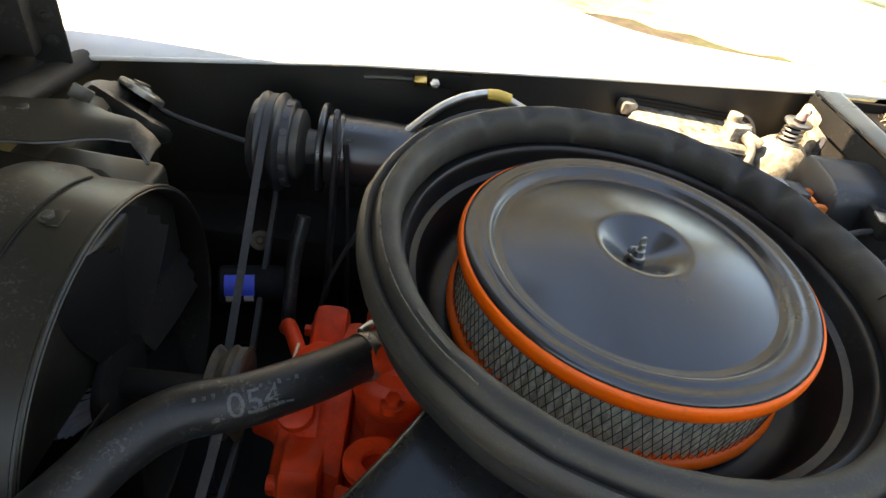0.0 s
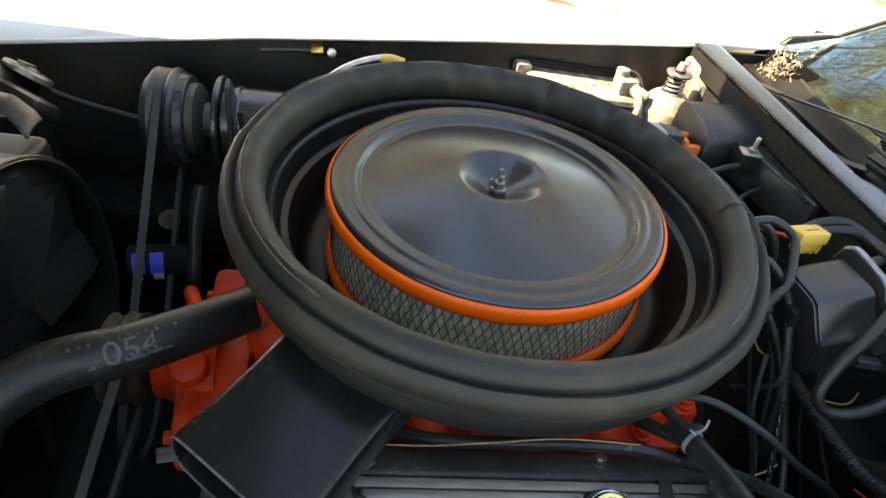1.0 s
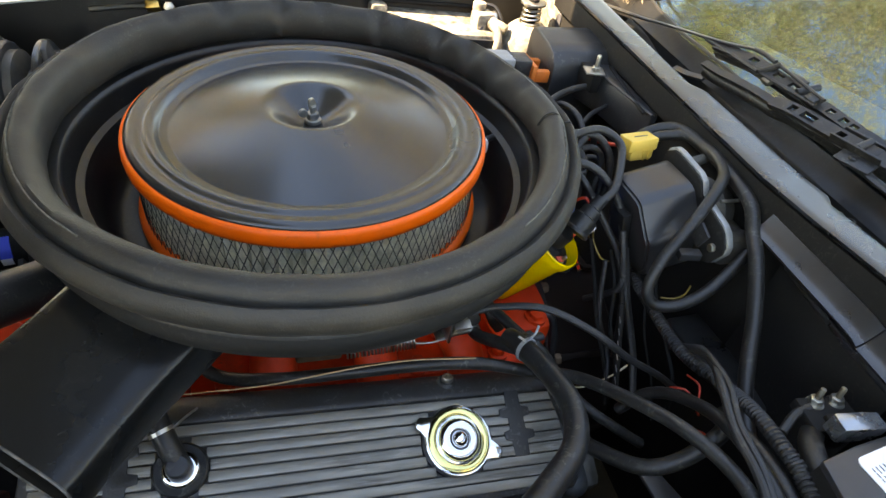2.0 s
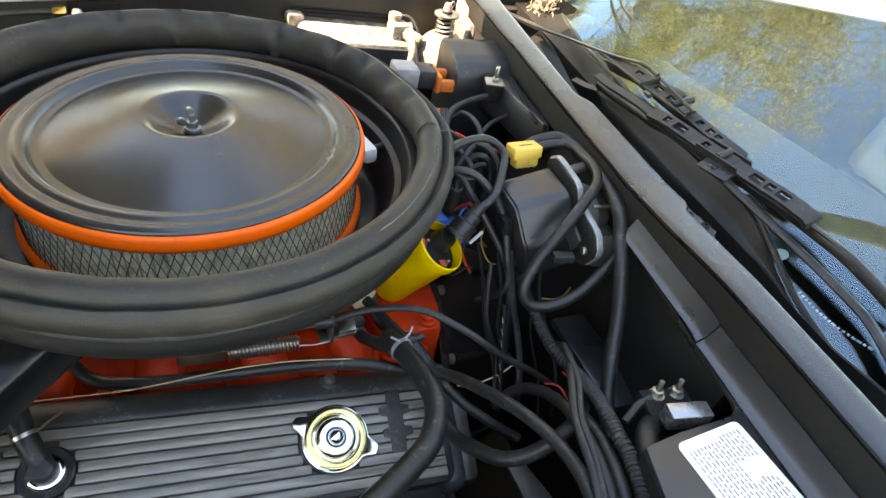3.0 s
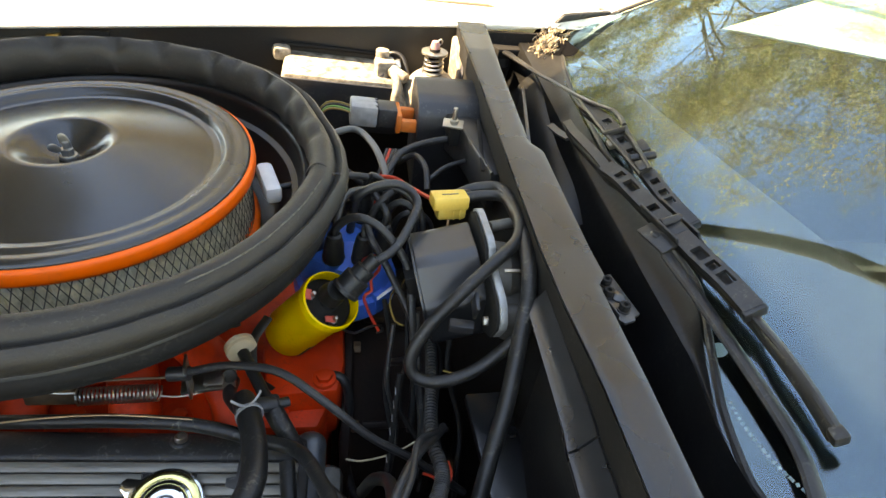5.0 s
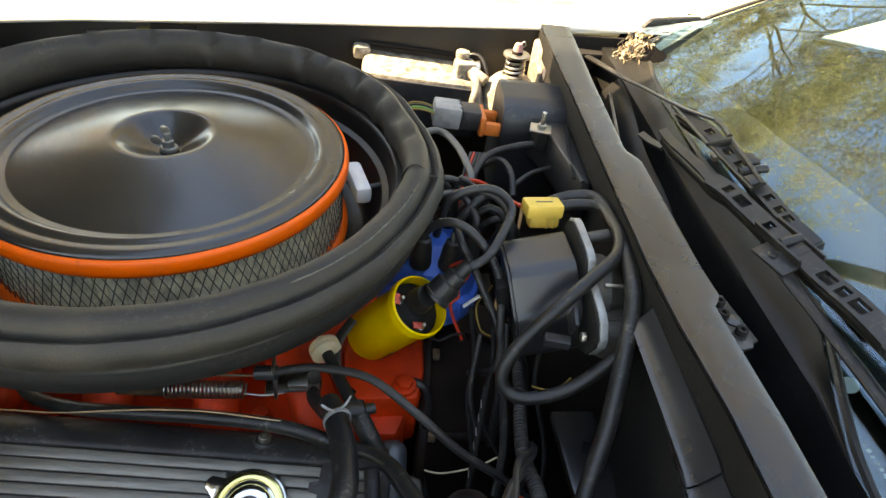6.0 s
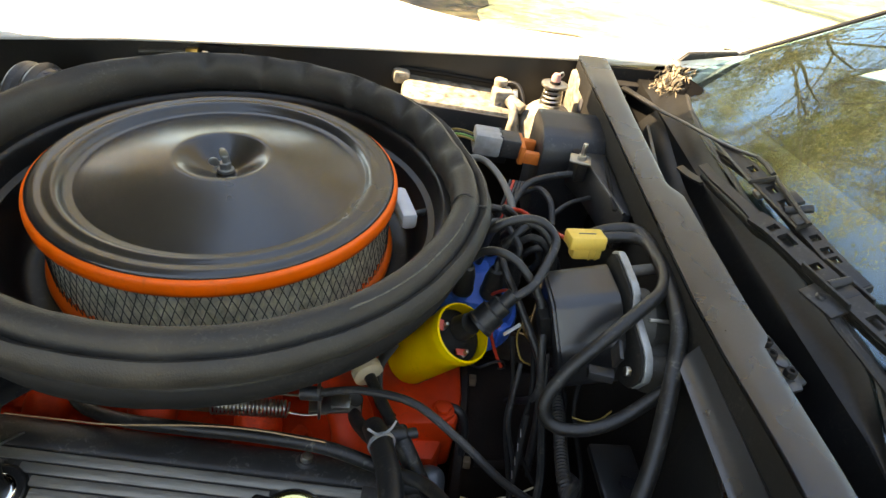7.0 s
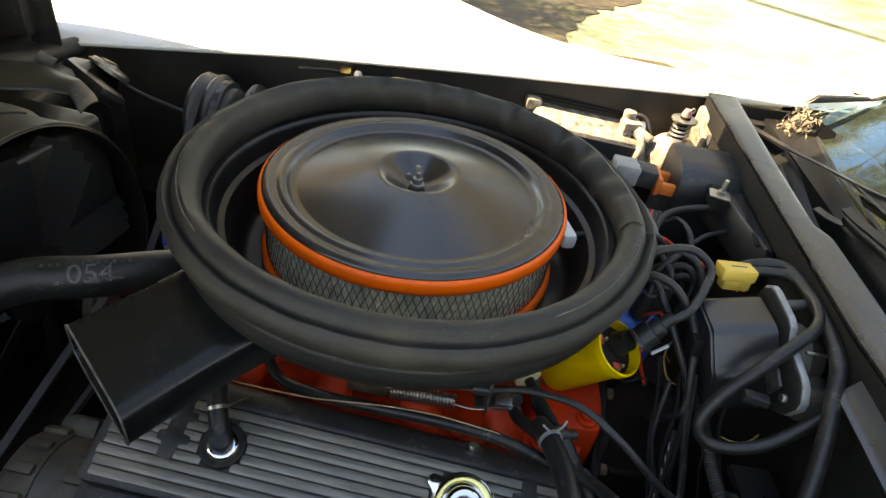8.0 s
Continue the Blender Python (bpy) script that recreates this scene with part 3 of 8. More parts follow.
def air_cleaner():
    root = thing("air_cleaner", "round black air cleaner with an orange-rimmed filter, on the carburettor", "air cleaner", pose(0.0045, 0.0045, 0))
    part("lid", revolve([(0, -0.0045), (0.010, -0.0045), (0.014, -0.003), (0.028, 0.0045), (0.040, 0.0125), (0.0455, 0.0160), (0.0490, 0.0170), (0.0530, 0.0164), (0.080, 0.0106),
                        (0.115, 0.0026), (0.140, -0.0038), (0.1450, -0.0052), (0.1478, -0.0046), (0.1500, -0.0018), (0.1525, 0.0022), (0.1555, 0.0042), (0.1590, 0.0044), (0.1620, 0.0034),
                        (0.1640, 0.0026), (0.1670, 0.0030), (0.1705, 0.0040), (0.1745, 0.0040), (0.1780, 0.0028), (0.1800, 0.0006), (0.1802, -0.0012), (0.178, -0.0026), (0.10, -0.006), (0, -0.011)], 160), LID, root, "satin black stamped lid", 50)
    part("upper_gasket", revolve([(0.160, -0.0015), (0.1790, -0.0008), (0.1815, -0.0004), (0.1835, -0.0018), (0.1846, -0.0052), (0.1850, -0.0105), (0.1846, -0.0150), (0.1826, -0.0180), (0.172, -0.0186), (0.160, -0.018)], 160), ORANGE, root, "bright orange rubber filter rim", 60)
    part("lower_gasket", revolve([(0.160, -0.082), (0.179, -0.0824), (0.1828, -0.0842), (0.1845, -0.0885), (0.1838, -0.0940), (0.1805, -0.0975), (0.165, -0.0980), (0.158, -0.097)], 128), ORANGE, root, "orange rubber filter rim", 60)
    # pleated paper
    bm = bmesh.new()
    n = 92
    lo, hi = [], []
    for i in range(2 * n):
        a = math.pi * i / n
        a += 0.006 * noise.noise((i * 0.61, 4.0, 0))
        r = 0.1762 if i % 2 else 0.1705
        r += 0.0016 * noise.noise((i * 0.37, 1.0, 0))
        b = a + 0.007 * noise.noise((i * 0.23, 9.0, 0))
        lo.append(bm.verts.new((r * math.cos(a), r * math.sin(a), -0.090)))
        hi.append(bm.verts.new((r * math.cos(b), r * math.sin(b), -0.010)))
    for i in range(2 * n):
        j = (i + 1) % (2 * n)
        bm.faces.new((lo[i], lo[j], hi[j], hi[i]))
    part("pleats", bm, PLEAT, root, "grey-green pleated filter paper", 10)
    # expanded metal screen: two families of slanting strands
    bm = bmesh.new()
    count, height, z0 = 128, 0.0680, -0.0845
    for hand in (-1, 1):
        for i in range(count):
            a0 = 2 * math.pi * i / count
            sweep = hand * 2 * math.pi / count * 3
            steps = 6
            pts = []
            for k in range(steps + 1):
                t = k / steps
                a = a0 + sweep * t
                r = 0.1772 + (0.0006 if hand > 0 else 0.0)
                pts.append((r, a, z0 + height * t))
            prev = None
            w = 0.00052
            for r, a, z in pts:
                c, s = math.cos(a), math.sin(a)
                da = hand * w / 0.1772
                q = [bm.verts.new((rr * math.cos(a + e * da), rr * math.sin(a + e * da), z)) for rr, e in ((r, 1), (r + 0.0005, 0), (r, -1))]
                if prev:
                    bm.faces.new((prev[0], prev[1], q[1], q[0]))
                    bm.faces.new((prev[1], prev[2], q[2], q[1]))
                prev = q
    tagged(part("screen", bm, MESH, root, "expanded metal filter screen", 20), kind="stuff")
    # pan below
    part("pan", revolve([(0, -0.1010), (0.188, -0.1010), (0.200, -0.1005), (0.208, -0.096), (0.2135, -0.085), (0.2180, -0.066), (0.2205, -0.0510), (0.2225, -0.0455), (0.2262, -0.0440), (0.2296, -0.0425),
                         (0.2318, -0.036), (0.2335, -0.0250), (0.2348, -0.0190), (0.2372, -0.0168), (0.2420, -0.0168), (0.258, -0.020), (0.266, -0.026), (0.270, -0.034),
                         (0.271, -0.045), (0.268, -0.053), (0.258, -0.060), (0.237, -0.074), (0.220, -0.098), (0.205, -0.107), (0, -0.108)], 160), PAN, root, "black stamped air cleaner pan", 40)

    def pressed(a, r, z):
        """Foam: dents where the hood has pressed it, and a flattened stretch towards the firewall."""
        deg = math.degrees(a) % 360
        k, dz = 1.0, 0.0
        d = min(abs(deg - 20), 360 - abs(deg - 20))
        k -= 0.022 * math.exp(-(d / 13) ** 2)
        d2 = (deg + 7) % 360
        d2 = min(d2, 360 - d2)
        k += 0.012 * math.exp(-(d2 / 7) ** 2)
        for c, w, h in ((128, 2.2, 0.006), (113, 2.4, 0.009), (96, 2.2, 0.010), (83, 2.6, 0.009), (66, 2.4, 0.013), (58, 2.0, 0.006), (45, 2.6, 0.014), (33, 3.0, 0.013), (150, 6, 0.005), (215, 12, 0.004), (20, 4, 0.011), (9, 2.2, 0.006)):
            e = abs(deg - c)
            if z > -0.012 and r < 0.2600:
                dz -= h * math.exp(-(e / w) ** 2) * min(1.0, (0.266 - r) / 0.014)
        dz += 0.0015 * math.sin(3 * a + 1) + 0.0008 * noise.noise((math.cos(a) * 9, math.sin(a) * 9, z * 60))
        dz += 0.005 * (1 + math.cos(a - radians(130))) * (1 if z > -0.01 else 0.5)
        k += 0.004 * noise.noise((math.cos(a) * 4, math.sin(a) * 4, 2.0)) + 0.002 * noise.noise((math.cos(a) * 16, math.sin(a) * 16, z * 30))
        dz += 0.0014 * noise.noise((math.cos(a) * 6, math.sin(a) * 6, 5.0))
        return k, dz
    prof = [(0.252, -0.028), (0.246, -0.020), (0.2428, -0.010), (0.2428, 0.0000), (0.2440, 0.0072), (0.2462, 0.0124), (0.2500, 0.0164), (0.2550, 0.0186), (0.2600, 0.0186), (0.2645, 0.0166), (0.2680, 0.0118), (0.2698, 0.0070), (0.2716, 0.0036), (0.2734, 0.0058), (0.2756, 0.0084),
            (0.2780, 0.0094), (0.2818, 0.0060), (0.2844, 0.0006), (0.2852, -0.0050), (0.2838, -0.0105), (0.2800, -0.0165), (0.2740, -0.0215), (0.2670, -0.0260), (0.260, -0.030), (0.252, -0.028)]
    part("foam_seal", revolve(prof, 288, wobble=pressed), FOAM, root, "thick black foam rubber ring seal", 50)
    part("pan_skirt", revolve([(0.250, -0.026), (0.264, -0.0285), (0.2715, -0.034), (0.2725, -0.043), (0.269, -0.053), (0.256, -0.060), (0.240, -0.072)], 160), UNDER, root, "dark lower edge of the pan", 60)
    rnd = random.Random(19)
    for lo, hi in ((142, 228), (-52, -12), (60, 88)):
        pts = []
        for q in range(lo, hi + 1):
            k, dz = pressed(radians(q), 0.2640, 0.0172)
            pts.append(Vector((0.2640 * k * math.cos(radians(q)), 0.2640 * k * math.sin(radians(q)), 0.0170 + dz + rnd.gauss(0, 0.00012))))
        part("glue_seam", tube(pts, 0.0009, 6, 0.004, radius_at=lambda q: 0.0008 + 0.0006 * noise.noise((q * 60, 3, 0))), CHALK, root, "chalky glue seam on the foam")
    # seam where the foam ends meet
    a = radians(-7)
    part("foam_joint", tube([(r * math.cos(a), r * math.sin(a), z + 0.0042) for r, z in ((0.2440, 0.002), (0.2480, 0.0118), (0.2535, 0.0172), (0.2605, 0.0180), (0.2670, 0.0132), (0.2725, 0.0074), (0.2795, 0.0080), (0.2862, -0.001), (0.2876, -0.009), (0.282, -0.021))], 0.0011, 6, 0.004), RUBBER, root, "glued joint in the foam")
    # wing nut on its stud
    nut = part("wing_nut", cyl(0.0088, 0.005, pose(0, 0.002, -0.0055), 20, 0.0012, hexnut(0.0066, 0.008, pose(0, 0.002, -0.0015))), NUT, root, "grey steel wing nut")
    part("stud", cyl(0.0032, 0.014, pose(0, 0.003, 0.0005, 6, 3), 12, 0.0006), NUT, nut)
    for q, tall in ((pose(0.002, 0.004, 0.0045, 4, -14, 20), 1.0), (pose(-0.006, 0.001, 0.0035, 10, -48, 20), 0.62)):
        wing = [(-0.0028, 0), (0.0028, 0), (0.0046, 0.010 * tall), (0.0040, 0.016 * tall), (0.0018, 0.0192 * tall), (-0.0018, 0.0192 * tall), (-0.0040, 0.016 * tall), (-0.0046, 0.010 * tall)]
        part("wing", prism(wing, -0.0013, 0.0013, q @ pose(0, 0, 0, 90, 0, 0), 0.0008), NUT, nut)
    # white vacuum motor in the pan
    motor = part("vacuum_motor", box(0.020, 0.064, 0.022, pose(0.192, 0.046, -0.054, 0, 0, 18), 0.006), WHITE, root, "white plastic vacuum motor in the pan")
    part("nipple", cyl(0.004, 0.016, axis((0.205, 0.030, -0.050), (0.225, 0.036, -0.048)), 12), RUBBER, motor, "black rubber nipple")
    # fresh air snorkel
    ax = Vector((-0.61, -0.79, 0)).normalized()
    side = Vector((-ax.y, ax.x, 0))

    def snorkel_ring(d, w, h, zc):
        pts = []
        for i in range(28):
            t = 2 * math.pi * i / 28
            c, s = math.cos(t), math.sin(t)
            px = math.copysign(abs(c) ** 0.32, c) * w / 2
            pz = math.copysign(abs(s) ** 0.38, s) * h / 2
            pts.append(ax * d + side * px + Vector((0, 0, zc + pz - 0.14 * px)))
        return pts
    bm = bmesh.new()
    rings = []
    stations = [(0.226, 0.123, 0.052, -0.072), (0.255, 0.121, 0.052, -0.074), (0.30, 0.118, 0.050, -0.079), (0.340, 0.119, 0.049, -0.084), (0.378, 0.122, 0.048, -0.089)]
    for d, w, h, zc in stations:
        rings.append([bm.verts.new(p) for p in snorkel_ring(d, w, h, zc)])
    for d, w, h, zc in reversed(stations):
        rings.append([bm.verts.new(p) for p in snorkel_ring(d, w - 0.005, h - 0.005, zc)])
    for p, q in zip(rings, rings[1:]):
        for k in range(28):
            j = (k + 1) % 28
            bm.faces.new((p[k], p[j], q[j], q[k]))
    part("snorkel", bm, SNORKEL, root, "black sheet-metal intake snorkel", 50)
    hem = [ax * d + side * (-w / 2 + 0.004) + Vector((0, 0, zc - h * 0.36 + 0.14 * w / 2)) for d, w, h, zc in stations]
    part("hem", tube(hem, 0.0026, 8), PAN, root, "folded seam of the snorkel")
    mouth = snorkel_ring(*stations[-1])
    part("mouth_edge", tube(mouth + mouth[:1], 0.0011, 6, smooth_path=False), WORN_HIGHLIT_EDGE, root, "worn bright edge of the snorkel mouth")
    part("neck", cyl(0.068, 0.10, pose(0, 0, -0.20), 48, 0.002), UNDER, root, "dark carburettor throat")


air_cleaner()


# ---- engine ----
def chamfered(points, z0, z1, m=None, bevel=0.004, bm=None):
    return prism(points, z0, z1, m, bevel, bm)


def intake_manifold():
    root = thing("intake_manifold", "orange-red painted cast intake manifold under the air cleaner", "intake manifold")
    part("valley_plate", chamfered([(-0.24, -0.155), (0.262, -0.155), (0.275, -0.12), (0.275, 0.12), (0.26, 0.155), (-0.24, 0.155), (-0.25, 0.12), (-0.25, -0.12)], -0.33, -0.255, bevel=0.006), ENGINE, root)
    for k, x in enumerate((-0.165, -0.055, 0.06, 0.165)):
        for s in (-1, 1):
            pts = [(x * 0.45, s * 0.03, -0.212), (x * 0.8, s * 0.085, -0.212), (x, s * 0.125, -0.235), (x * 1.04, s * 0.158, -0.272)]
            part("runner", tube(pts, 0.027, 16, 0.008, flat=0.85), ENGINE, root)
    part("carburettor_flange", box(0.15, 0.15, 0.03, pose(0, 0, -0.20), 0.006), ENGINE, root)
    for x, y in ((-0.195, -0.137), (-0.11, -0.143), (0.005, -0.143), (0.11, -0.143), (0.215, -0.137), (-0.215, 0.137), (0.11, 0.143)):
        part("bolt", hexnut(0.009, 0.010, pose(x, y, -0.250), cyl(0.013, 0.006, pose(x, y, -0.2555))), ENGINE, root)
    # distributor seat and rear end
    part("rear_rail", chamfered([(0.205, -0.135), (0.285, -0.128), (0.292, -0.085), (0.29, -0.02), (0.22, 0.02), (0.19, -0.06)], -0.31, -0.222, bevel=0.008), ENGINE, root)
    part("rear_boss", hexnut(0.010, 0.010, pose(0.268, -0.112, -0.222), cyl(0.014, 0.010, pose(0.268, -0.112, -0.228))), ENGINE, root)
    # thermostat housing with its neck
    part("thermostat_housing", revolve([(0, -0.165), (0.020, -0.167), (0.033, -0.176), (0.038, -0.192), (0.046, -0.198), (0.050, -0.206), (0.050, -0.235), (0.044, -0.245), (0.044, -0.30)], 32, m=pose(-0.222, -0.010, 0)), ENGINE, root)
    part("water_neck", tube([(-0.212, -0.008, -0.182), (-0.235, -0.018, -0.174), (-0.262, -0.030, -0.168)], 0.021, 18, 0.006), ENGINE, root)
    for s in (-1, 1):
        part("bolt", hexnut(0.009, 0.010, pose(-0.222, -0.010 + s * 0.048, -0.204), cyl(0.014, 0.012, pose(-0.222, -0.010 + s * 0.048, -0.214))), ENGINE, root)
    # lifting eye with a round hole, beside the front runner
    bm = bmesh.new()
    n = 26
    ring = []
    for r in (0.014, 0.030):
        for z in (-0.249, -0.237):
            ring.append([bm.verts.new((-0.232 + r * 1.25 * math.cos(2 * math.pi * i / n), -0.112 + r * math.sin(2 * math.pi * i / n), z)) for i in range(n)])
    for i in range(n):
        j = (i + 1) % n
        bm.faces.new((ring[0][i], ring[0][j], ring[2][j], ring[2][i]))
        bm.faces.new((ring[1][i], ring[1][j], ring[3][j], ring[3][i]))
        bm.faces.new((ring[0][i], ring[0][j], ring[1][j], ring[1][i]))
        bm.faces.new((ring[2][i], ring[2][j], ring[3][j], ring[3][i]))
    part("lifting_eye", bm, ENGINE, root)


intake_manifold()


def engine_block():
    root = thing("engine_block", "orange-red painted cast engine block and front cover", "engine block")
    part("block", chamfered([(-0.27, -0.22), (0.27, -0.22), (0.27, 0.22), (-0.27, 0.22)], -0.62, -0.34, bevel=0.01), ENGINE, root)
    for s in (-1, 1):
        part("cylinder_head", box(0.50, 0.15, 0.10, pose(0.0, s * 0.235, -0.325, -s * 24), 0.008), ENGINE, root)
    part("timing_cover", chamfered([(-0.335, -0.10), (-0.27, -0.12), (-0.27, 0.12), (-0.335, 0.10)], -0.6, -0.27, bevel=0.008), ENGINE, root)
    part("water_pump", revolve([(0, -0.002), (0.03, 0), (0.040, 0.006), (0.048, 0.03), (0.075, 0.05), (0.085, 0.07), (0.085, 0.09)], 28, m=axis((-0.395, 0, -0.315), (0, 0, -0.315))), ENGINE, root)
    for s in (-1, 1):
        part("pump_arm", box(0.05, 0.12, 0.075, pose(-0.315, s * 0.085, -0.305, s * 22, 0, 0), 0.014), ENGINE, root)
        part("pump_rib", box(0.030, 0.03, 0.13, pose(-0.345, s * 0.062, -0.335, s * 10, 8, 0), 0.007), ENGINE, root)
        part("bolt", hexnut(0.009, 0.010, axis((-0.343, s * 0.115, -0.300), (-0.6, s * 0.115, -0.30)), cyl(0.013, 0.006, axis((-0.338, s * 0.115, -0.300), (-0.6, s * 0.115, -0.3)))), ENGINE, root)
    part("bypass_neck", tube([(-0.345, 0.045, -0.275), (-0.372, 0.105, -0.285), (-0.388, 0.148, -0.338)], 0.0105, 14, 0.006), ENGINE, root)
    part("front_boss", cyl(0.022, 0.03, axis((-0.33, -0.055, -0.250), (-0.33, -0.1, -0.15)), 24, 0.006), ENGINE, root)
    part("gasket_edge", tube([(-0.352, 0.030, -0.262), (-0.351, 0.042, -0.259), (-0.350, 0.055, -0.258)], 0.0020, 8), CREAM, root, "pale squeezed-out gasket edge")
    part("head_front", chamfered([(-0.275, -0.205), (-0.245, -0.215), (-0.235, -0.135), (-0.275, -0.125)], -0.40, -0.262, bevel=0.007), ENGINE, root)


engine_block()

VC = pose(0.0, -0.262, -0.2165) @ pose(0, 0, 0, 0, 3.9, 0) @ pose(0, 0, 0, 20, 0, 0)


VCGREY = material("bare_cover_end", (0.085, 0.092, 0.10), 0.34, 0.5, var=0.25, scale=25, bump=0.15, dirt=(0.03, 0.028, 0.025), dirt_amount=0.5, dirt_scale=24)


def valve_cover(m, label):
    """Finned cover; x along the engine, y towards the inside, z out of its face."""
    root = thing("valve_cover", label, "valve cover", m)
    body = chamfered([(-0.268, -0.052), (-0.262, -0.060), (0.250, -0.060), (0.258, -0.050), (0.258, 0.044), (0.250, 0.050), (-0.262, 0.050), (-0.268, 0.044)], -0.062, -0.0036, bevel=0.005)
    part("body", body, VCBLACK, root, "black crackle-painted cover body")
    part("flange", chamfered([(-0.283, -0.080), (0.272, -0.080), (0.272, 0.082), (-0.283, 0.082)], -0.072, -0.060, bevel=0.003), VCBLACK, root)
    rail = []
    for k in range(13):
        a = radians(90 - 7.5 * k)
        rail.append((0.0445 + 0.034 * math.cos(a), -0.0345 + 0.034 * math.sin(a)))
    rail = [(0.0445, -0.06)] + [(0.0445, -0.002)] + rail[1:] + [(0.0785, -0.06)]
    part("inner_shoulder", prism(rail[::-1], -0.264, 0.254, Matrix(((0, 0, 1, 0), (1, 0, 0, 0), (0, 1, 0, 0), (0, 0, 0, 1))), 0.002), VCBLACK, root, "smooth rounded shoulder of the cover", 50)
    part("end_shoulder", box(0.034, 0.150, 0.052, pose(0.258, 0.006, -0.036), 0.015, segs=4), VCGREY, root, "bare blue-grey rounded end of the cover", 50)
    part("outer_shoulder", box(0.52, 0.03, 0.03, pose(-0.006, -0.066, -0.050, 18), 0.008), VCBLACK, root)
    # fins: interrupted round the filler and the breather
    holes = ((0.125, 0.0368), (-0.137, 0.0250))
    for k in range(9):
        yy = 0.0385 - 0.0108 * k
        spans, x0 = [], -0.258 + 0.0015 * (k % 3)
        for hx, hr in sorted(holes):
            off = yy - (0.001 if hx > 0 else 0.004)
            if abs(off) < hr:
                c = math.sqrt(hr * hr - off * off)
                spans.append((x0, hx - c))
                x0 = hx + c
        spans.append((x0, 0.247))
        for a, b in spans:
            part("fin", box(b - a, 0.0094, 0.0085, pose((a + b) / 2, yy, -0.0035), 0.0011), FIN, root, "worn bare-metal fin top")
    for x in (-0.19, 0.196):
        e = chamfered([(x - 0.008, -0.022), (x + 0.008, -0.022), (x + 0.009, -0.006), (x + 0.018, -0.004), (x + 0.018, 0.004), (x + 0.009, 0.006), (x + 0.009, 0.018), (x + 0.017, 0.020), (x + 0.017, 0.028), (x + 0.008, 0.030), (x + 0.008, 0.047),
                       (x - 0.008, 0.047), (x - 0.009, 0.030), (x - 0.018, 0.028), (x - 0.018, 0.020), (x - 0.009, 0.018), (x - 0.009, 0.006), (x - 0.016, 0.004), (x - 0.016, -0.004), (x - 0.009, -0.006)], -0.006, 0.0022, bevel=0.0008)
        part("emblem", e, VCBLACK, root, "plain black raised emblem")
    for x, y, r in ((-0.137, 0.004, 0.0245), (0.125, 0.001, 0.0362)):
        part("boss", cyl(r, 0.010, pose(x, y, -0.0095), 40, 0.002), VCBLACK, root)
    for x in (-0.235, 0.128, 0.238):
        boss = part("bolt_boss", revolve([(0, 0.002), (0.0095, 0.002), (0.0115, 0.0), (0.012, -0.012)], 24, m=pose(x, 0.066, -0.0085, -36, 0, 0)), VCBLACK, root)
        part("bolt", revolve([(0, 0.0025), (0.0028, 0.0025), (0.003, 0.0062), (0.0058, 0.0062), (0.0064, 0.005), (0.0064, 0.001)], 18, m=pose(x, 0.066, -0.0072, -36, 0, 0)), STEEL, boss, "small rusty socket bolt")
    for x in (-0.17, 0.16):
        bolt(root, (x, -0.083, -0.062), (x, -0.083, 0.1), 0.008)
    return root


valve_cover(VC, "black finned aluminium valve cover with worn bright fin tops")
valve_cover(Matrix.Rotation(math.pi, 4, 'Z') @ VC, "black finned aluminium valve cover on the far cylinder bank")


def oil_cap():
    m = VC @ pose(0.127, 0.001, 0.0005)
    root = thing("oil_filler_cap", "chromed oil filler cap with two lugs, on the valve cover", "oil cap", m)
    outline = []
    for i in range(72):
        a = 2 * math.pi * i / 72
        r = 0.0358
        for c in (radians(152), radians(-22)):
            d = abs((a - c + math.pi) % (2 * math.pi) - math.pi)
            r += 0.0125 * math.exp(-(d / 0.21) ** 4)
        outline.append((r * math.cos(a), r * math.sin(a)))
    part("skirt", revolve([(0.033, -0.004), (0.033, 0.002), (0.02, 0.003)], 48), CHROME, root)
    part("rim", prism(outline, 0.0015, 0.0065, bevel=0.0020), CHROME, root, "chromed rim with two turning lugs")
    part("rim_wash", revolve([(0.0245, 0.0068), (0.0262, 0.0082), (0.0300, 0.0086), (0.0325, 0.0074), (0.0330, 0.0064)], 64), CAPREFLECT, root, "rim face with a yellow reflection painted in")
    part("groove", revolve([(0.0205, 0.0060), (0.0225, 0.0058), (0.0250, 0.0068)], 48), INKSHADE, root, "dark groove below the crown")
    part("crown", revolve([(0, 0.0098), (0.0098, 0.0098), (0.0112, 0.0118), (0.0165, 0.0122), (0.0198, 0.0112), (0.0215, 0.0088), (0.0220, 0.0056)], 64), CHROME, root, "chromed crown of the cap", 50)
    part("well", revolve([(0.0085, 0.0102), (0.0112, 0.0106)], 32), INKSHADE, root)
    part("rivet", revolve([(0, 0.0165), (0.0042, 0.0162), (0.0066, 0.0145), (0.0076, 0.0118), (0.0078, 0.0095)], 28), CHROME, root, "domed centre rivet")


# Chrome rim face; the yellow of reflected trees is put into its colour.
CAPREFLECT = material("yellow_reflection_rim", (0.86, 0.74, 0.30), 0.18, 1.0, var=0.12, scale=50, bump=0.03)
oil_cap()


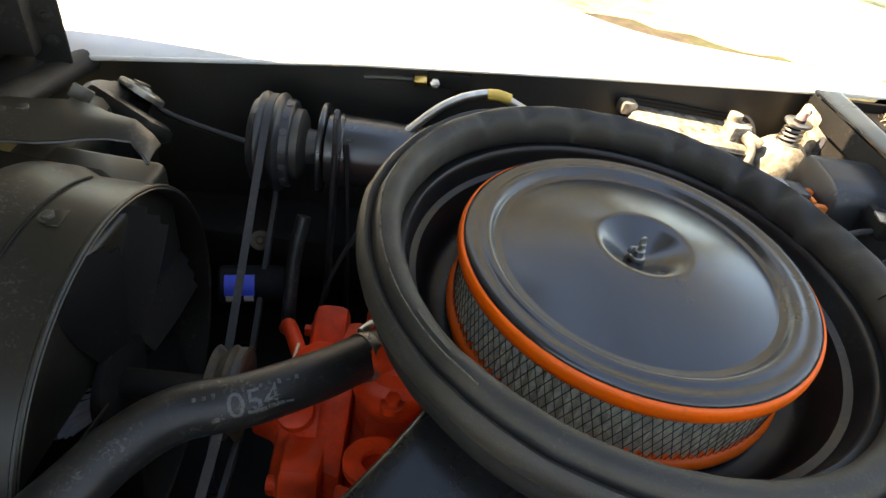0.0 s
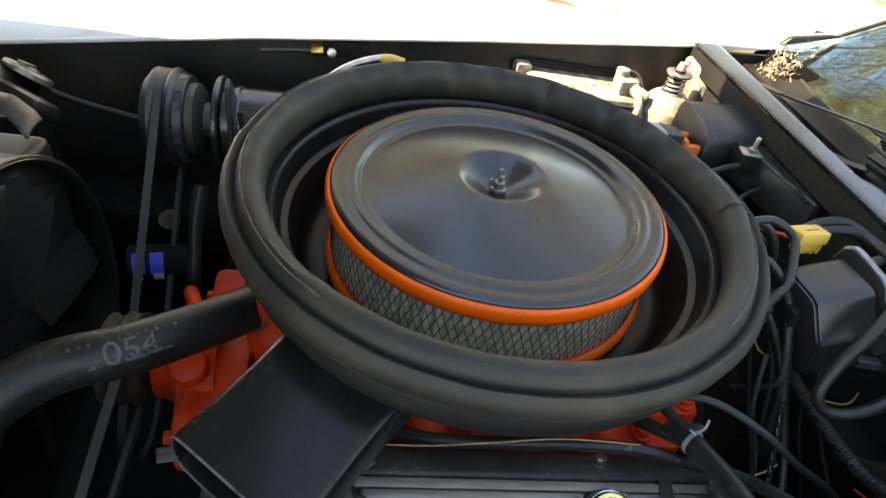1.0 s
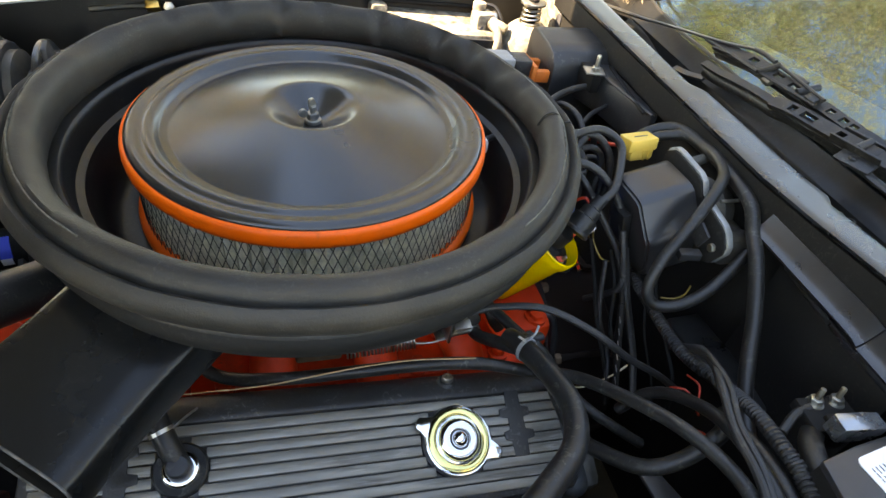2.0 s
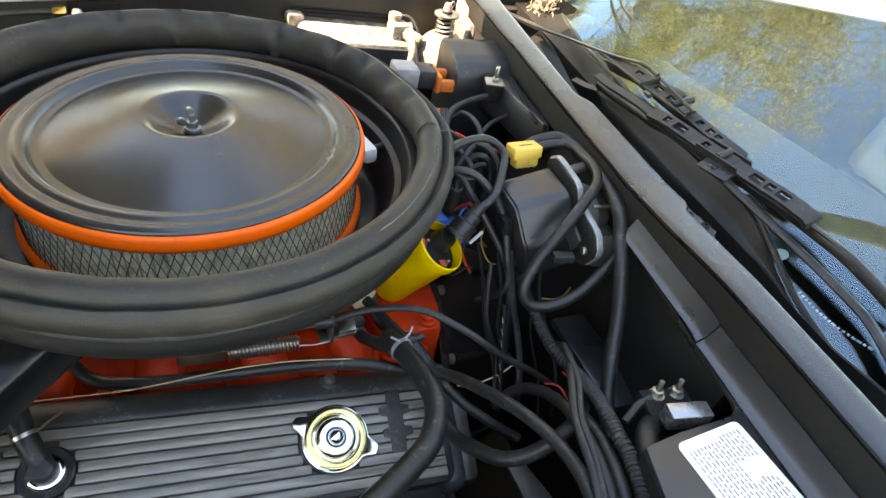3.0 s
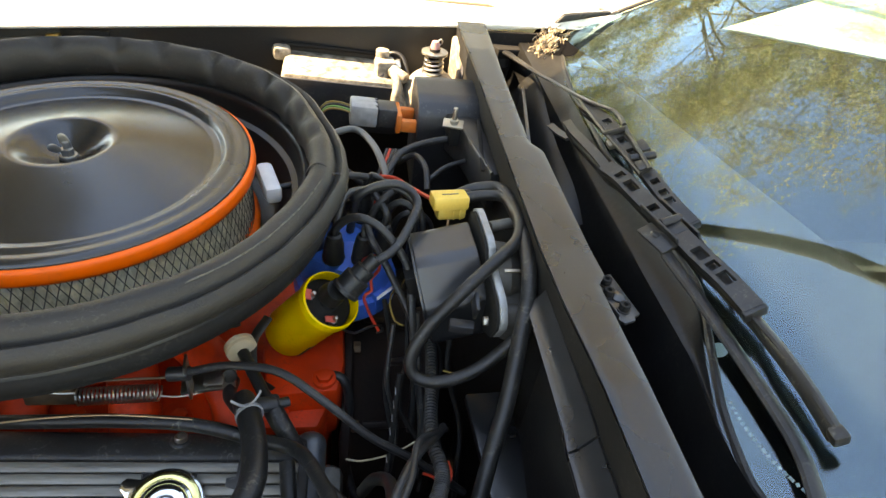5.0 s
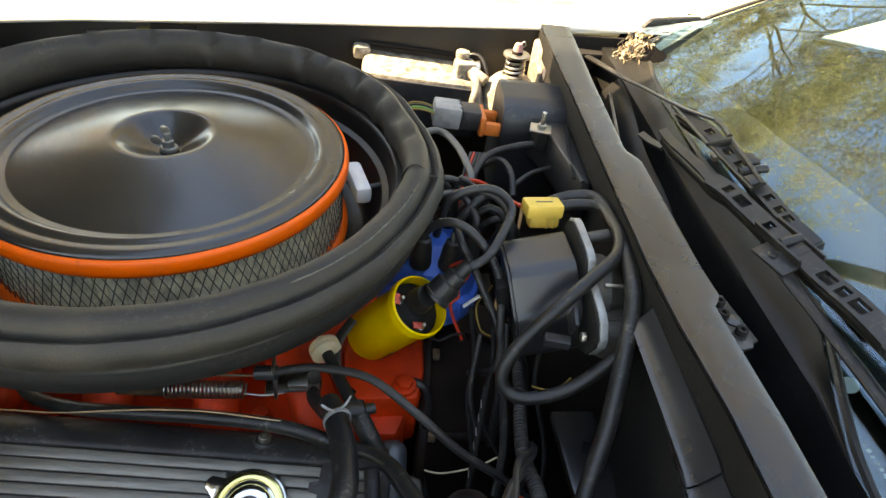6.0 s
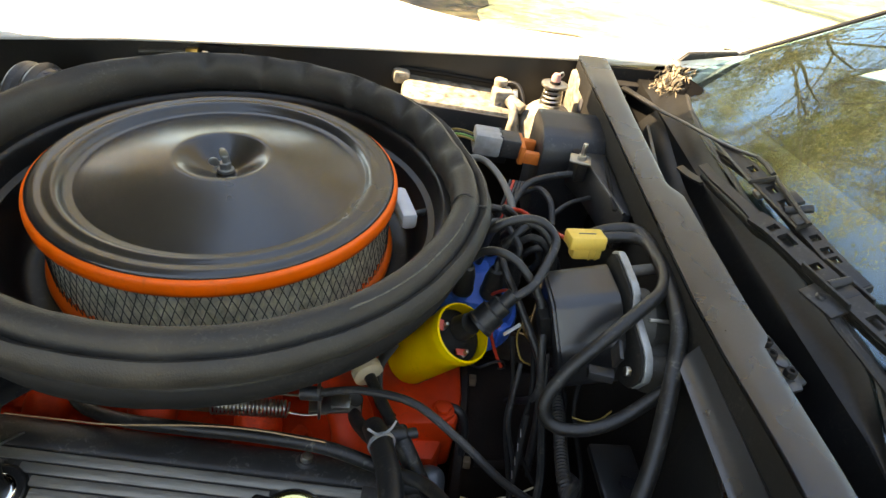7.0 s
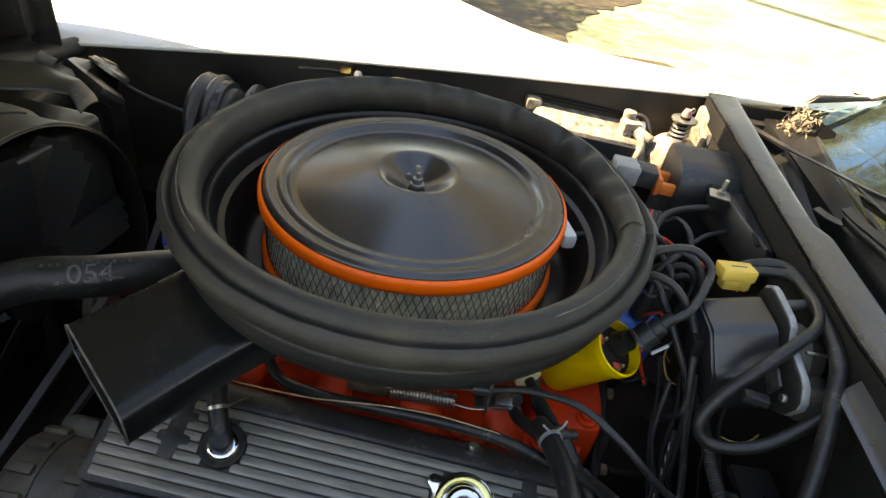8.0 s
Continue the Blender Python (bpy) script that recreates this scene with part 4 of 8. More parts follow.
def pcv_valve():
    m = VC @ pose(-0.137, 0.004, 0.0)
    root = thing("breather_valve", "black breather valve in a rubber grommet, on the valve cover", "breather valve", m)
    part("grommet", revolve([(0.012, 0.002), (0.022, 0.004), (0.0235, 0.003), (0.0245, 0.0), (0.0245, -0.004)], 36), RUBBER, root)
    part("washer", revolve([(0.009, 0.0055), (0.0115, 0.0062), (0.0140, 0.0058), (0.0160, 0.0046), (0.0168, 0.003)], 36), CHROME, root, "bright zinc washer")
    part("valve_body", revolve([(0, 0.026), (0.0085, 0.026), (0.0105, 0.0245), (0.0112, 0.018), (0.0112, 0.004)], 24), PLASTIC, root)
    part("elbow", tube([(0.0, 0.002, 0.014), (-0.006, 0.014, 0.020), (-0.014, 0.030, 0.025), (-0.022, 0.050, 0.028), (-0.030, 0.075, 0.026)], 0.0102, 16, 0.004), RUBBER, root)
    part("clamp", tube([(-0.0135, 0.0290, 0.0247), (-0.0150, 0.0322, 0.0256)], 0.0113, 16, 0.002), STEEL, root, "thin wire hose clamp")
    part("clamp_tail", tube([(-0.004, 0.032, 0.030), (0.006, 0.040, 0.033), (0.016, 0.047, 0.034)], 0.0012, 6, 0.003), STEEL, root)


pcv_valve()


# ---- hoses and cables ----
def hose(name, points, radius, mat, label, category="hose", **kw):
    return single(name, tube(points, radius, **kw), mat, label, category)


def loom(points, radius, label):
    pitch = 0.0044
    return single("cable_loom", tube(points, radius, 12, 0.00105, radius_at=lambda s: radius * (1.0 + 0.13 * (1 if (s / pitch) % 1 < 0.55 else -1))), WIRE, label, "cable loom", smooth=20)


CAPZINC = material("dull_zinc_cap", (0.30, 0.28, 0.24), 0.4, 0.85, var=0.25, scale=60, bump=0.2, dirt=(0.06, 0.05, 0.04), dirt_amount=0.6, dirt_scale=40)


def radiator_hose():
    pts = [(-0.243, -0.008, -0.180), (-0.262, -0.024, -0.173), (-0.302, -0.064, -0.159), (-0.365, -0.108, -0.150), (-0.425, -0.132, -0.150), (-0.462, -0.172, -0.150), (-0.492, -0.222, -0.156), (-0.555, -0.290, -0.185), (-0.66, -0.34, -0.21)]
    root = thing("radiator_hose", "thick black moulded radiator hose with worn white print", "radiator hose")
    part("hose", tube(pts, 0.0265, 28, 0.008), RUBBER, root)
    c0, c1 = Vector((-0.255, -0.018, -0.1756)), Vector((-0.264, -0.026, -0.1723))
    clamp = part("clamp", tube([c0, c1], 0.0282, 28, 0.003), CAPZINC, root, "dull steel worm-drive clamp")
    part("screw", cyl(0.005, 0.022, axis((-0.268, -0.002, -0.156), (-0.256, 0.018, -0.160)), 12), STEEL, clamp)
    for k in range(9):
        a = radians(40 + 14 * k)
        n = Vector((0.08, -math.cos(a) * 0.9, math.sin(a))).normalized()
        part("slot", box(0.0062, 0.0012, 0.0012, Matrix.Translation((c0 + c1) / 2 + n * 0.0283) @ n.to_track_quat('Z', 'X').to_matrix().to_4x4(), 0), INKSHADE, clamp)
    # worn print laid round the hose
    P0, P1 = Vector((-0.352, -0.1015, -0.150)), Vector((-0.408, -0.126, -0.150))
    core = [Vector(q) for q in spline(pts, 0.001)]
    core = [q for q in core if -0.47 < q.x < -0.30]
    ax = (P0 - P1).normalized()
    for text, along, up_deg, size in (("054", 0.020, 46, 0.034),):
        cu = bpy.data.curves.new("print", 'FONT')
        cu.body, cu.size, cu.align_x, cu.align_y = text, size, 'CENTER', 'CENTER'
        tmp = bpy.data.objects.new("print", cu)
        scene.collection.objects.link(tmp)
        me = bpy.data.meshes.new_from_object(tmp)
        bpy.data.objects.remove(tmp)
        mid = (P0 + P1) / 2 + ax * along
        out0 = Vector((-ax.y, ax.x, 0))
        if out0.y > 0:
            out0 = -out0
        bm = bmesh.new()
        bm.from_mesh(me)
        bmesh.ops.triangulate(bm, faces=bm.faces[:])
        bmesh.ops.subdivide_edges(bm, edges=bm.edges[:], cuts=2)
        for v in bm.verts:
            a = radians(up_deg) + v.co.y / 0.0268
            c = min(core, key=lambda q: abs((q - mid).dot(ax) - v.co.x))
            v.co = c + (out0 * math.cos(a) + Vector((0, 0, 1)) * math.sin(a)) * 0.0269
        part("print", bm, PRINT, root, "worn white printed digits")
        bpy.data.meshes.remove(me)
    rnd = random.Random(12)
    for row, up, n in ((0, 78, 12), (1, 30, 9)):
        for k in range(n):
            a = radians(up + rnd.uniform(-3, 3))
            c = (P0 + P1) / 2 + ax * (0.062 - 0.0085 * k - 0.01 * row) + (out0 * math.cos(a) + Vector((0, 0, 1)) * math.sin(a)) * 0.0266
            nn = (out0 * math.cos(a) + Vector((0, 0, 1)) * math.sin(a))
            part("print", box(rnd.uniform(0.002, 0.0055), 0.0035 if row == 0 else 0.007, 0.0006, Matrix.Translation(c) @ nn.to_track_quat('Z', 'X').to_matrix().to_4x4() @ pose(0, 0, 0, 0, 0, rnd.uniform(-8, 8)), 0), PRINT2, root, "worn unreadable print")


PRINT2 = material("faded_grey_print", (0.07, 0.07, 0.066), 0.7, var=0.3, scale=300, bump=0, dirt=(0.015, 0.015, 0.015), dirt_amount=1.0, dirt_scale=160)
PRINT = material("worn_white_print", (0.095, 0.095, 0.09), 0.7, var=0.3, scale=300, bump=0, dirt=(0.02, 0.02, 0.02), dirt_amount=0.6, dirt_scale=150)
radiator_hose()

hose("breather_hose", [(0.193, -0.188, -0.157), (0.199, -0.204, -0.150), (0.212, -0.244, -0.142), (0.217, -0.293, -0.132), (0.201, -0.334, -0.127), (0.167, -0.364, -0.122), (0.124, -0.396, -0.112), (0.088, -0.423, -0.104), (0.03, -0.47, -0.12)],
     0.0115, RUBBER, "thick black rubber breather hose over the valve cover", segs=18)
hose("vacuum_hose", [(-0.15, -0.1, -0.185), (-0.132, -0.14, -0.195), (-0.105, -0.165, -0.2), (-0.048, -0.19, -0.18), (0.018, -0.202, -0.166), (0.081, -0.207, -0.16), (0.15, -0.212, -0.162), (0.212, -0.224, -0.172), (0.25, -0.242, -0.164), (0.272, -0.286, -0.136), (0.292, -0.339, -0.108), (0.309, -0.387, -0.099), (0.312, -0.43, -0.1), (0.305, -0.48, -0.12)],
     0.0066, RUBBER, "long black rubber vacuum hose along the valve cover", segs=16)
hose("tan_cord", [(-0.165, -0.190, -0.186), (-0.107, -0.1935, -0.183), (-0.057, -0.200, -0.174), (0.005, -0.2085, -0.1535), (0.045, -0.2065, -0.1520), (0.090, -0.2075, -0.1510), (0.150, -0.2105, -0.1555)], 0.0008, COPPER, "thin tan cord lying along a hose", "cord", segs=6)
hose("wiper_motor_hose", [(0.425, 0.018, -0.046), (0.452, 0.020, -0.040), (0.476, 0.006, -0.033), (0.481, -0.042, -0.027), (0.472, -0.080, -0.029), (0.446, -0.108, -0.034), (0.408, -0.136, -0.055), (0.373, -0.155, -0.090), (0.358, -0.170, -0.120), (0.367, -0.181, -0.135), (0.392, -0.189, -0.130), (0.428, -0.184, -0.115), (0.475, -0.165, -0.080)],
     0.0068, RUBBER, "looped black rubber washer hose", segs=14)
hose("heater_hose", [(0.418, 0.028, -0.050), (0.445, 0.036, -0.042), (0.474, 0.026, -0.034), (0.4815, -0.030, -0.030), (0.480, -0.085, -0.030), (0.474, -0.134, -0.034), (0.470, -0.158, -0.052), (0.458, -0.192, -0.066), (0.444, -0.235, -0.100), (0.426, -0.275, -0.135), (0.412, -0.31, -0.16), (0.40, -0.345, -0.17)],
     0.0080, RUBBER, "black rubber hose along the firewall", segs=16)
loom([(0.392, -0.06, -0.165), (0.3874, -0.1447, -0.166), (0.377, -0.233, -0.152), (0.38, -0.2885, -0.133), (0.364, -0.341, -0.098), (0.354, -0.387, -0.083), (0.353, -0.411, -0.083), (0.343, -0.475, -0.09)], 0.0064, "black corrugated plastic cable loom")
hose("throttle_cable", [(0.128, -0.160, -0.151), (0.155, -0.163, -0.138), (0.184, -0.168, -0.128), (0.230, -0.183, -0.121), (0.275, -0.212, -0.131), (0.319, -0.232, -0.160), (0.365, -0.241, -0.19), (0.42, -0.25, -0.24)], 0.0042, WIRE, "thin black throttle cable", "cable", segs=10)
hose("fuel_hose", [(0.238, -0.235, -0.195), (0.246, -0.284, -0.205), (0.262, -0.32, -0.188), (0.281, -0.347, -0.166), (0.31, -0.352, -0.15), (0.343, -0.345, -0.125), (0.37, -0.32, -0.14)], 0.0078, RUBBER, "sagging black rubber fuel hose")
hose("straight_hose", [(0.217, -0.180, -0.168), (0.222, -0.192, -0.170), (0.234, -0.208, -0.180), (0.253, -0.226, -0.200), (0.275, -0.250, -0.214), (0.308, -0.275, -0.228), (0.336, -0.287, -0.245)], 0.0058, RUBBER, "black moulded hose that narrows below the tied junction", segs=16,
     radius_at=lambda q: 0.0098 - 0.0040 * min(1.0, max(0.0, (q - 0.03) / 0.05)))
single("hose_cuff", tube([(0.204, -0.193, -0.160), (0.214, -0.190, -0.162), (0.226, -0.186, -0.166), (0.236, -0.182, -0.168)], 0.0088, 14, 0.003, flat=0.75, radius_at=lambda q: 0.0092 if q < 0.022 else 0.0060), PLASTIC, "black plastic cuff between two hoses", "hose cuff")
hose("arched_hose", [(0.312, -0.258, -0.215), (0.322, -0.266, -0.178), (0.334, -0.285, -0.15), (0.334, -0.33, -0.112), (0.331, -0.375, -0.094), (0.325, -0.425, -0.09), (0.32, -0.48, -0.11)], 0.0062, RUBBER, "arched black rubber hose behind the engine")
hose("taped_harness", [(0.396, -0.205, -0.185), (0.384, -0.24, -0.142), (0.358, -0.285, -0.1), (0.34, -0.318, -0.086), (0.323, -0.3626, -0.084), (0.3155, -0.4077, -0.083), (0.31, -0.47, -0.105)], 0.004, WIRE, "tape-wrapped black wiring harness", "wiring harness", segs=10)
hose("taped_harness", [(0.398, -0.212, -0.180), (0.380, -0.246, -0.132), (0.356, -0.280, -0.096), (0.345, -0.322, -0.084), (0.3275, -0.362, -0.081), (0.320, -0.405, -0.080), (0.314, -0.47, -0.103)], 0.0032, WIRE, "tape-wrapped black wiring harness", "wiring harness", segs=10)
hose("ribbed_hose", [(0.356, -0.322, -0.135), (0.349, -0.35, -0.112), (0.346, -0.385, -0.098), (0.338, -0.43, -0.094), (0.33, -0.48, -0.11)], 0.0066, RUBBER, "black rubber hose beside the loom")
hose("label_side_hose", [(0.404, -0.372, -0.098), (0.386, -0.384, -0.088), (0.374, -0.402, -0.084), (0.366, -0.425, -0.086), (0.352, -0.455, -0.092), (0.335, -0.5, -0.11)], 0.0098, RUBBER, "thick grey-black hose beside the labelled panel", segs=16)
hose("ground_cable", [(0.252, -0.098, -0.232), (0.288, -0.108, -0.225), (0.298, -0.122, -0.26), (0.292, -0.145, -0.31), (0.305, -0.185, -0.35), (0.33, -0.21, -0.38)], 0.0058, WIRE, "black cable down the back of the engine", "cable")
hose("thin_wire", [(0.345, -0.10, -0.14), (0.340, -0.135, -0.20), (0.352, -0.165, -0.245), (0.345, -0.20, -0.28)], 0.0030, WIRE, "thin black wire behind the engine", "wire", segs=8)
hose("thin_wire", [(0.370, -0.095, -0.125), (0.374, -0.130, -0.18), (0.380, -0.175, -0.235), (0.372, -0.215, -0.27)], 0.0048, WIRE, "black ignition wire hanging behind the engine", "wire", segs=8)
hose("red_wire", [(0.372, -0.252, -0.195), (0.381, -0.262, -0.186), (0.387, -0.272, -0.190), (0.394, -0.285, -0.205)], 0.0014, REDW, "short bright red electrical wire", "wire", segs=8)
hose("red_wire", [(0.398, -0.243, -0.19), (0.398, -0.262, -0.182), (0.390, -0.278, -0.188)], 0.0013, REDW, "short bright red electrical wire", "wire", segs=8)
hose("red_wire", [(0.358, -0.318, -0.192), (0.368, -0.312, -0.186), (0.378, -0.316, -0.192)], 0.0018, REDW, "bare end of a red wire", "wire", segs=8)
hose("orange_wire", [(0.330, 0.085, -0.06), (0.352, 0.105, -0.075), (0.375, 0.098, -0.085), (0.396, 0.060, -0.075), (0.402, 0.030, -0.06)], 0.0028, REDW, "orange wire to the yellow connector", "wire", segs=8)
hose("yellow_wire", [(0.350, -0.048, -0.13), (0.342, -0.066, -0.135), (0.348, -0.085, -0.15), (0.36, -0.088, -0.155)], 0.0011, YELW, "thin yellow wire near the firewall", "wire", segs=8)
hose("yellow_wire", [(0.398, -0.155, -0.155), (0.410, -0.163, -0.15), (0.425, -0.160, -0.148), (0.438, -0.150, -0.145)], 0.0011, YELW, "thin yellow wire near the firewall", "wire", segs=8)


hose("grey_hose", [(0.257, 0.215, -0.075), (0.297, 0.228, -0.070), (0.323, 0.186, -0.070), (0.338, 0.127, -0.075), (0.340, 0.097, -0.090)], 0.0050, GREYHOSE, "olive-grey rubber hose behind the air cleaner", segs=12)
hose("corner_cable", [(0.342, 0.140, -0.090), (0.367, 0.186, -0.080), (0.415, 0.214, -0.075), (0.470, 0.214, -0.065)], 0.0052, WIRE, "black cable to the stud bracket", "cable", segs=10)
hose("corner_cable", [(0.361, 0.190, -0.100), (0.385, 0.186, -0.085), (0.398, 0.152, -0.085), (0.399, 0.117, -0.100)], 0.0046, WIRE, "short looped black cable near the firewall", "cable", segs=10)
hose("corner_cable", [(0.403, 0.144, -0.100), (0.428, 0.164, -0.090), (0.459, 0.178, -0.085)], 0.0036, WIRE, "thin black cable near the firewall", "cable", segs=10)


def wire_bundle():
    root = thing("wire_bundle", "bundle of thin dark wires below the connector", "wire bundle")
    for k in range(5):
        o = 0.0045 * k
        part("wire", tube([(0.345 + o, 0.200, -0.085), (0.335 + o, 0.165, -0.095), (0.325 + o, 0.13, -0.12), (0.32 + o, 0.10, -0.16)], 0.0021, 8), REDW if k == 1 else WIRE, root)


wire_bundle()


def tie_strap(p, ax, r, label):
    root = thing("tie_strap", label, "tie strap")
    m = axis(p, Vector(p) + Vector(ax))
    part("band", revolve([(r, -0.002), (r + 0.0016, -0.002), (r + 0.0016, 0.002), (r, 0.002)], 28, m=m), GREYPL, root)
    for s in (-1, 1):
        tip = [m @ Vector((s * 0.002, r, 0)), m @ Vector((s * 0.008, r + 0.008, 0.004)), m @ Vector((s * 0.014, r + 0.014, 0.002))]
        part("tail", tube(tip, 0.0013, 6, 0.003), GREYPL, root)


tie_strap((0.203, -0.212, -0.148), (0.35, -0.8, 0.2), 0.0118, "pale grey plastic tie strap round the hose")


# ---- carburettor and linkage ----
CARB = material("oily_dark_casting", (0.018, 0.015, 0.011), 0.55, 0.2, var=0.35, scale=30, bump=0.5, dirt=(0.05, 0.036, 0.022), dirt_amount=0.4, dirt_scale=20)


def carburettor():
    root = thing("carburettor", "oily dark carburettor below the air cleaner", "carburettor")
    part("base", chamfered([(-0.085, -0.100), (0.085, -0.100), (0.095, -0.080), (0.095, 0.080), (0.085, 0.100), (-0.085, 0.100), (-0.095, 0.080), (-0.095, -0.080)], -0.200, -0.184, bevel=0.003), CARB, root)
    part("body", box(0.150, 0.190, 0.070, pose(0, 0, -0.149), 0.010), CARB, root)
    for s in (-1, 1):
        bowl = part("float_bowl", box(0.045, 0.120, 0.056, pose(s * 0.096, 0, -0.140), 0.010), CARB, root)
        part("screw", hexnut(0.005, 0.005, axis((s * 0.118, 0.030, -0.140), (s * 0.3, 0.030, -0.140))), STEEL, bowl)
    part("choke_housing", revolve([(0, 0.016), (0.022, 0.016), (0.026, 0.012), (0.026, -0.02)], 28, m=axis((0.040, -0.112, -0.150), (0.040, -0.3, -0.150))), CARB, root, "round dark choke housing")
    part("throttle_plate", prism([(-0.05, -0.020), (0.03, -0.020), (0.05, 0.004), (0.01, 0.024), (-0.04, 0.016)], -0.0015, 0.0015, Matrix(((1, 0, 0, -0.02), (0, 0, -1, -0.128), (0, 1, 0, -0.196), (0, 0, 0, 1))), 0.0008), RUST, root, "rusty throttle lever")
    part("throttle_shaft", cyl(0.005, 0.030, axis((-0.02, -0.098, -0.192), (-0.02, -0.2, -0.192)), 12), CARB, root)
    part("throat", cyl(0.060, 0.050, pose(0, 0, -0.120), 32, 0.003), CARB, root)


carburettor()

def return_spring():
    root = thing("throttle_spring", "coiled steel throttle return spring", "spring")
    a, b = Vector((0.022, -0.156, -0.190)), Vector((0.100, -0.152, -0.190))
    pts = []
    for i in range(20 * 12 + 1):
        t = i / (20 * 12)
        p = a.lerp(b, t)
        ang = 2 * math.pi * i / 12
        pts.append(p + Vector((0, 0.0086 * math.cos(ang), 0.0086 * math.sin(ang))))
    part("coil", tube(pts, 0.0012, 6, smooth_path=False), STEEL, root)
    part("hook", tube([b + Vector((0, 0, -0.006)), (0.120, -0.153, -0.196), (0.143, -0.152, -0.190), (0.147, -0.150, -0.182)], 0.0011, 6, 0.004), STEEL, root)
    part("hook", tube([a + Vector((0, 0, 0.006)), (0.005, -0.156, -0.184), (-0.012, -0.154, -0.184)], 0.0011, 6, 0.004), STEEL, root)


return_spring()


def cable_bracket():
    root = thing("cable_bracket", "small steel bracket that holds the throttle cable", "cable bracket")
    part("plate", box(0.003, 0.020, 0.050, pose(0.134, -0.156, -0.160, 0, 0, 8), 0.001), STEEL, root)
    part("foot", box(0.055, 0.028, 0.004, pose(0.148, -0.140, -0.186, 0, 0, 8), 0.001), STEEL, root)
    part("grip", cyl(0.0075, 0.022, axis((0.116, -0.158, -0.153), (0.14, -0.160, -0.149)), 16), PLASTIC, root)
    part("lever", box(0.020, 0.012, 0.004, pose(0.155, -0.147, -0.178, 10), 0.001), STEEL, root)
    part("tab", cyl(0.008, 0.003, axis((0.170, -0.140, -0.178), (0.17, -0.3, -0.1)), 16), CARB, root)


cable_bracket()
single("linkage_arm", box(0.05, 0.012, 0.022, pose(-0.005, -0.150, -0.194, 0, 6, 5), 0.003), RUST, "rusty steel throttle linkage arm", "linkage")
single("choke_rod", tube([(0.0, -0.148, -0.180), (0.06, -0.146, -0.176), (0.118, -0.150, -0.168)], 0.0013, 6), RUST, "thin rusty choke rod", "rod")


def check_valve():
    root = thing("check_valve", "cream nylon vacuum check valve with a black hose", "check valve", axis((0.178, -0.112, -0.165), (0.212, -0.176, -0.168)))
    part("disc", revolve([(0, -0.007), (0.0140, -0.007), (0.0166, -0.005), (0.0168, -0.0005), (0.0152, 0.0002), (0.0152, 0.0012), (0.0168, 0.002), (0.0166, 0.0055), (0.012, 0.008), (0, 0.008)], 36), CREAM, root)
    part("nipple", cyl(0.0048, 0.010, pose(0, 0, -0.016), 14), CREAM, root)
    part("hose", tube([(0, 0, 0.006), (0, 0, 0.040), (0, 0, 0.086)], 0.0064, 16), RUBBER, root, "narrow black vacuum hose")


check_valve()
single("vacuum_pipe", tube([(0.172, -0.098, -0.146), (0.166, -0.075, -0.135), (0.162, -0.045, -0.14)], 0.0062, 12), RUBBER, "black vacuum pipe stub", "pipe")
hose("manifold_hose", [(0.170, -0.130, -0.200), (0.172, -0.158, -0.186), (0.184, -0.186, -0.166), (0.196, -0.205, -0.154)], 0.0072, RUBBER, "black rubber hose into the tied junction")


# ---- ignition ----
BOOT = ((0.2898, -0.097, -0.0919), (0.3139, -0.085, -0.0671))


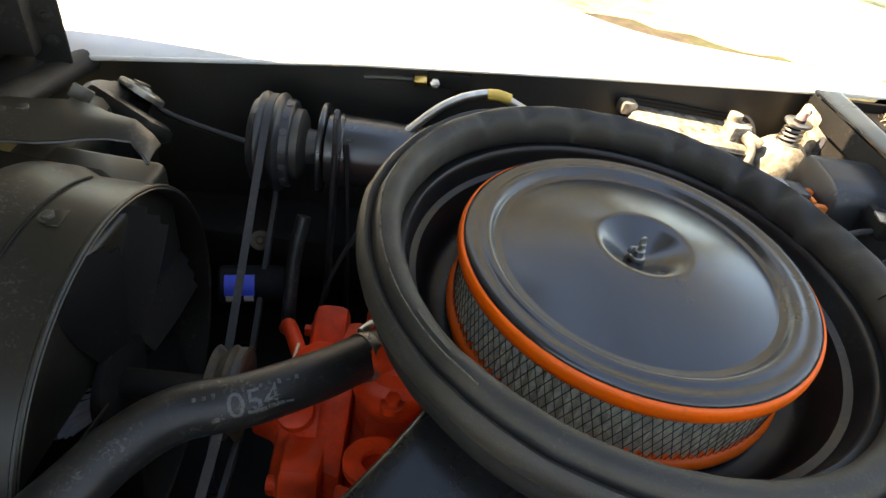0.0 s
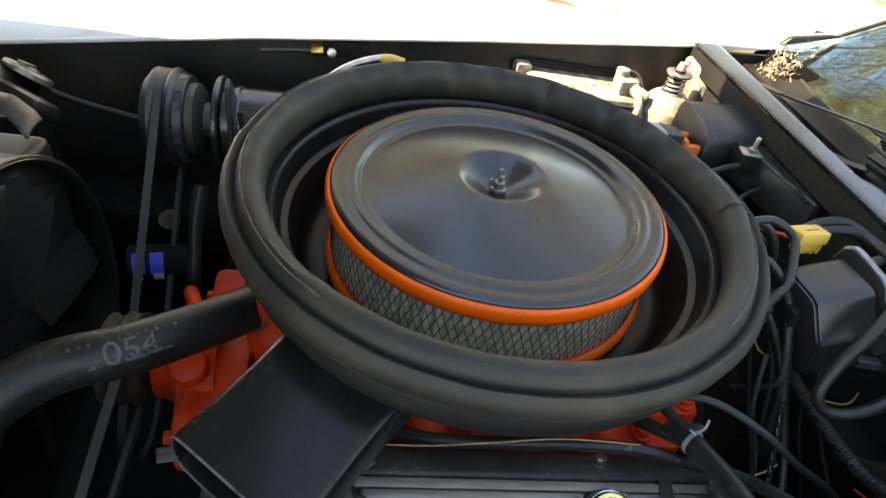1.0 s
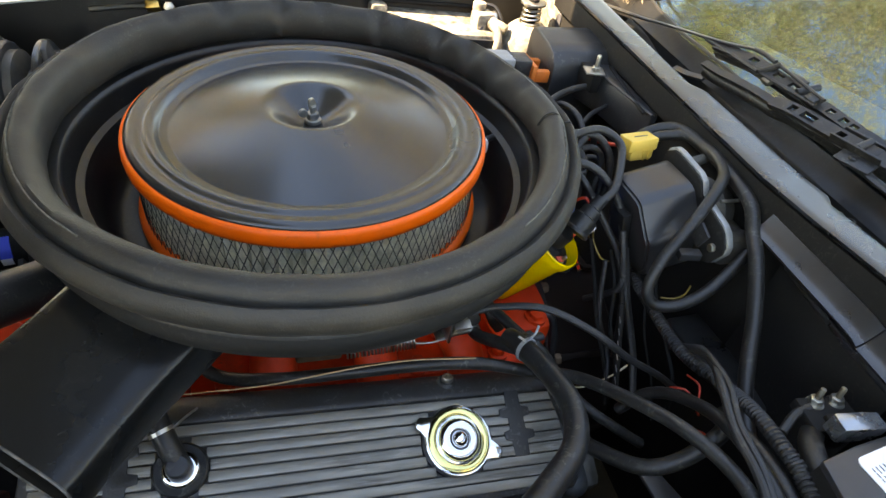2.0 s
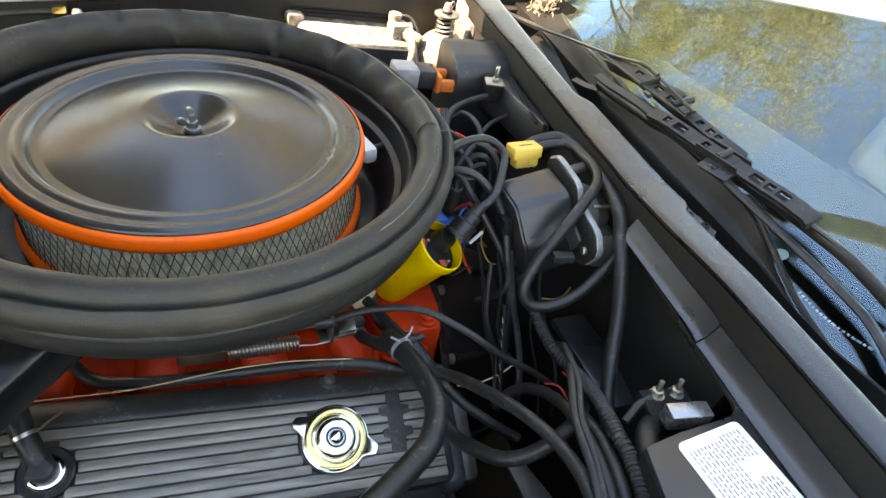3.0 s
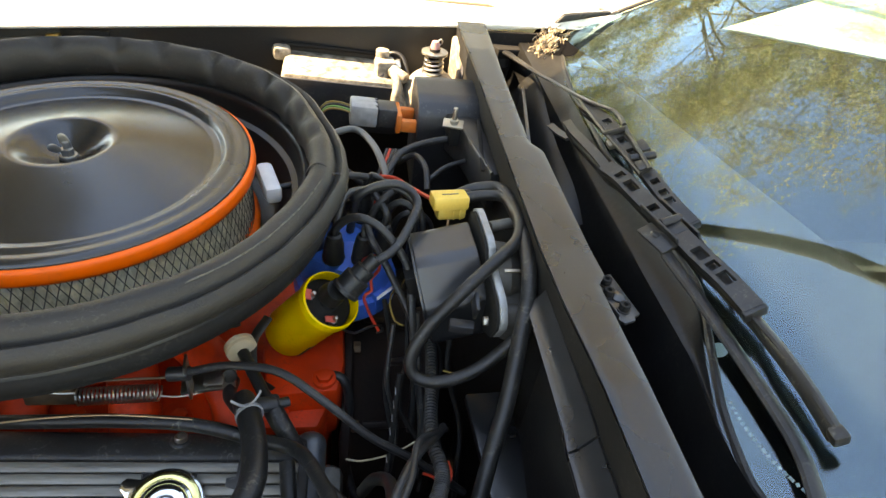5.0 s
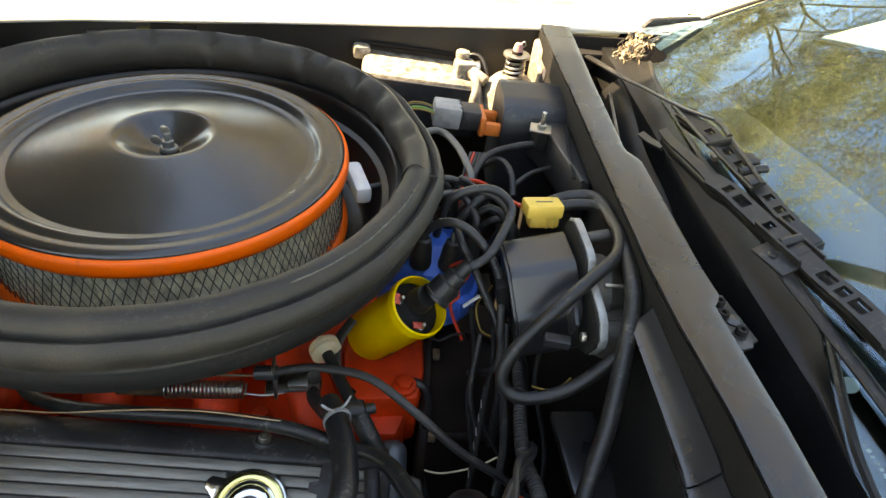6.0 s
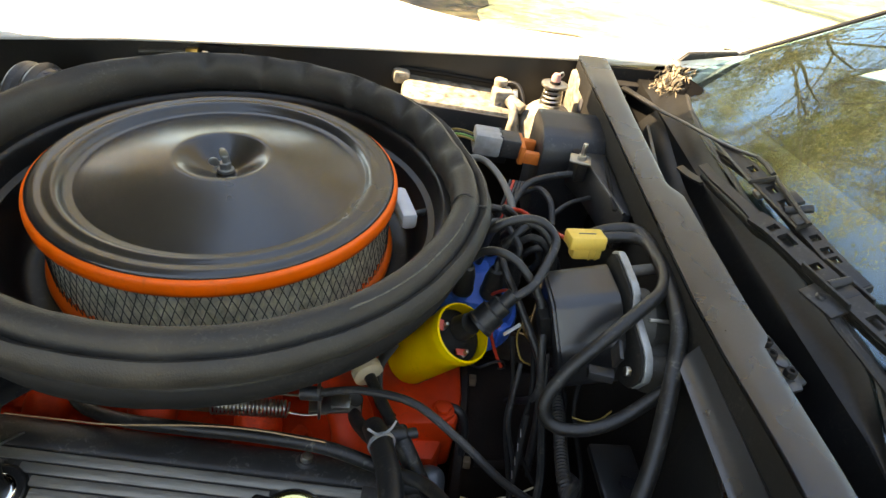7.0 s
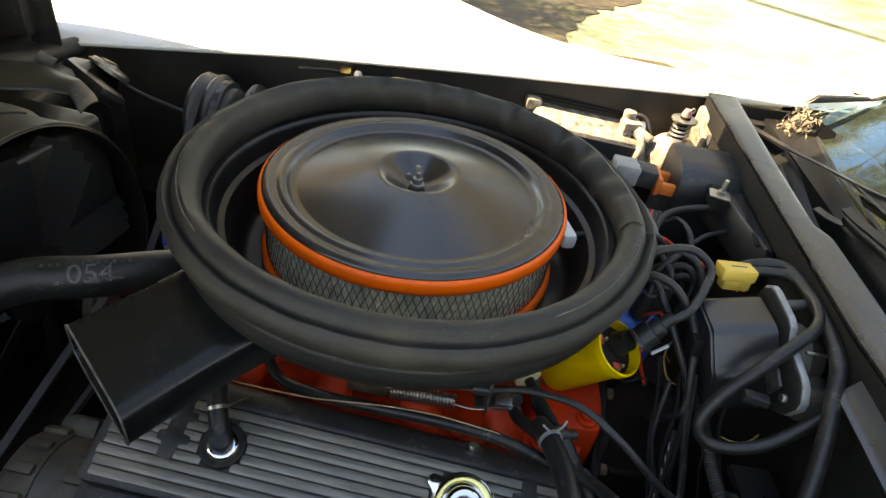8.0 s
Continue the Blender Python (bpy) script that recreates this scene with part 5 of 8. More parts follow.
def ignition_coil():
    a, b = Vector((0.222, -0.056, -0.202)), Vector((0.276, -0.094, -0.108))
    root = thing("ignition_coil", "bright yellow canister ignition coil with a black tower", "ignition coil", axis(a, b))
    L = (b - a).length
    part("can", revolve([(0, 0), (0.027, 0.001), (0.0305, 0.004), (0.0315, 0.010), (0.0315, L - 0.018), (0.0338, L - 0.013), (0.0345, L - 0.006), (0.0335, L), (0.0315, L + 0.0008), (0.0312, L - 0.003), (0.0310, L - 0.016)], 48), YELLOW, root)
    cap = part("cap", revolve([(0, L - 0.004), (0.012, L - 0.005), (0.020, L - 0.012), (0.0300, L - 0.014)], 36), UNDER, root, "black moulded coil top")
    inv = axis(a, b).inverted()
    part("tower", revolve([(0, L + 0.016), (0.012, L + 0.014), (0.014, L + 0.002), (0.0145, L - 0.004)], 24, m=pose(0.004, 0.004, 0)), RUBBER, cap, "black coil tower")
    part("boot", merge(None, tube([BOOT[0], Vector(BOOT[0]).lerp(Vector(BOOT[1]), 0.35), Vector(BOOT[0]).lerp(Vector(BOOT[1]), 0.62), BOOT[1], Vector(BOOT[0]).lerp(Vector(BOOT[1]), 1.35)], 0.0150, 24, 0.0015, radius_at=lambda q: 0.0168 if q < 0.0035 else (0.0152 if q < 0.022 else (0.0118 if q < 0.035 else 0.0080))), inv), RUBBER, cap, "black rubber boot")
    for s, mat in ((-1, STEEL), (1, STEEL)):
        q = pose(-0.017 * 0.6, s * 0.018, L - 0.013)
        post = part("terminal", hexnut(0.0048, 0.005, q, cyl(0.0022, 0.013, q, 10)), mat, cap)
        part("lug", box(0.012, 0.007, 0.0025, q @ pose(-0.003, 0.003, 0.0058, 0, 0, 40 * s), 0.0006), REDPL, post, "red insulated wire lug")
    # dark printed patch with a red shape, plain
    for nm, mat, a0, a1, z0, z1, r in (("label_patch", INKSHADE, 0, 110, 0.004, 0.040, 0.03175), ("label_stripe", DARKRED, 12, 92, 0.009, 0.032, 0.03195)):
        bm = grid(lambda u, v: Vector((r * math.cos(radians(a0 + (a1 - a0) * u - 120)), r * math.sin(radians(a0 + (a1 - a0) * u - 120)), z0 + (z1 - z0) * v * (1 - 0.5 * u))), 14, 3)
        part(nm, bm, mat, root, "dark printed patch" if nm == "label_patch" else "red printed shape")


DARKRED = material("dark_red_print", (0.38, 0.03, 0.015), 0.4, var=0.3, scale=90, bump=0)
REDPL = material("red_lug_plastic", (0.55, 0.07, 0.04), 0.45, var=0.1, bump=0)
ignition_coil()
single("coil_bracket", tube([(0.205, -0.080, -0.150), (0.190, -0.105, -0.165), (0.195, -0.135, -0.185), (0.21, -0.135, -0.21)], 0.006, 10, flat=0.35), CARB, "oily dark steel coil bracket", "bracket")


def distributor():
    root = thing("distributor", "blue distributor with black rubber plug boots", "distributor", pose(0.292, 0.018, -0.112, 2, 2, 0))
    part("cap", revolve([(0, 0.010), (0.016, 0.010), (0.024, 0.004), (0.045, -0.001), (0.052, -0.006), (0.056, -0.018), (0.059, -0.050), (0.065, -0.054), (0.067, -0.066), (0.066, -0.078), (0.052, -0.080)], 48), BLUE, root, "blue moulded distributor cap")
    part("housing", revolve([(0.052, -0.078), (0.054, -0.085), (0.05, -0.10), (0.03, -0.115), (0.028, -0.16)], 32), ALU, root)
    for k in range(8):
        a = 2 * math.pi * (k + 0.5) / 8
        part("tower", revolve([(0, 0.020), (0.0075, 0.020), (0.0095, 0.004), (0.0125, -0.04)], 16, m=pose(0.044 * math.cos(a), 0.044 * math.sin(a), 0)), BLUE, root)
        part("boot", revolve([(0.0058, 0.042), (0.0085, 0.040), (0.0115, 0.026), (0.0125, 0.010), (0.0134, 0.008), (0.0128, 0.002)], 16, m=pose(0.044 * math.cos(a), 0.044 * math.sin(a), 0)), RUBBER, root, "black rubber plug boot")
    for k in range(4):
        a = 2 * math.pi * k / 4 + 0.75
        part("lug", box(0.014, 0.020, 0.030, pose(0.060 * math.cos(a), 0.060 * math.sin(a), -0.060, 0, 0, math.degrees(a)), 0.003), BLUE, root)


distributor()


def plug_wires():
    ends = [(0.330, 0.06, -0.10), (0.350, 0.075, -0.10), (0.365, -0.12, -0.17), (0.372, 0.05, -0.12), (0.29, 0.09, -0.11), (0.26, 0.085, -0.115), (0.31, 0.10, -0.11), (0.345, 0.09, -0.09)]
    heights = (0.058, 0.075, 0.066, 0.070, 0.050, 0.062, 0.072, 0.068)
    for k in range(8):
        a = 2 * math.pi * (k + 0.5) / 8
        p = pose(0.292, 0.018, -0.112, 2, 2, 0) @ Vector((0.044 * math.cos(a), 0.044 * math.sin(a), 0.038))
        e = Vector(ends[(k * 3) % 8])
        mid = (p + e) / 2
        h = heights[k]
        out = Vector((0.018 * math.cos(a * 2), 0.012, 0))
        pts = [p, p + Vector((0.002, 0.004, 0.016)), p.lerp(mid, 0.55) + Vector((0, 0, h * 0.55)) + out * 0.6, mid + out + Vector((0.012, 0, h * 0.45)), e.lerp(mid, 0.4) + Vector((0.012, 0.006, h * 0.15)), e, e + Vector((-0.02, 0.03, -0.05))]
        pts = [Vector((q[0], q[1], min(q[2], -0.022))) for q in pts]
        tagged(single("plug_wire", tube(pts, 0.0043, 10), WIRE, "black rubber spark plug wire", "ignition wire"), group="spark plug wires")
    single("coil_wire", tube([(0.3122, -0.085, -0.0679), (0.3282, -0.078, -0.0613), (0.3433, -0.068, -0.054), (0.36, -0.04, -0.042), (0.369, -0.014, -0.03), (0.354, 0.006, -0.022), (0.328, 0.006, -0.022), (0.303, 0.002, -0.034), (0.298, 0.012, -0.06), (0.294, 0.02, -0.1)], 0.0050, 12), WIRE,
           "black coil wire in a wide loop", "ignition wire")
    single("plug_wire", tube([(0.275, -0.021, -0.072), (0.2801, -0.024, -0.0606), (0.2911, -0.03, -0.0456), (0.3063, -0.038, -0.0376), (0.3248, -0.047, -0.0416), (0.3443, -0.058, -0.0595), (0.3603, -0.073, -0.0868), (0.366, -0.105, -0.135), (0.372, -0.13, -0.19), (0.37, -0.16, -0.26)], 0.0048, 12), WIRE,
           "black rubber spark plug wire", "ignition wire", group="spark plug wires")


plug_wires()
for pts in ([(0.3002, 0.035, -0.0851), (0.3028, 0.035, -0.0623), (0.3158, 0.032, -0.0464), (0.3366, 0.028, -0.039), (0.3596, 0.02, -0.0414), (0.3769, 0.012, -0.0626), (0.3813, 0.004, -0.0898), (0.3801, 0.0, -0.1266)],
            [(0.3312, 0.03, -0.0962), (0.3393, 0.03, -0.0726), (0.3551, 0.028, -0.06), (0.3696, 0.024, -0.0676), (0.3755, 0.02, -0.0854), (0.3696, 0.012, -0.1102), (0.3677, 0.01, -0.136)],
            [(0.3474, 0.045, -0.1198), (0.355, 0.045, -0.0968), (0.3694, 0.045, -0.0878), (0.3884, 0.045, -0.0943), (0.3995, 0.045, -0.1159), (0.4026, 0.04, -0.1494)],
            [(0.3145, 0.012, -0.0798), (0.3254, 0.014, -0.0574), (0.3375, 0.02, -0.0447), (0.3487, 0.03, -0.0425), (0.363, 0.04, -0.0504), (0.3754, 0.05, -0.0771)]):
    single("plug_wire", tube(pts, 0.0046, 12), WIRE, "black rubber spark plug wire in a tight loop", "ignition wire", group="spark plug wires")
single("pickup_wire", tube([(0.3065, -0.03, -0.1086), (0.3135, -0.04, -0.0932), (0.3223, -0.05, -0.0813), (0.3282, -0.055, -0.0952), (0.3195, -0.055, -0.1126), (0.3202, -0.06, -0.1257), (0.312, -0.065, -0.132), (0.3205, -0.07, -0.1572), (0.331, -0.075, -0.1777)], 0.0020, 8, 0.003), REDW, "thin red distributor wire", "wire")
single("pickup_wire", tube([(0.2858, -0.1, -0.1478), (0.3023, -0.09, -0.1654), (0.3188, -0.08, -0.166), (0.333, -0.07, -0.1741), (0.3355, -0.072, -0.1817), (0.3285, -0.075, -0.1807)], 0.0016, 8, 0.003), WIRE, "thin dark pickup wire", "wire")
single("brown_wire", tube([(0.3629, -0.03, -0.1304), (0.3582, -0.03, -0.1473), (0.3595, -0.03, -0.1615), (0.3701, -0.03, -0.1758)], 0.0012, 8, 0.003), material("brown_wire_jacket", (0.24, 0.13, 0.03), 0.5, var=0.1, bump=0), "thin brown wire behind the distributor", "wire")
single("wire_tag", tube([(0.3274, -0.062, -0.1371), (0.3444, -0.058, -0.1222)], 0.0036, 8, flat=0.3), WHITE, "small white wire tag", "tag")


# ---- wiper motor ----
def wiper_motor():
    root = thing("wiper_motor", "black block-shaped wiper motor with a cast metal flange, on the firewall", "wiper motor")
    # the can runs along its axis, slightly uphill towards the firewall
    d = Vector((0.066, 0.004, 0.017)).normalized()
    side = Vector((0, 1, 0))
    side = (side - d * side.dot(d)).normalized()
    up = d.cross(side)
    o = Vector((0.373, -0.078, -0.098))
    M = Matrix(((side.x, up.x, d.x, o.x), (side.y, up.y, d.y, o.y), (side.z, up.z, d.z, o.z), (0, 0, 0, 1)))
    prof = []
    for cy, cz, r, a0, a1 in ((0.030, 0.030, 0.016, 0, 90), (-0.006, 0.022, 0.024, 90, 128), (-0.030, -0.006, 0.018, 128, 180), (-0.026, -0.040, 0.022, 180, 270), (0.026, -0.042, 0.020, 270, 360)):
        for k in range(7):
            a = radians(a0 + (a1 - a0) * k / 6)
            prof.append((cy + r * math.cos(a), cz + r * math.sin(a)))
    part("housing", prism(prof, 0.0, 0.068, M, 0.002), MOTOR, root, "satin black motor housing", 40)
    part("end_cap", prism([(y * 0.93, z * 0.93) for y, z in prof], -0.003, 0.001, M, 0.001), MOTOR, root, smooth=40)
    plate = [(-0.018, -0.050), (-0.022, -0.030), (-0.031, -0.0235), (-0.040, -0.0228), (-0.080, -0.0275), (-0.090, -0.0320), (-0.098, -0.0430), (-0.106, -0.0470), (-0.142, -0.0560), (-0.151, -0.0610), (-0.161, -0.0740), (-0.162, -0.0840), (-0.152, -0.105), (-0.11, -0.130), (-0.04, -0.130), (-0.02, -0.11)]
    Q = Matrix.Translation((0.4435, -0.087, 0)) @ pose(0, 0, 0, 0, 0, 6.0) @ Matrix(((0, 0, 1, 0), (1, 0, 0, 0.087), (0, 1, 0, 0), (0, 0, 0, 1)))
    part("flange", prism(plate, -0.0045, 0.0040, Q, 0.0014), FLANGE, root, "dull cast aluminium flange")
    part("backing_plate", prism([(y * 0.97 - 0.003, z * 0.98 - 0.003) for y, z in plate], -0.0075, -0.0040, Q, 0.0006), UNDER, root)
    part("gear_housing", revolve([(0.040, 0.0), (0.039, 0.014), (0.034, 0.020), (0.030, 0.034), (0.022, 0.038), (0, 0.039)], 32, m=axis((0.450, -0.085, -0.078), (1, -0.085, -0.078))), DARKALU, root, "dark dusty gear housing")
    part("lower_case", box(0.040, 0.05, 0.040, pose(0.470, -0.130, -0.092), 0.010), DARKALU, root)
    part("boss", cyl(0.010, 0.034, axis((0.450, -0.142, -0.078), (1, -0.142, -0.078)), 20, 0.002), DARKALU, root)
    part("rod", tube([(0.455, -0.112, -0.046), (0.480, -0.112, -0.046)], 0.0022, 8), STEEL, root, "thin steel rod")
    for y, z in ((-0.030, -0.040), (-0.152, -0.080)):
        part("bolt", hexnut(0.0052, 0.005, axis((0.436, y, z), (0, y, z))), STEEL, root)
    part("side_plug", box(0.030, 0.046, 0.012, M @ pose(0.004, -0.002, -0.009), 0.002), UNDER, root, "black side connector")
    part("terminal_block", box(0.026, 0.012, 0.010, pose(0.410, -0.150, -0.090, 0, 0, -10), 0.0015), PLASTIC, root)
    part("terminal_fin", box(0.004, 0.020, 0.024, pose(0.424, -0.138, -0.072, 20), 0.001), PLASTIC, root)
    part("nozzle", cyl(0.0065, 0.03, axis((0.450, -0.044, -0.040), (0.50, -0.03, -0.038)), 14), DARKALU, root)


MOTOR = material("satin_black_motor_paint", (0.017, 0.017, 0.018), 0.32, spec=0.6, var=0.1, scale=14, bump=0.04, fine=120, dirt=DUST, dirt_amount=0.07, dirt_scale=9)
FLANGE = material("dull_cast_flange", (0.28, 0.285, 0.275), 0.46, 0.45, var=0.3, scale=45, bump=0.5, fine=260, dirt=(0.10, 0.09, 0.07), dirt_amount=0.7, dirt_scale=24)
wiper_motor()


def yellow_connector():
    root = thing("yellow_connector", "aged yellow plastic hose connector above the wiper motor", "connector", pose(0.410, 0.010, -0.042, -8, 0, 8))
    part("body", box(0.044, 0.026, 0.017, None, 0.003), YPLASTIC, root)
    part("slot", box(0.020, 0.0015, 0.002, pose(0.0, -0.002, 0.0082), 0.0), INKSHADE, root, "moulded slot, its shade a dark bar")
    part("skirt", box(0.036, 0.018, 0.018, pose(0.002, -0.002, -0.013), 0.004), YPLASTIC, root)
    part("upper_stub", cyl(0.0072, 0.02, axis((0.012, 0.008, 0.0), (1, 0.5, -0.1)), 16), RUBBER, root, "black hose stub")
    for x in (0.004, 0.012):
        part("rib", box(0.002, 0.002, 0.016, pose(x, -0.0115, -0.013), 0.0005), YPLASTIC, root)


yellow_connector()


# ---- far corner by the firewall ----
def heater_box():
    root = thing("heater_box", "black moulded plastic cover in the corner of the firewall", "plastic cover")
    prof = [(0.252, -0.20), (0.252, -0.075), (0.256, -0.055), (0.268, -0.040), (0.290, -0.034), (0.340, -0.032), (0.362, -0.036), (0.372, -0.05), (0.376, -0.20)]
    bm = prism(prof, 0.392, 0.492, Matrix(((0, 0, 1, 0), (1, 0, 0, 0), (0, 1, 0, 0), (0, 0, 0, 1))), 0.005)
    part("cover", bm, PLASTIC, root)
    part("side_rail", prism([(0.436, 0.256), (0.490, 0.256), (0.491, 0.092), (0.477, 0.088), (0.456, 0.20)], -0.11, -0.052, bevel=0.005), PLASTIC, root)
    part("rail_lip", tube([(0.446, 0.240, -0.051), (0.458, 0.195, -0.051), (0.478, 0.090, -0.052)], 0.0028, 8), PLASTIC, root)
    part("rail_groove", box(0.006, 0.15, 0.004, pose(0.476, 0.17, -0.0515, 0, 0, -7), 0.0015), UNDER, root)


heater_box()


def stud_bracket():
    root = thing("stud_bracket", "small square steel plate with a threaded stud and nut", "bracket")
    part("plate", box(0.030, 0.026, 0.003, pose(0.440, 0.212, -0.044, 0, 0, -12), 0.0006), STEEL, root)
    part("stud", cyl(0.0035, 0.030, pose(0.441, 0.211, -0.048), 12), STEEL, root)
    part("nut", hexnut(0.0068, 0.006, pose(0.441, 0.211, -0.0425)), STEEL, root)
    part("post", box(0.016, 0.05, 0.03, pose(0.443, 0.226, -0.061), 0.003), UNDER, root)


stud_bracket()


def grey_connector():
    root = thing("grey_connector", "grey and black wiring connector with an orange locking clip", "connector", pose(0.340, 0.285, -0.070, 0, 4, 3))
    part("grey_half", box(0.042, 0.040, 0.034, pose(-0.030, 0, 0), 0.004), GREYPL, root, "grey plastic half")
    part("black_half", box(0.030, 0.037, 0.031, pose(0.006, 0, 0), 0.003), PLASTIC, root, "black plastic half")
    for y in (-0.012, 0.004, 0.014):
        part("notch", box(0.004, 0.005, 0.002, pose(-0.011, y, 0.0165), 0.0), INKSHADE, root)
    clip = part("locking_clip", box(0.008, 0.052, 0.030, pose(0.024, 0, -0.004), 0.002), CLIP, root, "orange plastic locking clip")
    for y in (-0.021, 0.021):
        part("clip_arm", box(0.026, 0.012, 0.020, pose(0.040, y, -0.006), 0.003), CLIP, clip)
    for k, mat in enumerate((YELW, GREENW, WIRE, YELW)):
        y = -0.012 + 0.008 * k
        part("wire", tube([(-0.050, y, 0.002), (-0.066, y + 0.004, 0.004), (-0.085, y + 0.015, -0.004), (-0.10, y + 0.03, -0.03)], 0.0016, 8), mat, root)


grey_connector()


def dusty_reservoir():
    """The sunlit dusty case along the far fender."""
    root = thing("evaporator_case", "dusty sunlit metal case beside the inner fender", "metal case")
    part("case", box(0.215, 0.120, 0.10, pose(0.268, 0.528, -0.145, 0, 3, 2), 0.012), DUSTY, root)
    part("top_rim", box(0.225, 0.016, 0.010, pose(0.262, 0.588, -0.088, 0, 3, 2), 0.003), STEEL, root)
    # A dark sheet paints in the shade on the front face.
    part("front_shade", box(0.222, 0.006, 0.095, pose(0.268, 0.4655, -0.150, 0, 3, 2), 0.002), PLASTIC, root, "dark sheet for the shade on the case front")
    part("rear_rail", tube([(0.155, 0.570, -0.078), (0.262, 0.574, -0.082), (0.372, 0.578, -0.088)], 0.0042, 8, 0.02), UNDER, root, "dark rail along the case")
    part("end_lug", box(0.034, 0.030, 0.026, pose(0.158, 0.560, -0.090, 0, 3, 12), 0.008), DUSTY, root)
    for k in range(9):
        part("rib", box(0.004, 0.085, 0.004, pose(0.185 + 0.022 * k, 0.520, -0.0945 - 0.0011 * k, 0, 3, 2), 0.0012), DUSTY, root)


dusty_reservoir()


def fitting_block():
    root = thing("valve_fitting", "dusty brass and steel valve fitting with a cap", "valve fitting")
    part("body", box(0.038, 0.034, 0.055, pose(0.352, 0.512, -0.098, 0, 0, 10), 0.006), DUSTY, root)
    part("cap", cyl(0.0125, 0.016, pose(0.347, 0.526, -0.074), 18, 0.002), DUSTY, root)
    part("neck", cyl(0.008, 0.02, pose(0.347, 0.526, -0.088), 14), STEEL, root)
    part("side_port", cyl(0.010, 0.035, axis((0.365, 0.500, -0.085), (0.40, 0.47, -0.095)), 16), DUSTY, root)
    part("lower_port", cyl(0.012, 0.05, axis((0.372, 0.486, -0.105), (0.385, 0.46, -0.15)), 16), DUSTY, root)
    part("nut", hexnut(0.012, 0.010, axis((0.372, 0.520, -0.085), (0.39, 0.52, -0.082))), STEEL, root)
    part("loop_strap", tube([(0.345, 0.548, -0.088), (0.364, 0.545, -0.070), (0.384, 0.536, -0.072), (0.394, 0.520, -0.090), (0.396, 0.505, -0.115)], 0.0058, 10, 0.004, flat=0.6), PLASTIC, root, "black strap round the fitting")
    part("elbow", tube([(0.362, 0.500, -0.088), (0.372, 0.482, -0.092), (0.374, 0.470, -0.108), (0.370, 0.462, -0.135)], 0.0085, 14, 0.004), DUSTY, root, "pale dusty elbow pipe")
    part("bore", revolve([(0, 0.001), (0.0055, 0.001), (0.006, 0)], 16, m=axis((0.3445, 0.4948, -0.094), (0.338, 0.42, -0.06))), INKSHADE, root, "open bore, its shade a dark disc")


fitting_block()


def sprung_plunger():
    root = thing("spring_plunger", "dusty sprung plunger on a round cast base", "spring plunger")
    c = Vector((0.440, 0.490, 0))
    part("base", revolve([(0.052, -0.16), (0.050, -0.115), (0.044, -0.098), (0.036, -0.088), (0.028, -0.082), (0, -0.080)], 28, m=Matrix.Translation(c)), DUSTY, root)
    pts = []
    for i in range(5 * 14 + 1):
        a = 2 * math.pi * i / 14
        r = 0.019 - 0.004 * i / 70
        pts.append(c + Vector((r * math.cos(a), r * math.sin(a), -0.084 + 0.040 * i / 70)))
    part("coil_spring", tube(pts, 0.0026, 8, smooth_path=False), STEEL, root, "dark coiled spring")
    part("disc", cyl(0.0245, 0.005, Matrix.Translation(c) @ pose(0, 0, -0.045), 28), STEEL, root)
    part("core", cyl(0.010, 0.05, Matrix.Translation(c) @ pose(0, 0, -0.085), 16), UNDER, root)
    part("tip", revolve([(0.009, -0.040), (0.0085, -0.030), (0.006, -0.022), (0, -0.020)], 18, m=Matrix.Translation(c)), REDPL2, root, "faded pinkish plunger tip")
    part("eye", tube([c + Vector((0.006, 0, -0.03)), c + Vector((0.012, 0, -0.024)), c + Vector((0.009, 0, -0.018)), c + Vector((0.004, 0, -0.022))], 0.0014, 6, 0.002), STEEL, root)


REDPL2 = material("faded_pink_plastic", (0.45, 0.22, 0.2), 0.5, var=0.2, scale=60, bump=0.1)
sprung_plunger()
def corner_bracket():
    root = thing("corner_bracket", "dusty bent bracket with an oval hole, in the far corner", "bracket")
    part("plate", prism([(0.478, 0.560), (0.512, 0.560), (0.512, 0.470), (0.500, 0.462), (0.488, 0.50)], -0.12, -0.030, bevel=0.008), DUSTY, root)
    part("hole", revolve([(0, 0.0006), (0.010, 0.0006), (0.011, -0.001)], 24, m=Matrix.Translation((0.4925, 0.4790, -0.072)) @ axis((0, 0, 0), (-0.95, -0.30, 0.0)) @ Matrix.Diagonal((0.7, 1.5, 1, 1))), INKSHADE, root, "oval hole, its shade a dark disc")


corner_bracket()


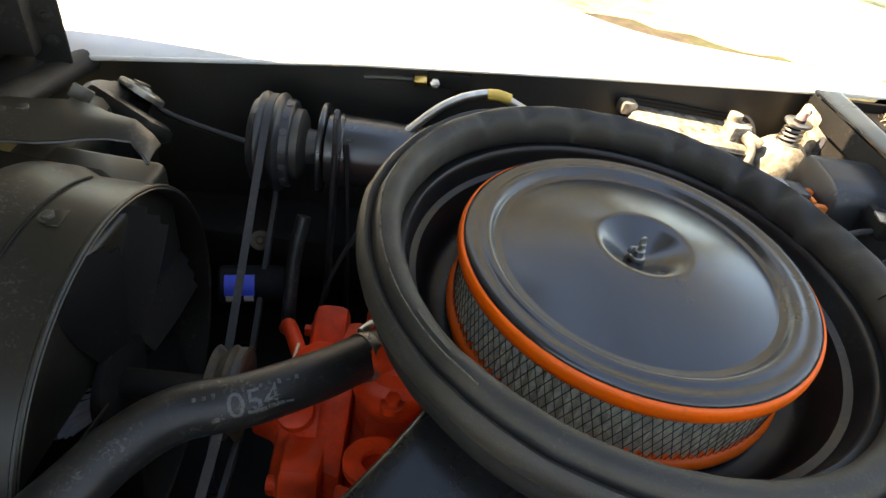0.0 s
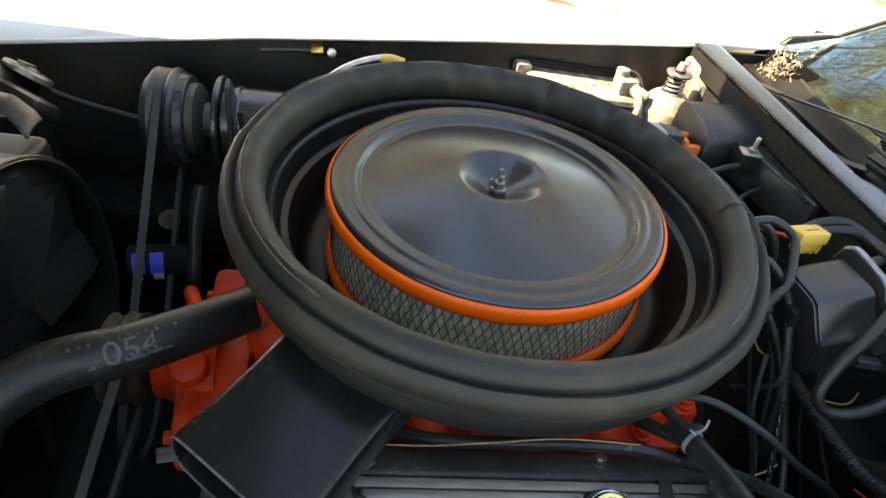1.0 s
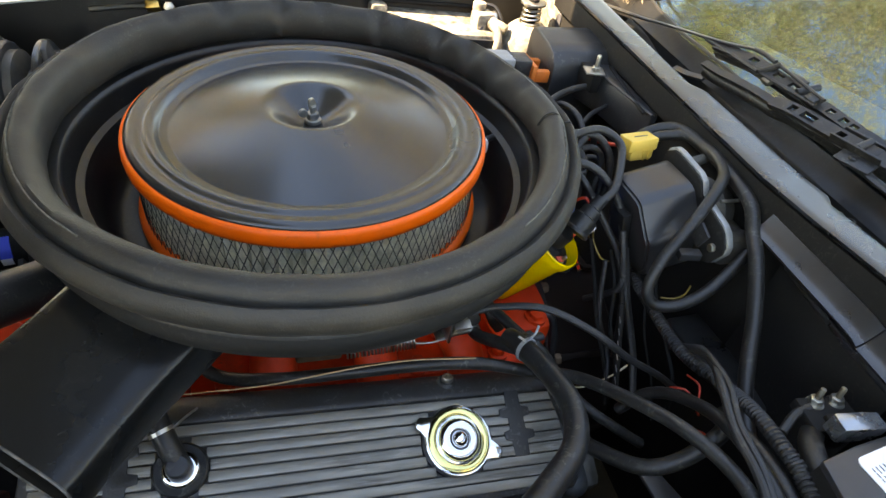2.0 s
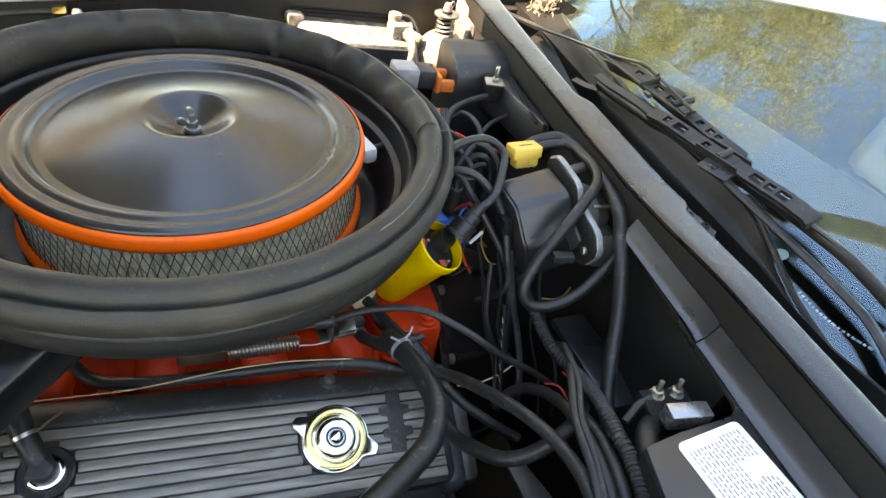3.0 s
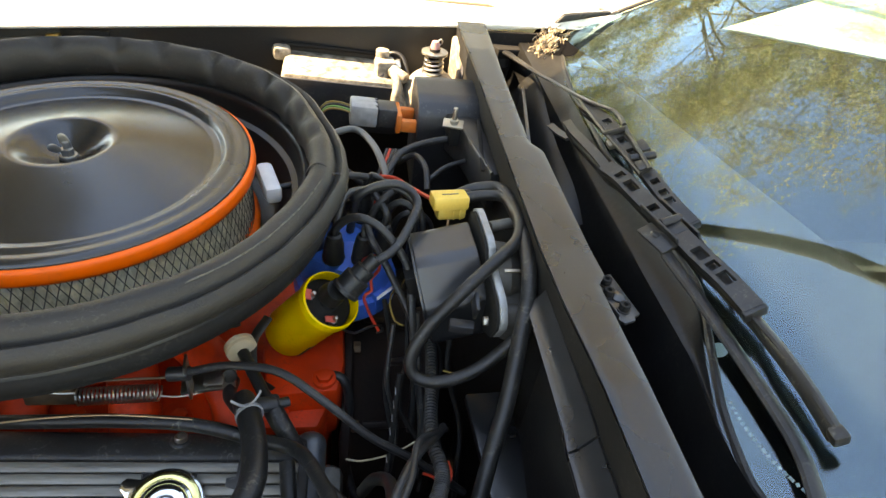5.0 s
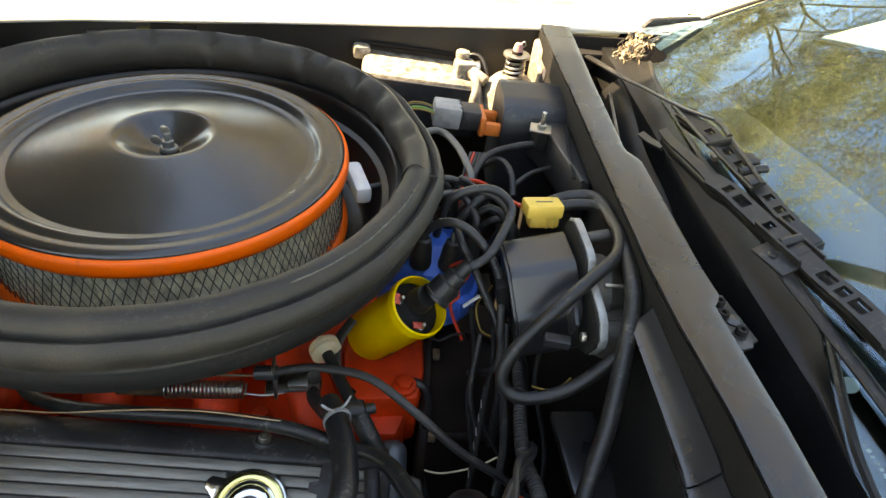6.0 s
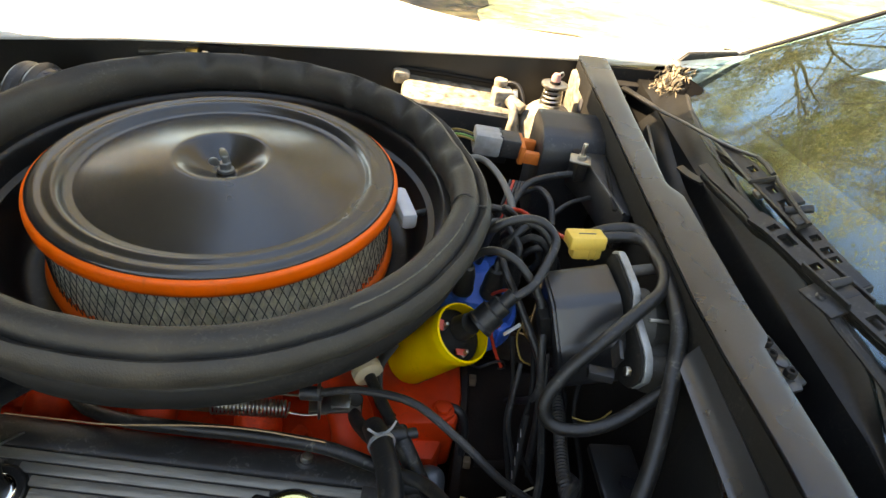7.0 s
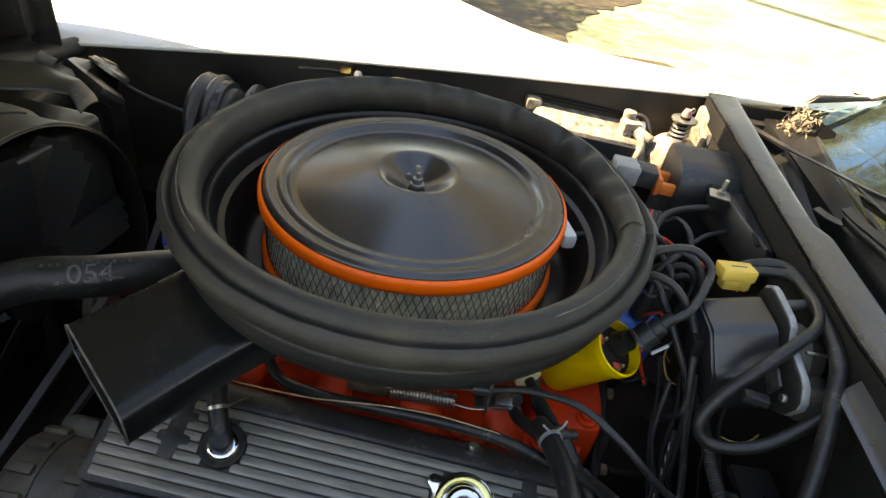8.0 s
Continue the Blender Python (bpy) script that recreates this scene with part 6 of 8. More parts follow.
# ---- nose of the bay: radiator, shroud, fan ----
def radiator():
    root = thing("radiator", "black radiator with a metal filler cap and top tank", "radiator")
    part("core", box(0.055, 0.84, 0.46, pose(-0.725, 0.0, -0.37), 0.004), UNDER, root)
    part("top_tank", box(0.075, 0.86, 0.07, pose(-0.715, 0.0, -0.145), 0.02), SHROUD, root)
    part("side_tank", box(0.075, 0.06, 0.40, pose(-0.715, 0.44, -0.33), 0.02), SHROUD, root)
    part("filler_neck", tube([(-0.700, 0.440, -0.185), (-0.688, 0.436, -0.160), (-0.676, 0.431, -0.136)], 0.018, 24, 0.006), UNDER, root)
    # the cap is seen on its edge
    n = Vector((-0.078, 0.041, 0.016)).cross(Vector((-0.55, 1.2, -0.6))).normalized()
    n = n if n.z > 0 else -n
    c = Vector((-0.673, 0.429, -0.129))
    m = Matrix.Translation(c) @ n.to_track_quat('Z', 'X').to_matrix().to_4x4()
    cap = part("radiator_cap", revolve([(0, 0.010), (0.011, 0.010), (0.013, 0.007), (0.022, 0.007), (0.034, 0.005), (0.0365, 0.002), (0.0365, -0.006), (0.033, -0.0065), (0.030, -0.002), (0, -0.002)], 40, m=m), CAPZINC, root, "dull metal radiator cap")
    for a in (20, 200):
        part("ear", box(0.022, 0.014, 0.005, m @ pose(0, 0, 0, 0, 0, a) @ pose(0.040, 0, -0.001), 0.002), CAPZINC, cap)
    part("lever", box(0.040, 0.010, 0.003, m @ pose(0.010, 0.004, 0.0115, 0, 4, 30), 0.001), CAPZINC, cap)
    a, b = Vector((-0.728, 0.398, -0.128)), Vector((-0.608, 0.328, -0.142))
    d = (b - a).normalized()
    k = d.cross(n).normalized()
    M = Matrix(((d.x, k.x, n.x, (a.x + b.x) / 2), (d.y, k.y, n.y, (a.y + b.y) / 2), (d.z, k.z, n.z, (a.z + b.z) / 2), (0, 0, 0, 1)))
    part("saddle", box((b - a).length, 0.060, 0.030, M, 0.013), RUBBER, root, "black rubber radiator saddle")


radiator()


def top_cover():
    """Pressed strap that holds the radiator, over the shroud."""
    root = thing("radiator_bracket", "black pressed steel bracket over the radiator", "bracket")
    upper = ((-0.90, 0.225, -0.060), (-0.79, 0.245, -0.066), (-0.7345, 0.259, -0.070), (-0.700, 0.268, -0.070), (-0.675, 0.269, -0.070), (-0.650, 0.258, -0.070), (-0.632, 0.249, -0.070), (-0.600, 0.246, -0.073), (-0.578, 0.241, -0.090), (-0.571, 0.238, -0.100))
    lower = ((-0.86, 0.10, -0.060), (-0.76, 0.140, -0.064), (-0.71, 0.152, -0.066), (-0.680, 0.160, -0.068), (-0.656, 0.172, -0.070), (-0.635, 0.186, -0.071), (-0.615, 0.196, -0.073), (-0.590, 0.205, -0.079), (-0.574, 0.194, -0.090), (-0.568, 0.190, -0.099))

    def along(table, u):
        t = u * (len(table) - 1)
        i = min(int(t), len(table) - 2)
        return Vector(table[i]).lerp(Vector(table[i + 1]), t - i)

    def f(u, v):
        return along(upper, u).lerp(along(lower, u), v) + Vector((0, 0, 0.004 * math.sin(v * math.pi)))
    part("strap", grid(f, 40, 10, 0.003), SHROUD, root)
    # The pale colour paints in the highlight along this edge.
    part("rolled_edge", tube([f(k / 40, 0.0) for k in range(41)], 0.0022, 8), WORN_HIGHLIT_EDGE, root, "rolled edge of the strap with its highlight painted in")
    part("rolled_edge", tube([f(k / 40, 1.0) for k in range(41)], 0.0020, 8), BODYBLACK, root)
    part("end_lip", tube([f(1.0, k / 8) for k in range(9)], 0.0026, 8), SHROUD, root)
    part("under_cover", grid(lambda u, v: Vector((-0.80 + 0.21 * u, -0.32 + 0.50 * v, -0.098 - 0.018 * u + 0.008 * math.sin(v * 9))), 16, 20, 0.004), UNDER, root, "dark sheet below the strap")
    part("side_box", box(0.150, 0.46, 0.16, pose(-0.645, -0.005, -0.190, 0, 0, -4), 0.012, segs=3), SHROUD, root, "dusty black box below the strap")
    for x, y in ((-0.748, 0.212), (-0.728, 0.226)):
        bolt(root, (x, y, -0.0665), (x, y, 0.2), 0.008)
    part("tab", box(0.028, 0.004, 0.020, pose(-0.688, 0.290, -0.068, -10, 35, 20), 0.001), DARKALU, root, "small bent steel tab")


top_cover()
single("seal_strip", tube([(-0.79, 0.545, -0.137), (-0.803, 0.5114, -0.134), (-0.8115, 0.400, -0.124), (-0.8154, 0.304, -0.114), (-0.82, 0.0, -0.10), (-0.83, -0.40, -0.10)], 0.024, 14, 0.02, flat=0.8), FOAM, "grey-black foam strip along the radiator support", "seal strip")
single("support_bar", box(0.06, 1.02, 0.05, pose(-0.855, 0, -0.13), 0.01), UNDER, "black radiator support bar", "support bar", kind="structure")


def hinge_bracket():
    root = thing("hinge_bracket", "black bolted hood hinge bracket", "hinge bracket")
    part("plate", box(0.050, 0.010, 0.16, pose(-0.815, 0.455, -0.035, 0, 0, 24), 0.003), UNDER, root)
    part("web", box(0.09, 0.05, 0.12, pose(-0.865, 0.43, -0.03, 0, 0, 10), 0.006), UNDER, root)
    for z in (-0.075, -0.035, 0.005):
        bolt(root, (-0.806, 0.449, z), (-0.75, 0.32, z), 0.007, "black hex bolt", UNDER)


hinge_bracket()


def fan_shroud():
    c = Vector((0, 0, -0.30))
    root = thing("fan_shroud", "aged black plastic fan shroud", "fan shroud")
    part("ring", revolve([(0.247, -0.530), (0.250, -0.533), (0.251, -0.56), (0.252, -0.615), (0.262, -0.640), (0.262, -0.668), (0.258, -0.668), (0.248, -0.618), (0.246, -0.56), (0.245, -0.533), (0.247, -0.530)], 96, m=Matrix.Translation(c) @ Matrix(((0, 0, 1, 0), (0, 1, 0, 0), (-1, 0, 0, 0), (0, 0, 0, 1)))), SHROUD, root)
    part("lip", tube([c + Vector((-0.534, 0.2495 * math.cos(a), 0.2495 * math.sin(a))) for a in (2 * math.pi * k / 72 for k in range(73))], 0.0032, 8, smooth_path=False), SHROUD, root)
    part("top_panel", grid(lambda u, v: Vector((-0.685 + 0.075 * u, -0.13 + 0.26 * v, -0.105 + 0.036 * u * (1 - (2 * v - 1) ** 2))), 8, 24, 0.004), SHROUD, root)
    seam = [c + Vector((-0.598, 0.2535 * math.cos(radians(a)), 0.2535 * math.sin(radians(a)))) for a in range(62, 150, 4)]
    part("seam", tube(seam, 0.0015, 6), UNDER, root)
    for a, x in ((88, -0.583), (40, -0.583)):
        n = Vector((0, math.cos(radians(a)), math.sin(radians(a))))
        bolt(root, c + n * 0.2515 + Vector((x, 0, 0)), c + n * 0.6 + Vector((x, 0, 0)), 0.0065)
        part("tab", box(0.026, 0.014, 0.003, Matrix.Translation(c + n * 0.2522 + Vector((x + 0.008, 0, 0))) @ n.to_track_quat('Z', 'Y').to_matrix().to_4x4() @ pose(0, 0, 0, 0, 0, 90), 0.0015), SHROUD, root)


fan_shroud()


GRIMEALU = material("grimy_brown_casting", (0.085, 0.072, 0.055), 0.55, 0.3, var=0.35, scale=26, bump=0.5, dirt=(0.02, 0.016, 0.012), dirt_amount=0.8, dirt_scale=16)


# The pale bluish colour stands for the sky's highlight on the clutch fins.
SKYLITFIN = material("sky_lit_cast_fins", (0.50, 0.52, 0.55), 0.42, 0.45, var=0.15, scale=60, bump=0.1)


def cooling_fan():
    c = Vector((-0.555, 0, -0.30))
    root = thing("cooling_fan", "black steel radiator fan with a finned clutch, at rest", "fan", Matrix.Translation(c))
    for k in range(7):
        a = radians((2, 76, 122, 172, 223, 274, 324)[k])
        out = [(0.06, -0.028), (0.12, -0.055), (0.205, -0.072), (0.222, -0.060), (0.222, 0.010), (0.212, 0.012), (0.212, 0.040), (0.200, 0.043), (0.200, 0.062), (0.13, 0.050), (0.06, 0.030)]
        blade = prism([(x, y * 0.70) for x, y in out], -0.0012, 0.0012, bevel=0.0)
        m = Matrix.Rotation(a, 4, 'X') @ Matrix(((0, 0, 1, 0), (0, 1, 0, 0), (1, 0, 0, 0), (0, 0, 0, 1))) @ Matrix.Rotation(radians(26), 4, 'X')
        part("blade", merge(None, blade, m), UNDER, root)
    q = axis((0, 0, 0), (-1, 0, 0))
    part("hub", cyl(0.062, 0.012, q, 32), UNDER, root)
    clutch = part("clutch", revolve([(0, 0.010), (0.024, 0.012), (0.029, 0.020), (0.066, 0.058), (0.073, 0.063), (0.073, 0.070), (0.060, 0.086), (0, 0.090)], 40, m=q), UNDER, root, "conical fan clutch")
    for k in range(30):
        spin = q @ Matrix.Rotation(2 * math.pi * k / 30, 4, 'Z')
        part("fin", box(0.056, 0.0016, 0.010, spin @ pose(0.051, 0, 0.038, 0, -45, 0), 0.0), SKYLITFIN, clutch, "cooling fin with a sky highlight painted in")
        part("front_fin", box(0.016, 0.0016, 0.020, spin @ pose(0.070, 0, 0.080), 0.0), SKYLITFIN, clutch)
    part("fin_ring", revolve([(0.072, 0.062), (0.076, 0.063), (0.076, 0.067), (0.072, 0.069)], 48, m=q), STEEL, clutch, "bright worn rim")
    part("shaft", cyl(0.018, 0.13, axis((-0.005, 0, 0), (1, 0, 0)), 20), UNDER, root)
    part("pump_pulley", revolve([(0.02, 0.0), (0.05, 0.002), (0.058, 0.0), (0.050, 0.009), (0.058, 0.018), (0.060, 0.021), (0.052, 0.030), (0.060, 0.039), (0.04, 0.041), (0.02, 0.03)], 40, m=axis((0.108, 0, 0), (1, 0, 0))), GRIMEALU, root, "grimy water pump pulley")


cooling_fan()


def belt_loop(c1, r1, c2, r2, x, w, label):
    """A closed belt round two pulleys in the plane across the car."""
    A, B = Vector(c1), Vector(c2)
    d = B - A
    L = d.length
    th = math.atan2(d.y, d.x)
    be = math.acos((r1 - r2) / L)
    pts = []
    for k in range(21):
        a = th + be + (2 * math.pi - 2 * be) * k / 20
        pts.append(A + r1 * Vector((math.cos(a), math.sin(a))))
    for k in range(21):
        a = th - be + (2 * be) * k / 20
        pts.append(B + r2 * Vector((math.cos(a), math.sin(a))))
    bm = bmesh.new()
    n = len(pts)
    rings = []
    for i, p in enumerate(pts):
        t = (pts[(i + 1) % n] - pts[i - 1]).normalized()
        nrm = Vector((t.y, -t.x))
        rings.append([bm.verts.new((x + dx, p.x + nrm.x * o, p.y + nrm.y * o)) for dx, o in ((-w / 2, 0.004), (w / 2, 0.004), (w * 0.33, -0.004), (-w * 0.33, -0.004))])
    for i in range(n):
        a, b = rings[i], rings[(i + 1) % n]
        for k in range(4):
            j = (k + 1) % 4
            bm.faces.new((a[k], a[j], b[j], b[k]))
    return single("drive_belt", bm, BELT, label, "belt")


belt_loop((0.418, -0.182), 0.076, (0.055, -0.50), 0.080, -0.462, 0.012, "worn black rubber drive belt to the air pump")
belt_loop((0.0, -0.30), 0.054, (-0.275, -0.345), 0.036, -0.4125, 0.011, "black rubber drive belt to the alternator")


def air_pump():
    q = axis((-0.495, 0.418, -0.182), (0, 0.418, -0.182))
    root = thing("air_pump", "black belt-driven pump with a grooved pulley", "pump", q)
    part("pulley", revolve([(0.02, 0.0), (0.060, 0.0), (0.068, 0.003), (0.070, 0.010), (0.080, 0.013), (0.082, 0.017), (0.081, 0.022), (0.072, 0.032), (0.082, 0.043), (0.083, 0.047), (0.080, 0.051), (0.074, 0.054), (0.072, 0.066), (0.070, 0.068), (0.02, 0.068)], 56), PLASTIC, root, "grooved black pulley")
    for k in range(16):
        a = 2 * math.pi * k / 16
        part("vent_hole", cyl(0.0058, 0.0022, axis((0.0718 * math.cos(a), 0.0718 * math.sin(a), 0.060), (0.2 * math.cos(a), 0.2 * math.sin(a), 0.060)), 12, 0), INKSHADE, root)
    part("nose", revolve([(0.060, 0.066), (0.060, 0.080), (0.052, 0.085), (0.030, 0.090), (0.026, 0.12)], 36), DARKALU, root, "dull metal bearing nose")
    part("flange", revolve([(0.028, 0.112), (0.074, 0.112), (0.076, 0.114), (0.076, 0.119), (0.074, 0.121), (0.06, 0.121)], 40), BODYBLACK, root, "thin black mounting flange")
    part("body", revolve([(0.056, 0.120), (0.060, 0.124), (0.060, 0.22), (0.056, 0.30), (0.045, 0.32), (0, 0.322)], 40), BODYBLACK, root)
    part("rib", revolve([(0.0595, 0.140), (0.0630, 0.143), (0.0630, 0.149), (0.0595, 0.152)], 40), BODYBLACK, root)


air_pump()
single("pump_bracket", prism([(0.352, -0.088), (0.372, -0.080), (0.385, -0.100), (0.400, -0.13), (0.38, -0.24), (0.33, -0.42), (0.29, -0.42), (0.325, -0.26), (0.345, -0.16)], -0.004, 0.004, Matrix(((0, 0, 1, -0.352), (1, 0, 0, 0), (0, 1, 0, 0), (0, 0, 0, 1))), 0.002), PLASTIC, "black plate bracket of the pump", "bracket")
single("pump_brace", tube([(-0.335, 0.350, -0.125), (-0.325, 0.325, -0.24), (-0.315, 0.290, -0.36), (-0.31, 0.26, -0.45)], 0.010, 10, flat=0.4), UNDER, "black steel brace below the pump", "brace")
hose("overflow_hose", [(-0.655, 0.432, -0.152), (-0.640, 0.430, -0.163), (-0.593, 0.430, -0.1785), (-0.509, 0.432, -0.200), (-0.470, 0.440, -0.21), (-0.43, 0.47, -0.24)], 0.0055, RUBBER, "thin black overflow hose from the radiator neck")


def small_canister():
    root = thing("oil_canister", "dark canister with a blue and white paper label", "canister", axis((-0.537, 0.292, -0.410), (-0.392, 0.318, -0.410)))
    part("can", revolve([(0, 0), (0.030, 0.001), (0.034, 0.005), (0.034, 0.105), (0.030, 0.112), (0, 0.114)], 32), UNDER, root)
    for z0, z1, a0, a1, mat, nm in ((0.012, 0.032, 108, 172, LABELBLUE, "blue_label"), (0.040, 0.062, 108, 172, LABELBLUE, "blue_label"), (0.014, 0.026, 172, 196, LABEL, "white_label"), (0.044, 0.060, 172, 196, LABEL, "white_label")):
        part(nm, grid(lambda u, v: Vector((0.0346 * math.cos(radians(a0 + (a1 - a0) * u)), 0.0346 * math.sin(radians(a0 + (a1 - a0) * u)), z0 + (z1 - z0) * v)), 10, 2), mat, root)


LABELBLUE = material("blue_paper_label", (0.02, 0.08, 0.62), 0.5, var=0.08, scale=80, bump=0)
small_canister()
single("frame_rail", box(0.55, 0.14, 0.10, pose(-0.42, 0.47, -0.43), 0.015), UNDER, "black chassis frame rail", "frame rail", kind="structure")
single("round_plug", revolve([(0, 0.006), (0.006, 0.006), (0.008, 0.003), (0.012, 0.005), (0.018, 0.005), (0.020, 0.0)], 24), GRIMEALU, "round grimy plug in the frame rail", "plug", axis((-0.487, 0.384, -0.378), (-0.47, 0.15, -0.1)))
hose("bypass_hose", [(-0.386, 0.146, -0.333), (-0.389, 0.160, -0.350), (-0.389, 0.178, -0.318), (-0.389, 0.197, -0.290), (-0.388, 0.222, -0.25), (-0.38, 0.25, -0.20)], 0.0105, RUBBER, "short black bypass hose on the water pump", segs=18)
single("bypass_clamp", tube([(-0.3885, 0.155, -0.346), (-0.3885, 0.163, -0.348)], 0.0122, 20, 0.003), CHROME, "bright worm-drive clamp on the bypass hose", "hose clamp")
hose("thin_wire", [(-0.30, 0.25, -0.22), (-0.33, 0.22, -0.28), (-0.345, 0.20, -0.34), (-0.34, 0.18, -0.38)], 0.0035, WIRE, "thin black wire by the pump", "wire", segs=8)


def ac_lines():
    root = thing("line_fitting", "brass and steel pipe union on the inner fender", "pipe fitting")
    part("pipe", tube([(-0.330, 0.540, -0.100), (-0.29, 0.543, -0.096), (-0.232, 0.540, -0.090)], 0.0048, 12), DARKALU, root)
    part("union", hexnut(0.0105, 0.022, axis((-0.240, 0.540, -0.091), (-0.20, 0.538, -0.087))), BRASS, root, "brass union nut")
    part("bolt_head", hexnut(0.009, 0.010, axis((-0.204, 0.538, -0.091), (-0.20, 0.47, -0.07))), STEEL, root)
    part("bracket", box(0.08, 0.012, 0.03, pose(-0.178, 0.545, -0.085), 0.003), UNDER, root)
    hose("pipe_hose", [(-0.262, 0.405, -0.150), (-0.230, 0.425, -0.118), (-0.185, 0.445, -0.084), (-0.140, 0.458, -0.066), (-0.10, 0.462, -0.062), (-0.05, 0.46, -0.08)], 0.0075, STEEL, "grey braided hose with a yellow end", "hose")
    hose("pipe_hose", [(-0.245, 0.385, -0.155), (-0.205, 0.405, -0.118), (-0.150, 0.425, -0.090), (-0.09, 0.432, -0.080), (-0.03, 0.43, -0.09)], 0.0085, RUBBER, "black hose behind the air cleaner", "hose")
    single("yellow_sleeve", tube([(-0.118, 0.4605, -0.0625), (-0.10, 0.4622, -0.0615), (-0.078, 0.462, -0.066)], 0.0092, 14), YPLASTIC, "yellow plastic sleeve on a hose end", "sleeve")
    single("white_plug", revolve([(0, 0.012), (0.006, 0.011), (0.009, 0.004), (0.009, -0.008), (0, -0.01)], 18), WHITE, "white plastic vacuum plug", "plug", axis((-0.272, 0.43, -0.135), (-0.20, 0.40, -0.11)))


BRASS = material("aged_brass", (0.55, 0.38, 0.13), 0.35, 1.0, var=0.2, scale=60, bump=0.1)
ac_lines()




def alternator():
    m = axis((-0.392, -0.275, -0.345), (0, -0.275, -0.345))
    root = thing("alternator", "dusty cast aluminium alternator beside the valve cover", "alternator", m)
    part("front_case", revolve([(0.02, 0), (0.050, 0.002), (0.062, 0.010), (0.068, 0.02), (0.068, 0.052)], 36), GRIMEALU, root)
    part("stator", revolve([(0.0665, 0.052), (0.0665, 0.078)], 36), DARKALU, root)
    part("rear_case", revolve([(0.068, 0.078), (0.068, 0.11), (0.060, 0.128), (0.03, 0.132), (0, 0.132)], 36), GRIMEALU, root)
    for k in range(10):
        a = 2 * math.pi * k / 10
        part("vent", box(0.020, 0.009, 0.004, Matrix.Rotation(a, 4, 'Z') @ pose(0.052, 0, 0.130), 0.001), INKSHADE, root)
    part("pulley", revolve([(0.01, -0.034), (0.034, -0.034), (0.038, -0.030), (0.028, -0.021), (0.038, -0.012), (0.034, -0.009), (0.01, -0.008)], 32), UNDER, root)
    for k in range(14):
        a = 2 * math.pi * k / 14
        for z, w in ((0.032, 0.030), (0.096, 0.026)):
            part("rib", box(0.008, 0.012, w, Matrix.Rotation(a, 4, 'Z') @ pose(0.069, 0, z), 0.002), GRIMEALU, root)
    for a in (35, 155, 275):
        part("lug", box(0.026, 0.030, 0.046, Matrix.Rotation(radians(a), 4, 'Z') @ pose(0.074, 0.0, 0.050), 0.006), GRIMEALU, root)


alternator()
single("alternator_brace", tube([(-0.335, -0.175, -0.235), (-0.30, -0.165, -0.245), (-0.275, -0.16, -0.262)], 0.010, 10, flat=0.4), DARKALU, "grey steel alternator brace", "brace")
single("cream_clip", box(0.010, 0.008, 0.020, pose(-0.292, -0.195, -0.225, 10, 0, 10), 0.002), CREAM, "small cream plastic clip at the end of the valve cover", "clip")


# ---- near corner by the firewall ----
def label_panel():
    root = thing("bay_apron", "satin black moulded apron in the corner of the bay", "apron")
    edge = [(0.356, -0.410), (0.396, -0.403), (0.440, -0.399), (0.4546, -0.397), (0.4625, -0.392), (0.4657, -0.385), (0.4685, -0.3607), (0.4690, -0.311), (0.476, -0.250), (0.482, -0.205)]
    part("sheet", prism(edge + [(0.4865, -0.205), (0.4985, -0.62), (0.33, -0.62), (0.340, -0.50)], -0.066, -0.058, bevel=0.0025), APRON, root)
    foot = ((-0.62, 0.468), (-0.40, 0.4665), (-0.34, 0.4690), (-0.16, 0.4715))
    head = ((-0.62, 0.4925), (-0.40, 0.4895), (-0.16, 0.4885))

    def cove(y, v, lift):
        x0, x1 = lerp_table(foot, y), lerp_table(head, y)
        bow = v - 0.18 * math.sin(math.pi * v)
        return Vector((x0 + (x1 - x0) * v, y, -0.0585 + lift + 0.0225 * bow))
    part("cove", grid(lambda u, v: cove(-0.62 + 0.30 * u, v, 0), 30, 8, 0.004), APRON, root, "sheet that sweeps up to the flange", 60)
    part("ledge", grid(lambda u, v: cove(-0.318 + 0.160 * u, v, 0.0045 - 0.003 * math.exp(-u * 30)), 24, 8, 0.005), APRON, root, "worn grey-black raised ledge", 60)
    part("seam", tube([cove(-0.3195, v / 8, 0.0015) for v in range(9)], 0.0016, 8), UNDER, root, "dark seam at the ledge")
    part("front_wall", prism([(0.356, -0.411), (0.44, -0.400), (0.462, -0.394), (0.462, -0.400), (0.440, -0.406), (0.358, -0.417)], -0.26, -0.064), UNDER, root)
    part("side_wall", prism([(0.470, -0.372), (0.4715, -0.300), (0.478, -0.25), (0.484, -0.20), (0.4945, -0.20), (0.4945, -0.372)], -0.30, -0.064), UNDER, root)
    part("left_wall", prism([(0.356, -0.412), (0.340, -0.50), (0.33, -0.62), (0.337, -0.62), (0.347, -0.50), (0.362, -0.412)], -0.26, -0.064), UNDER, root)


APRON = material("scuffed_black_apron", (0.014, 0.0146, 0.016), 0.30, spec=0.65, var=0.2, scale=14, bump=0.15, fine=320, dirt=(0.09, 0.085, 0.08), dirt_amount=0.12, dirt_scale=20)
label_panel()


LABELINK = material("grey_label_print", (0.15, 0.14, 0.15), 0.6, var=0.2, scale=200, bump=0)


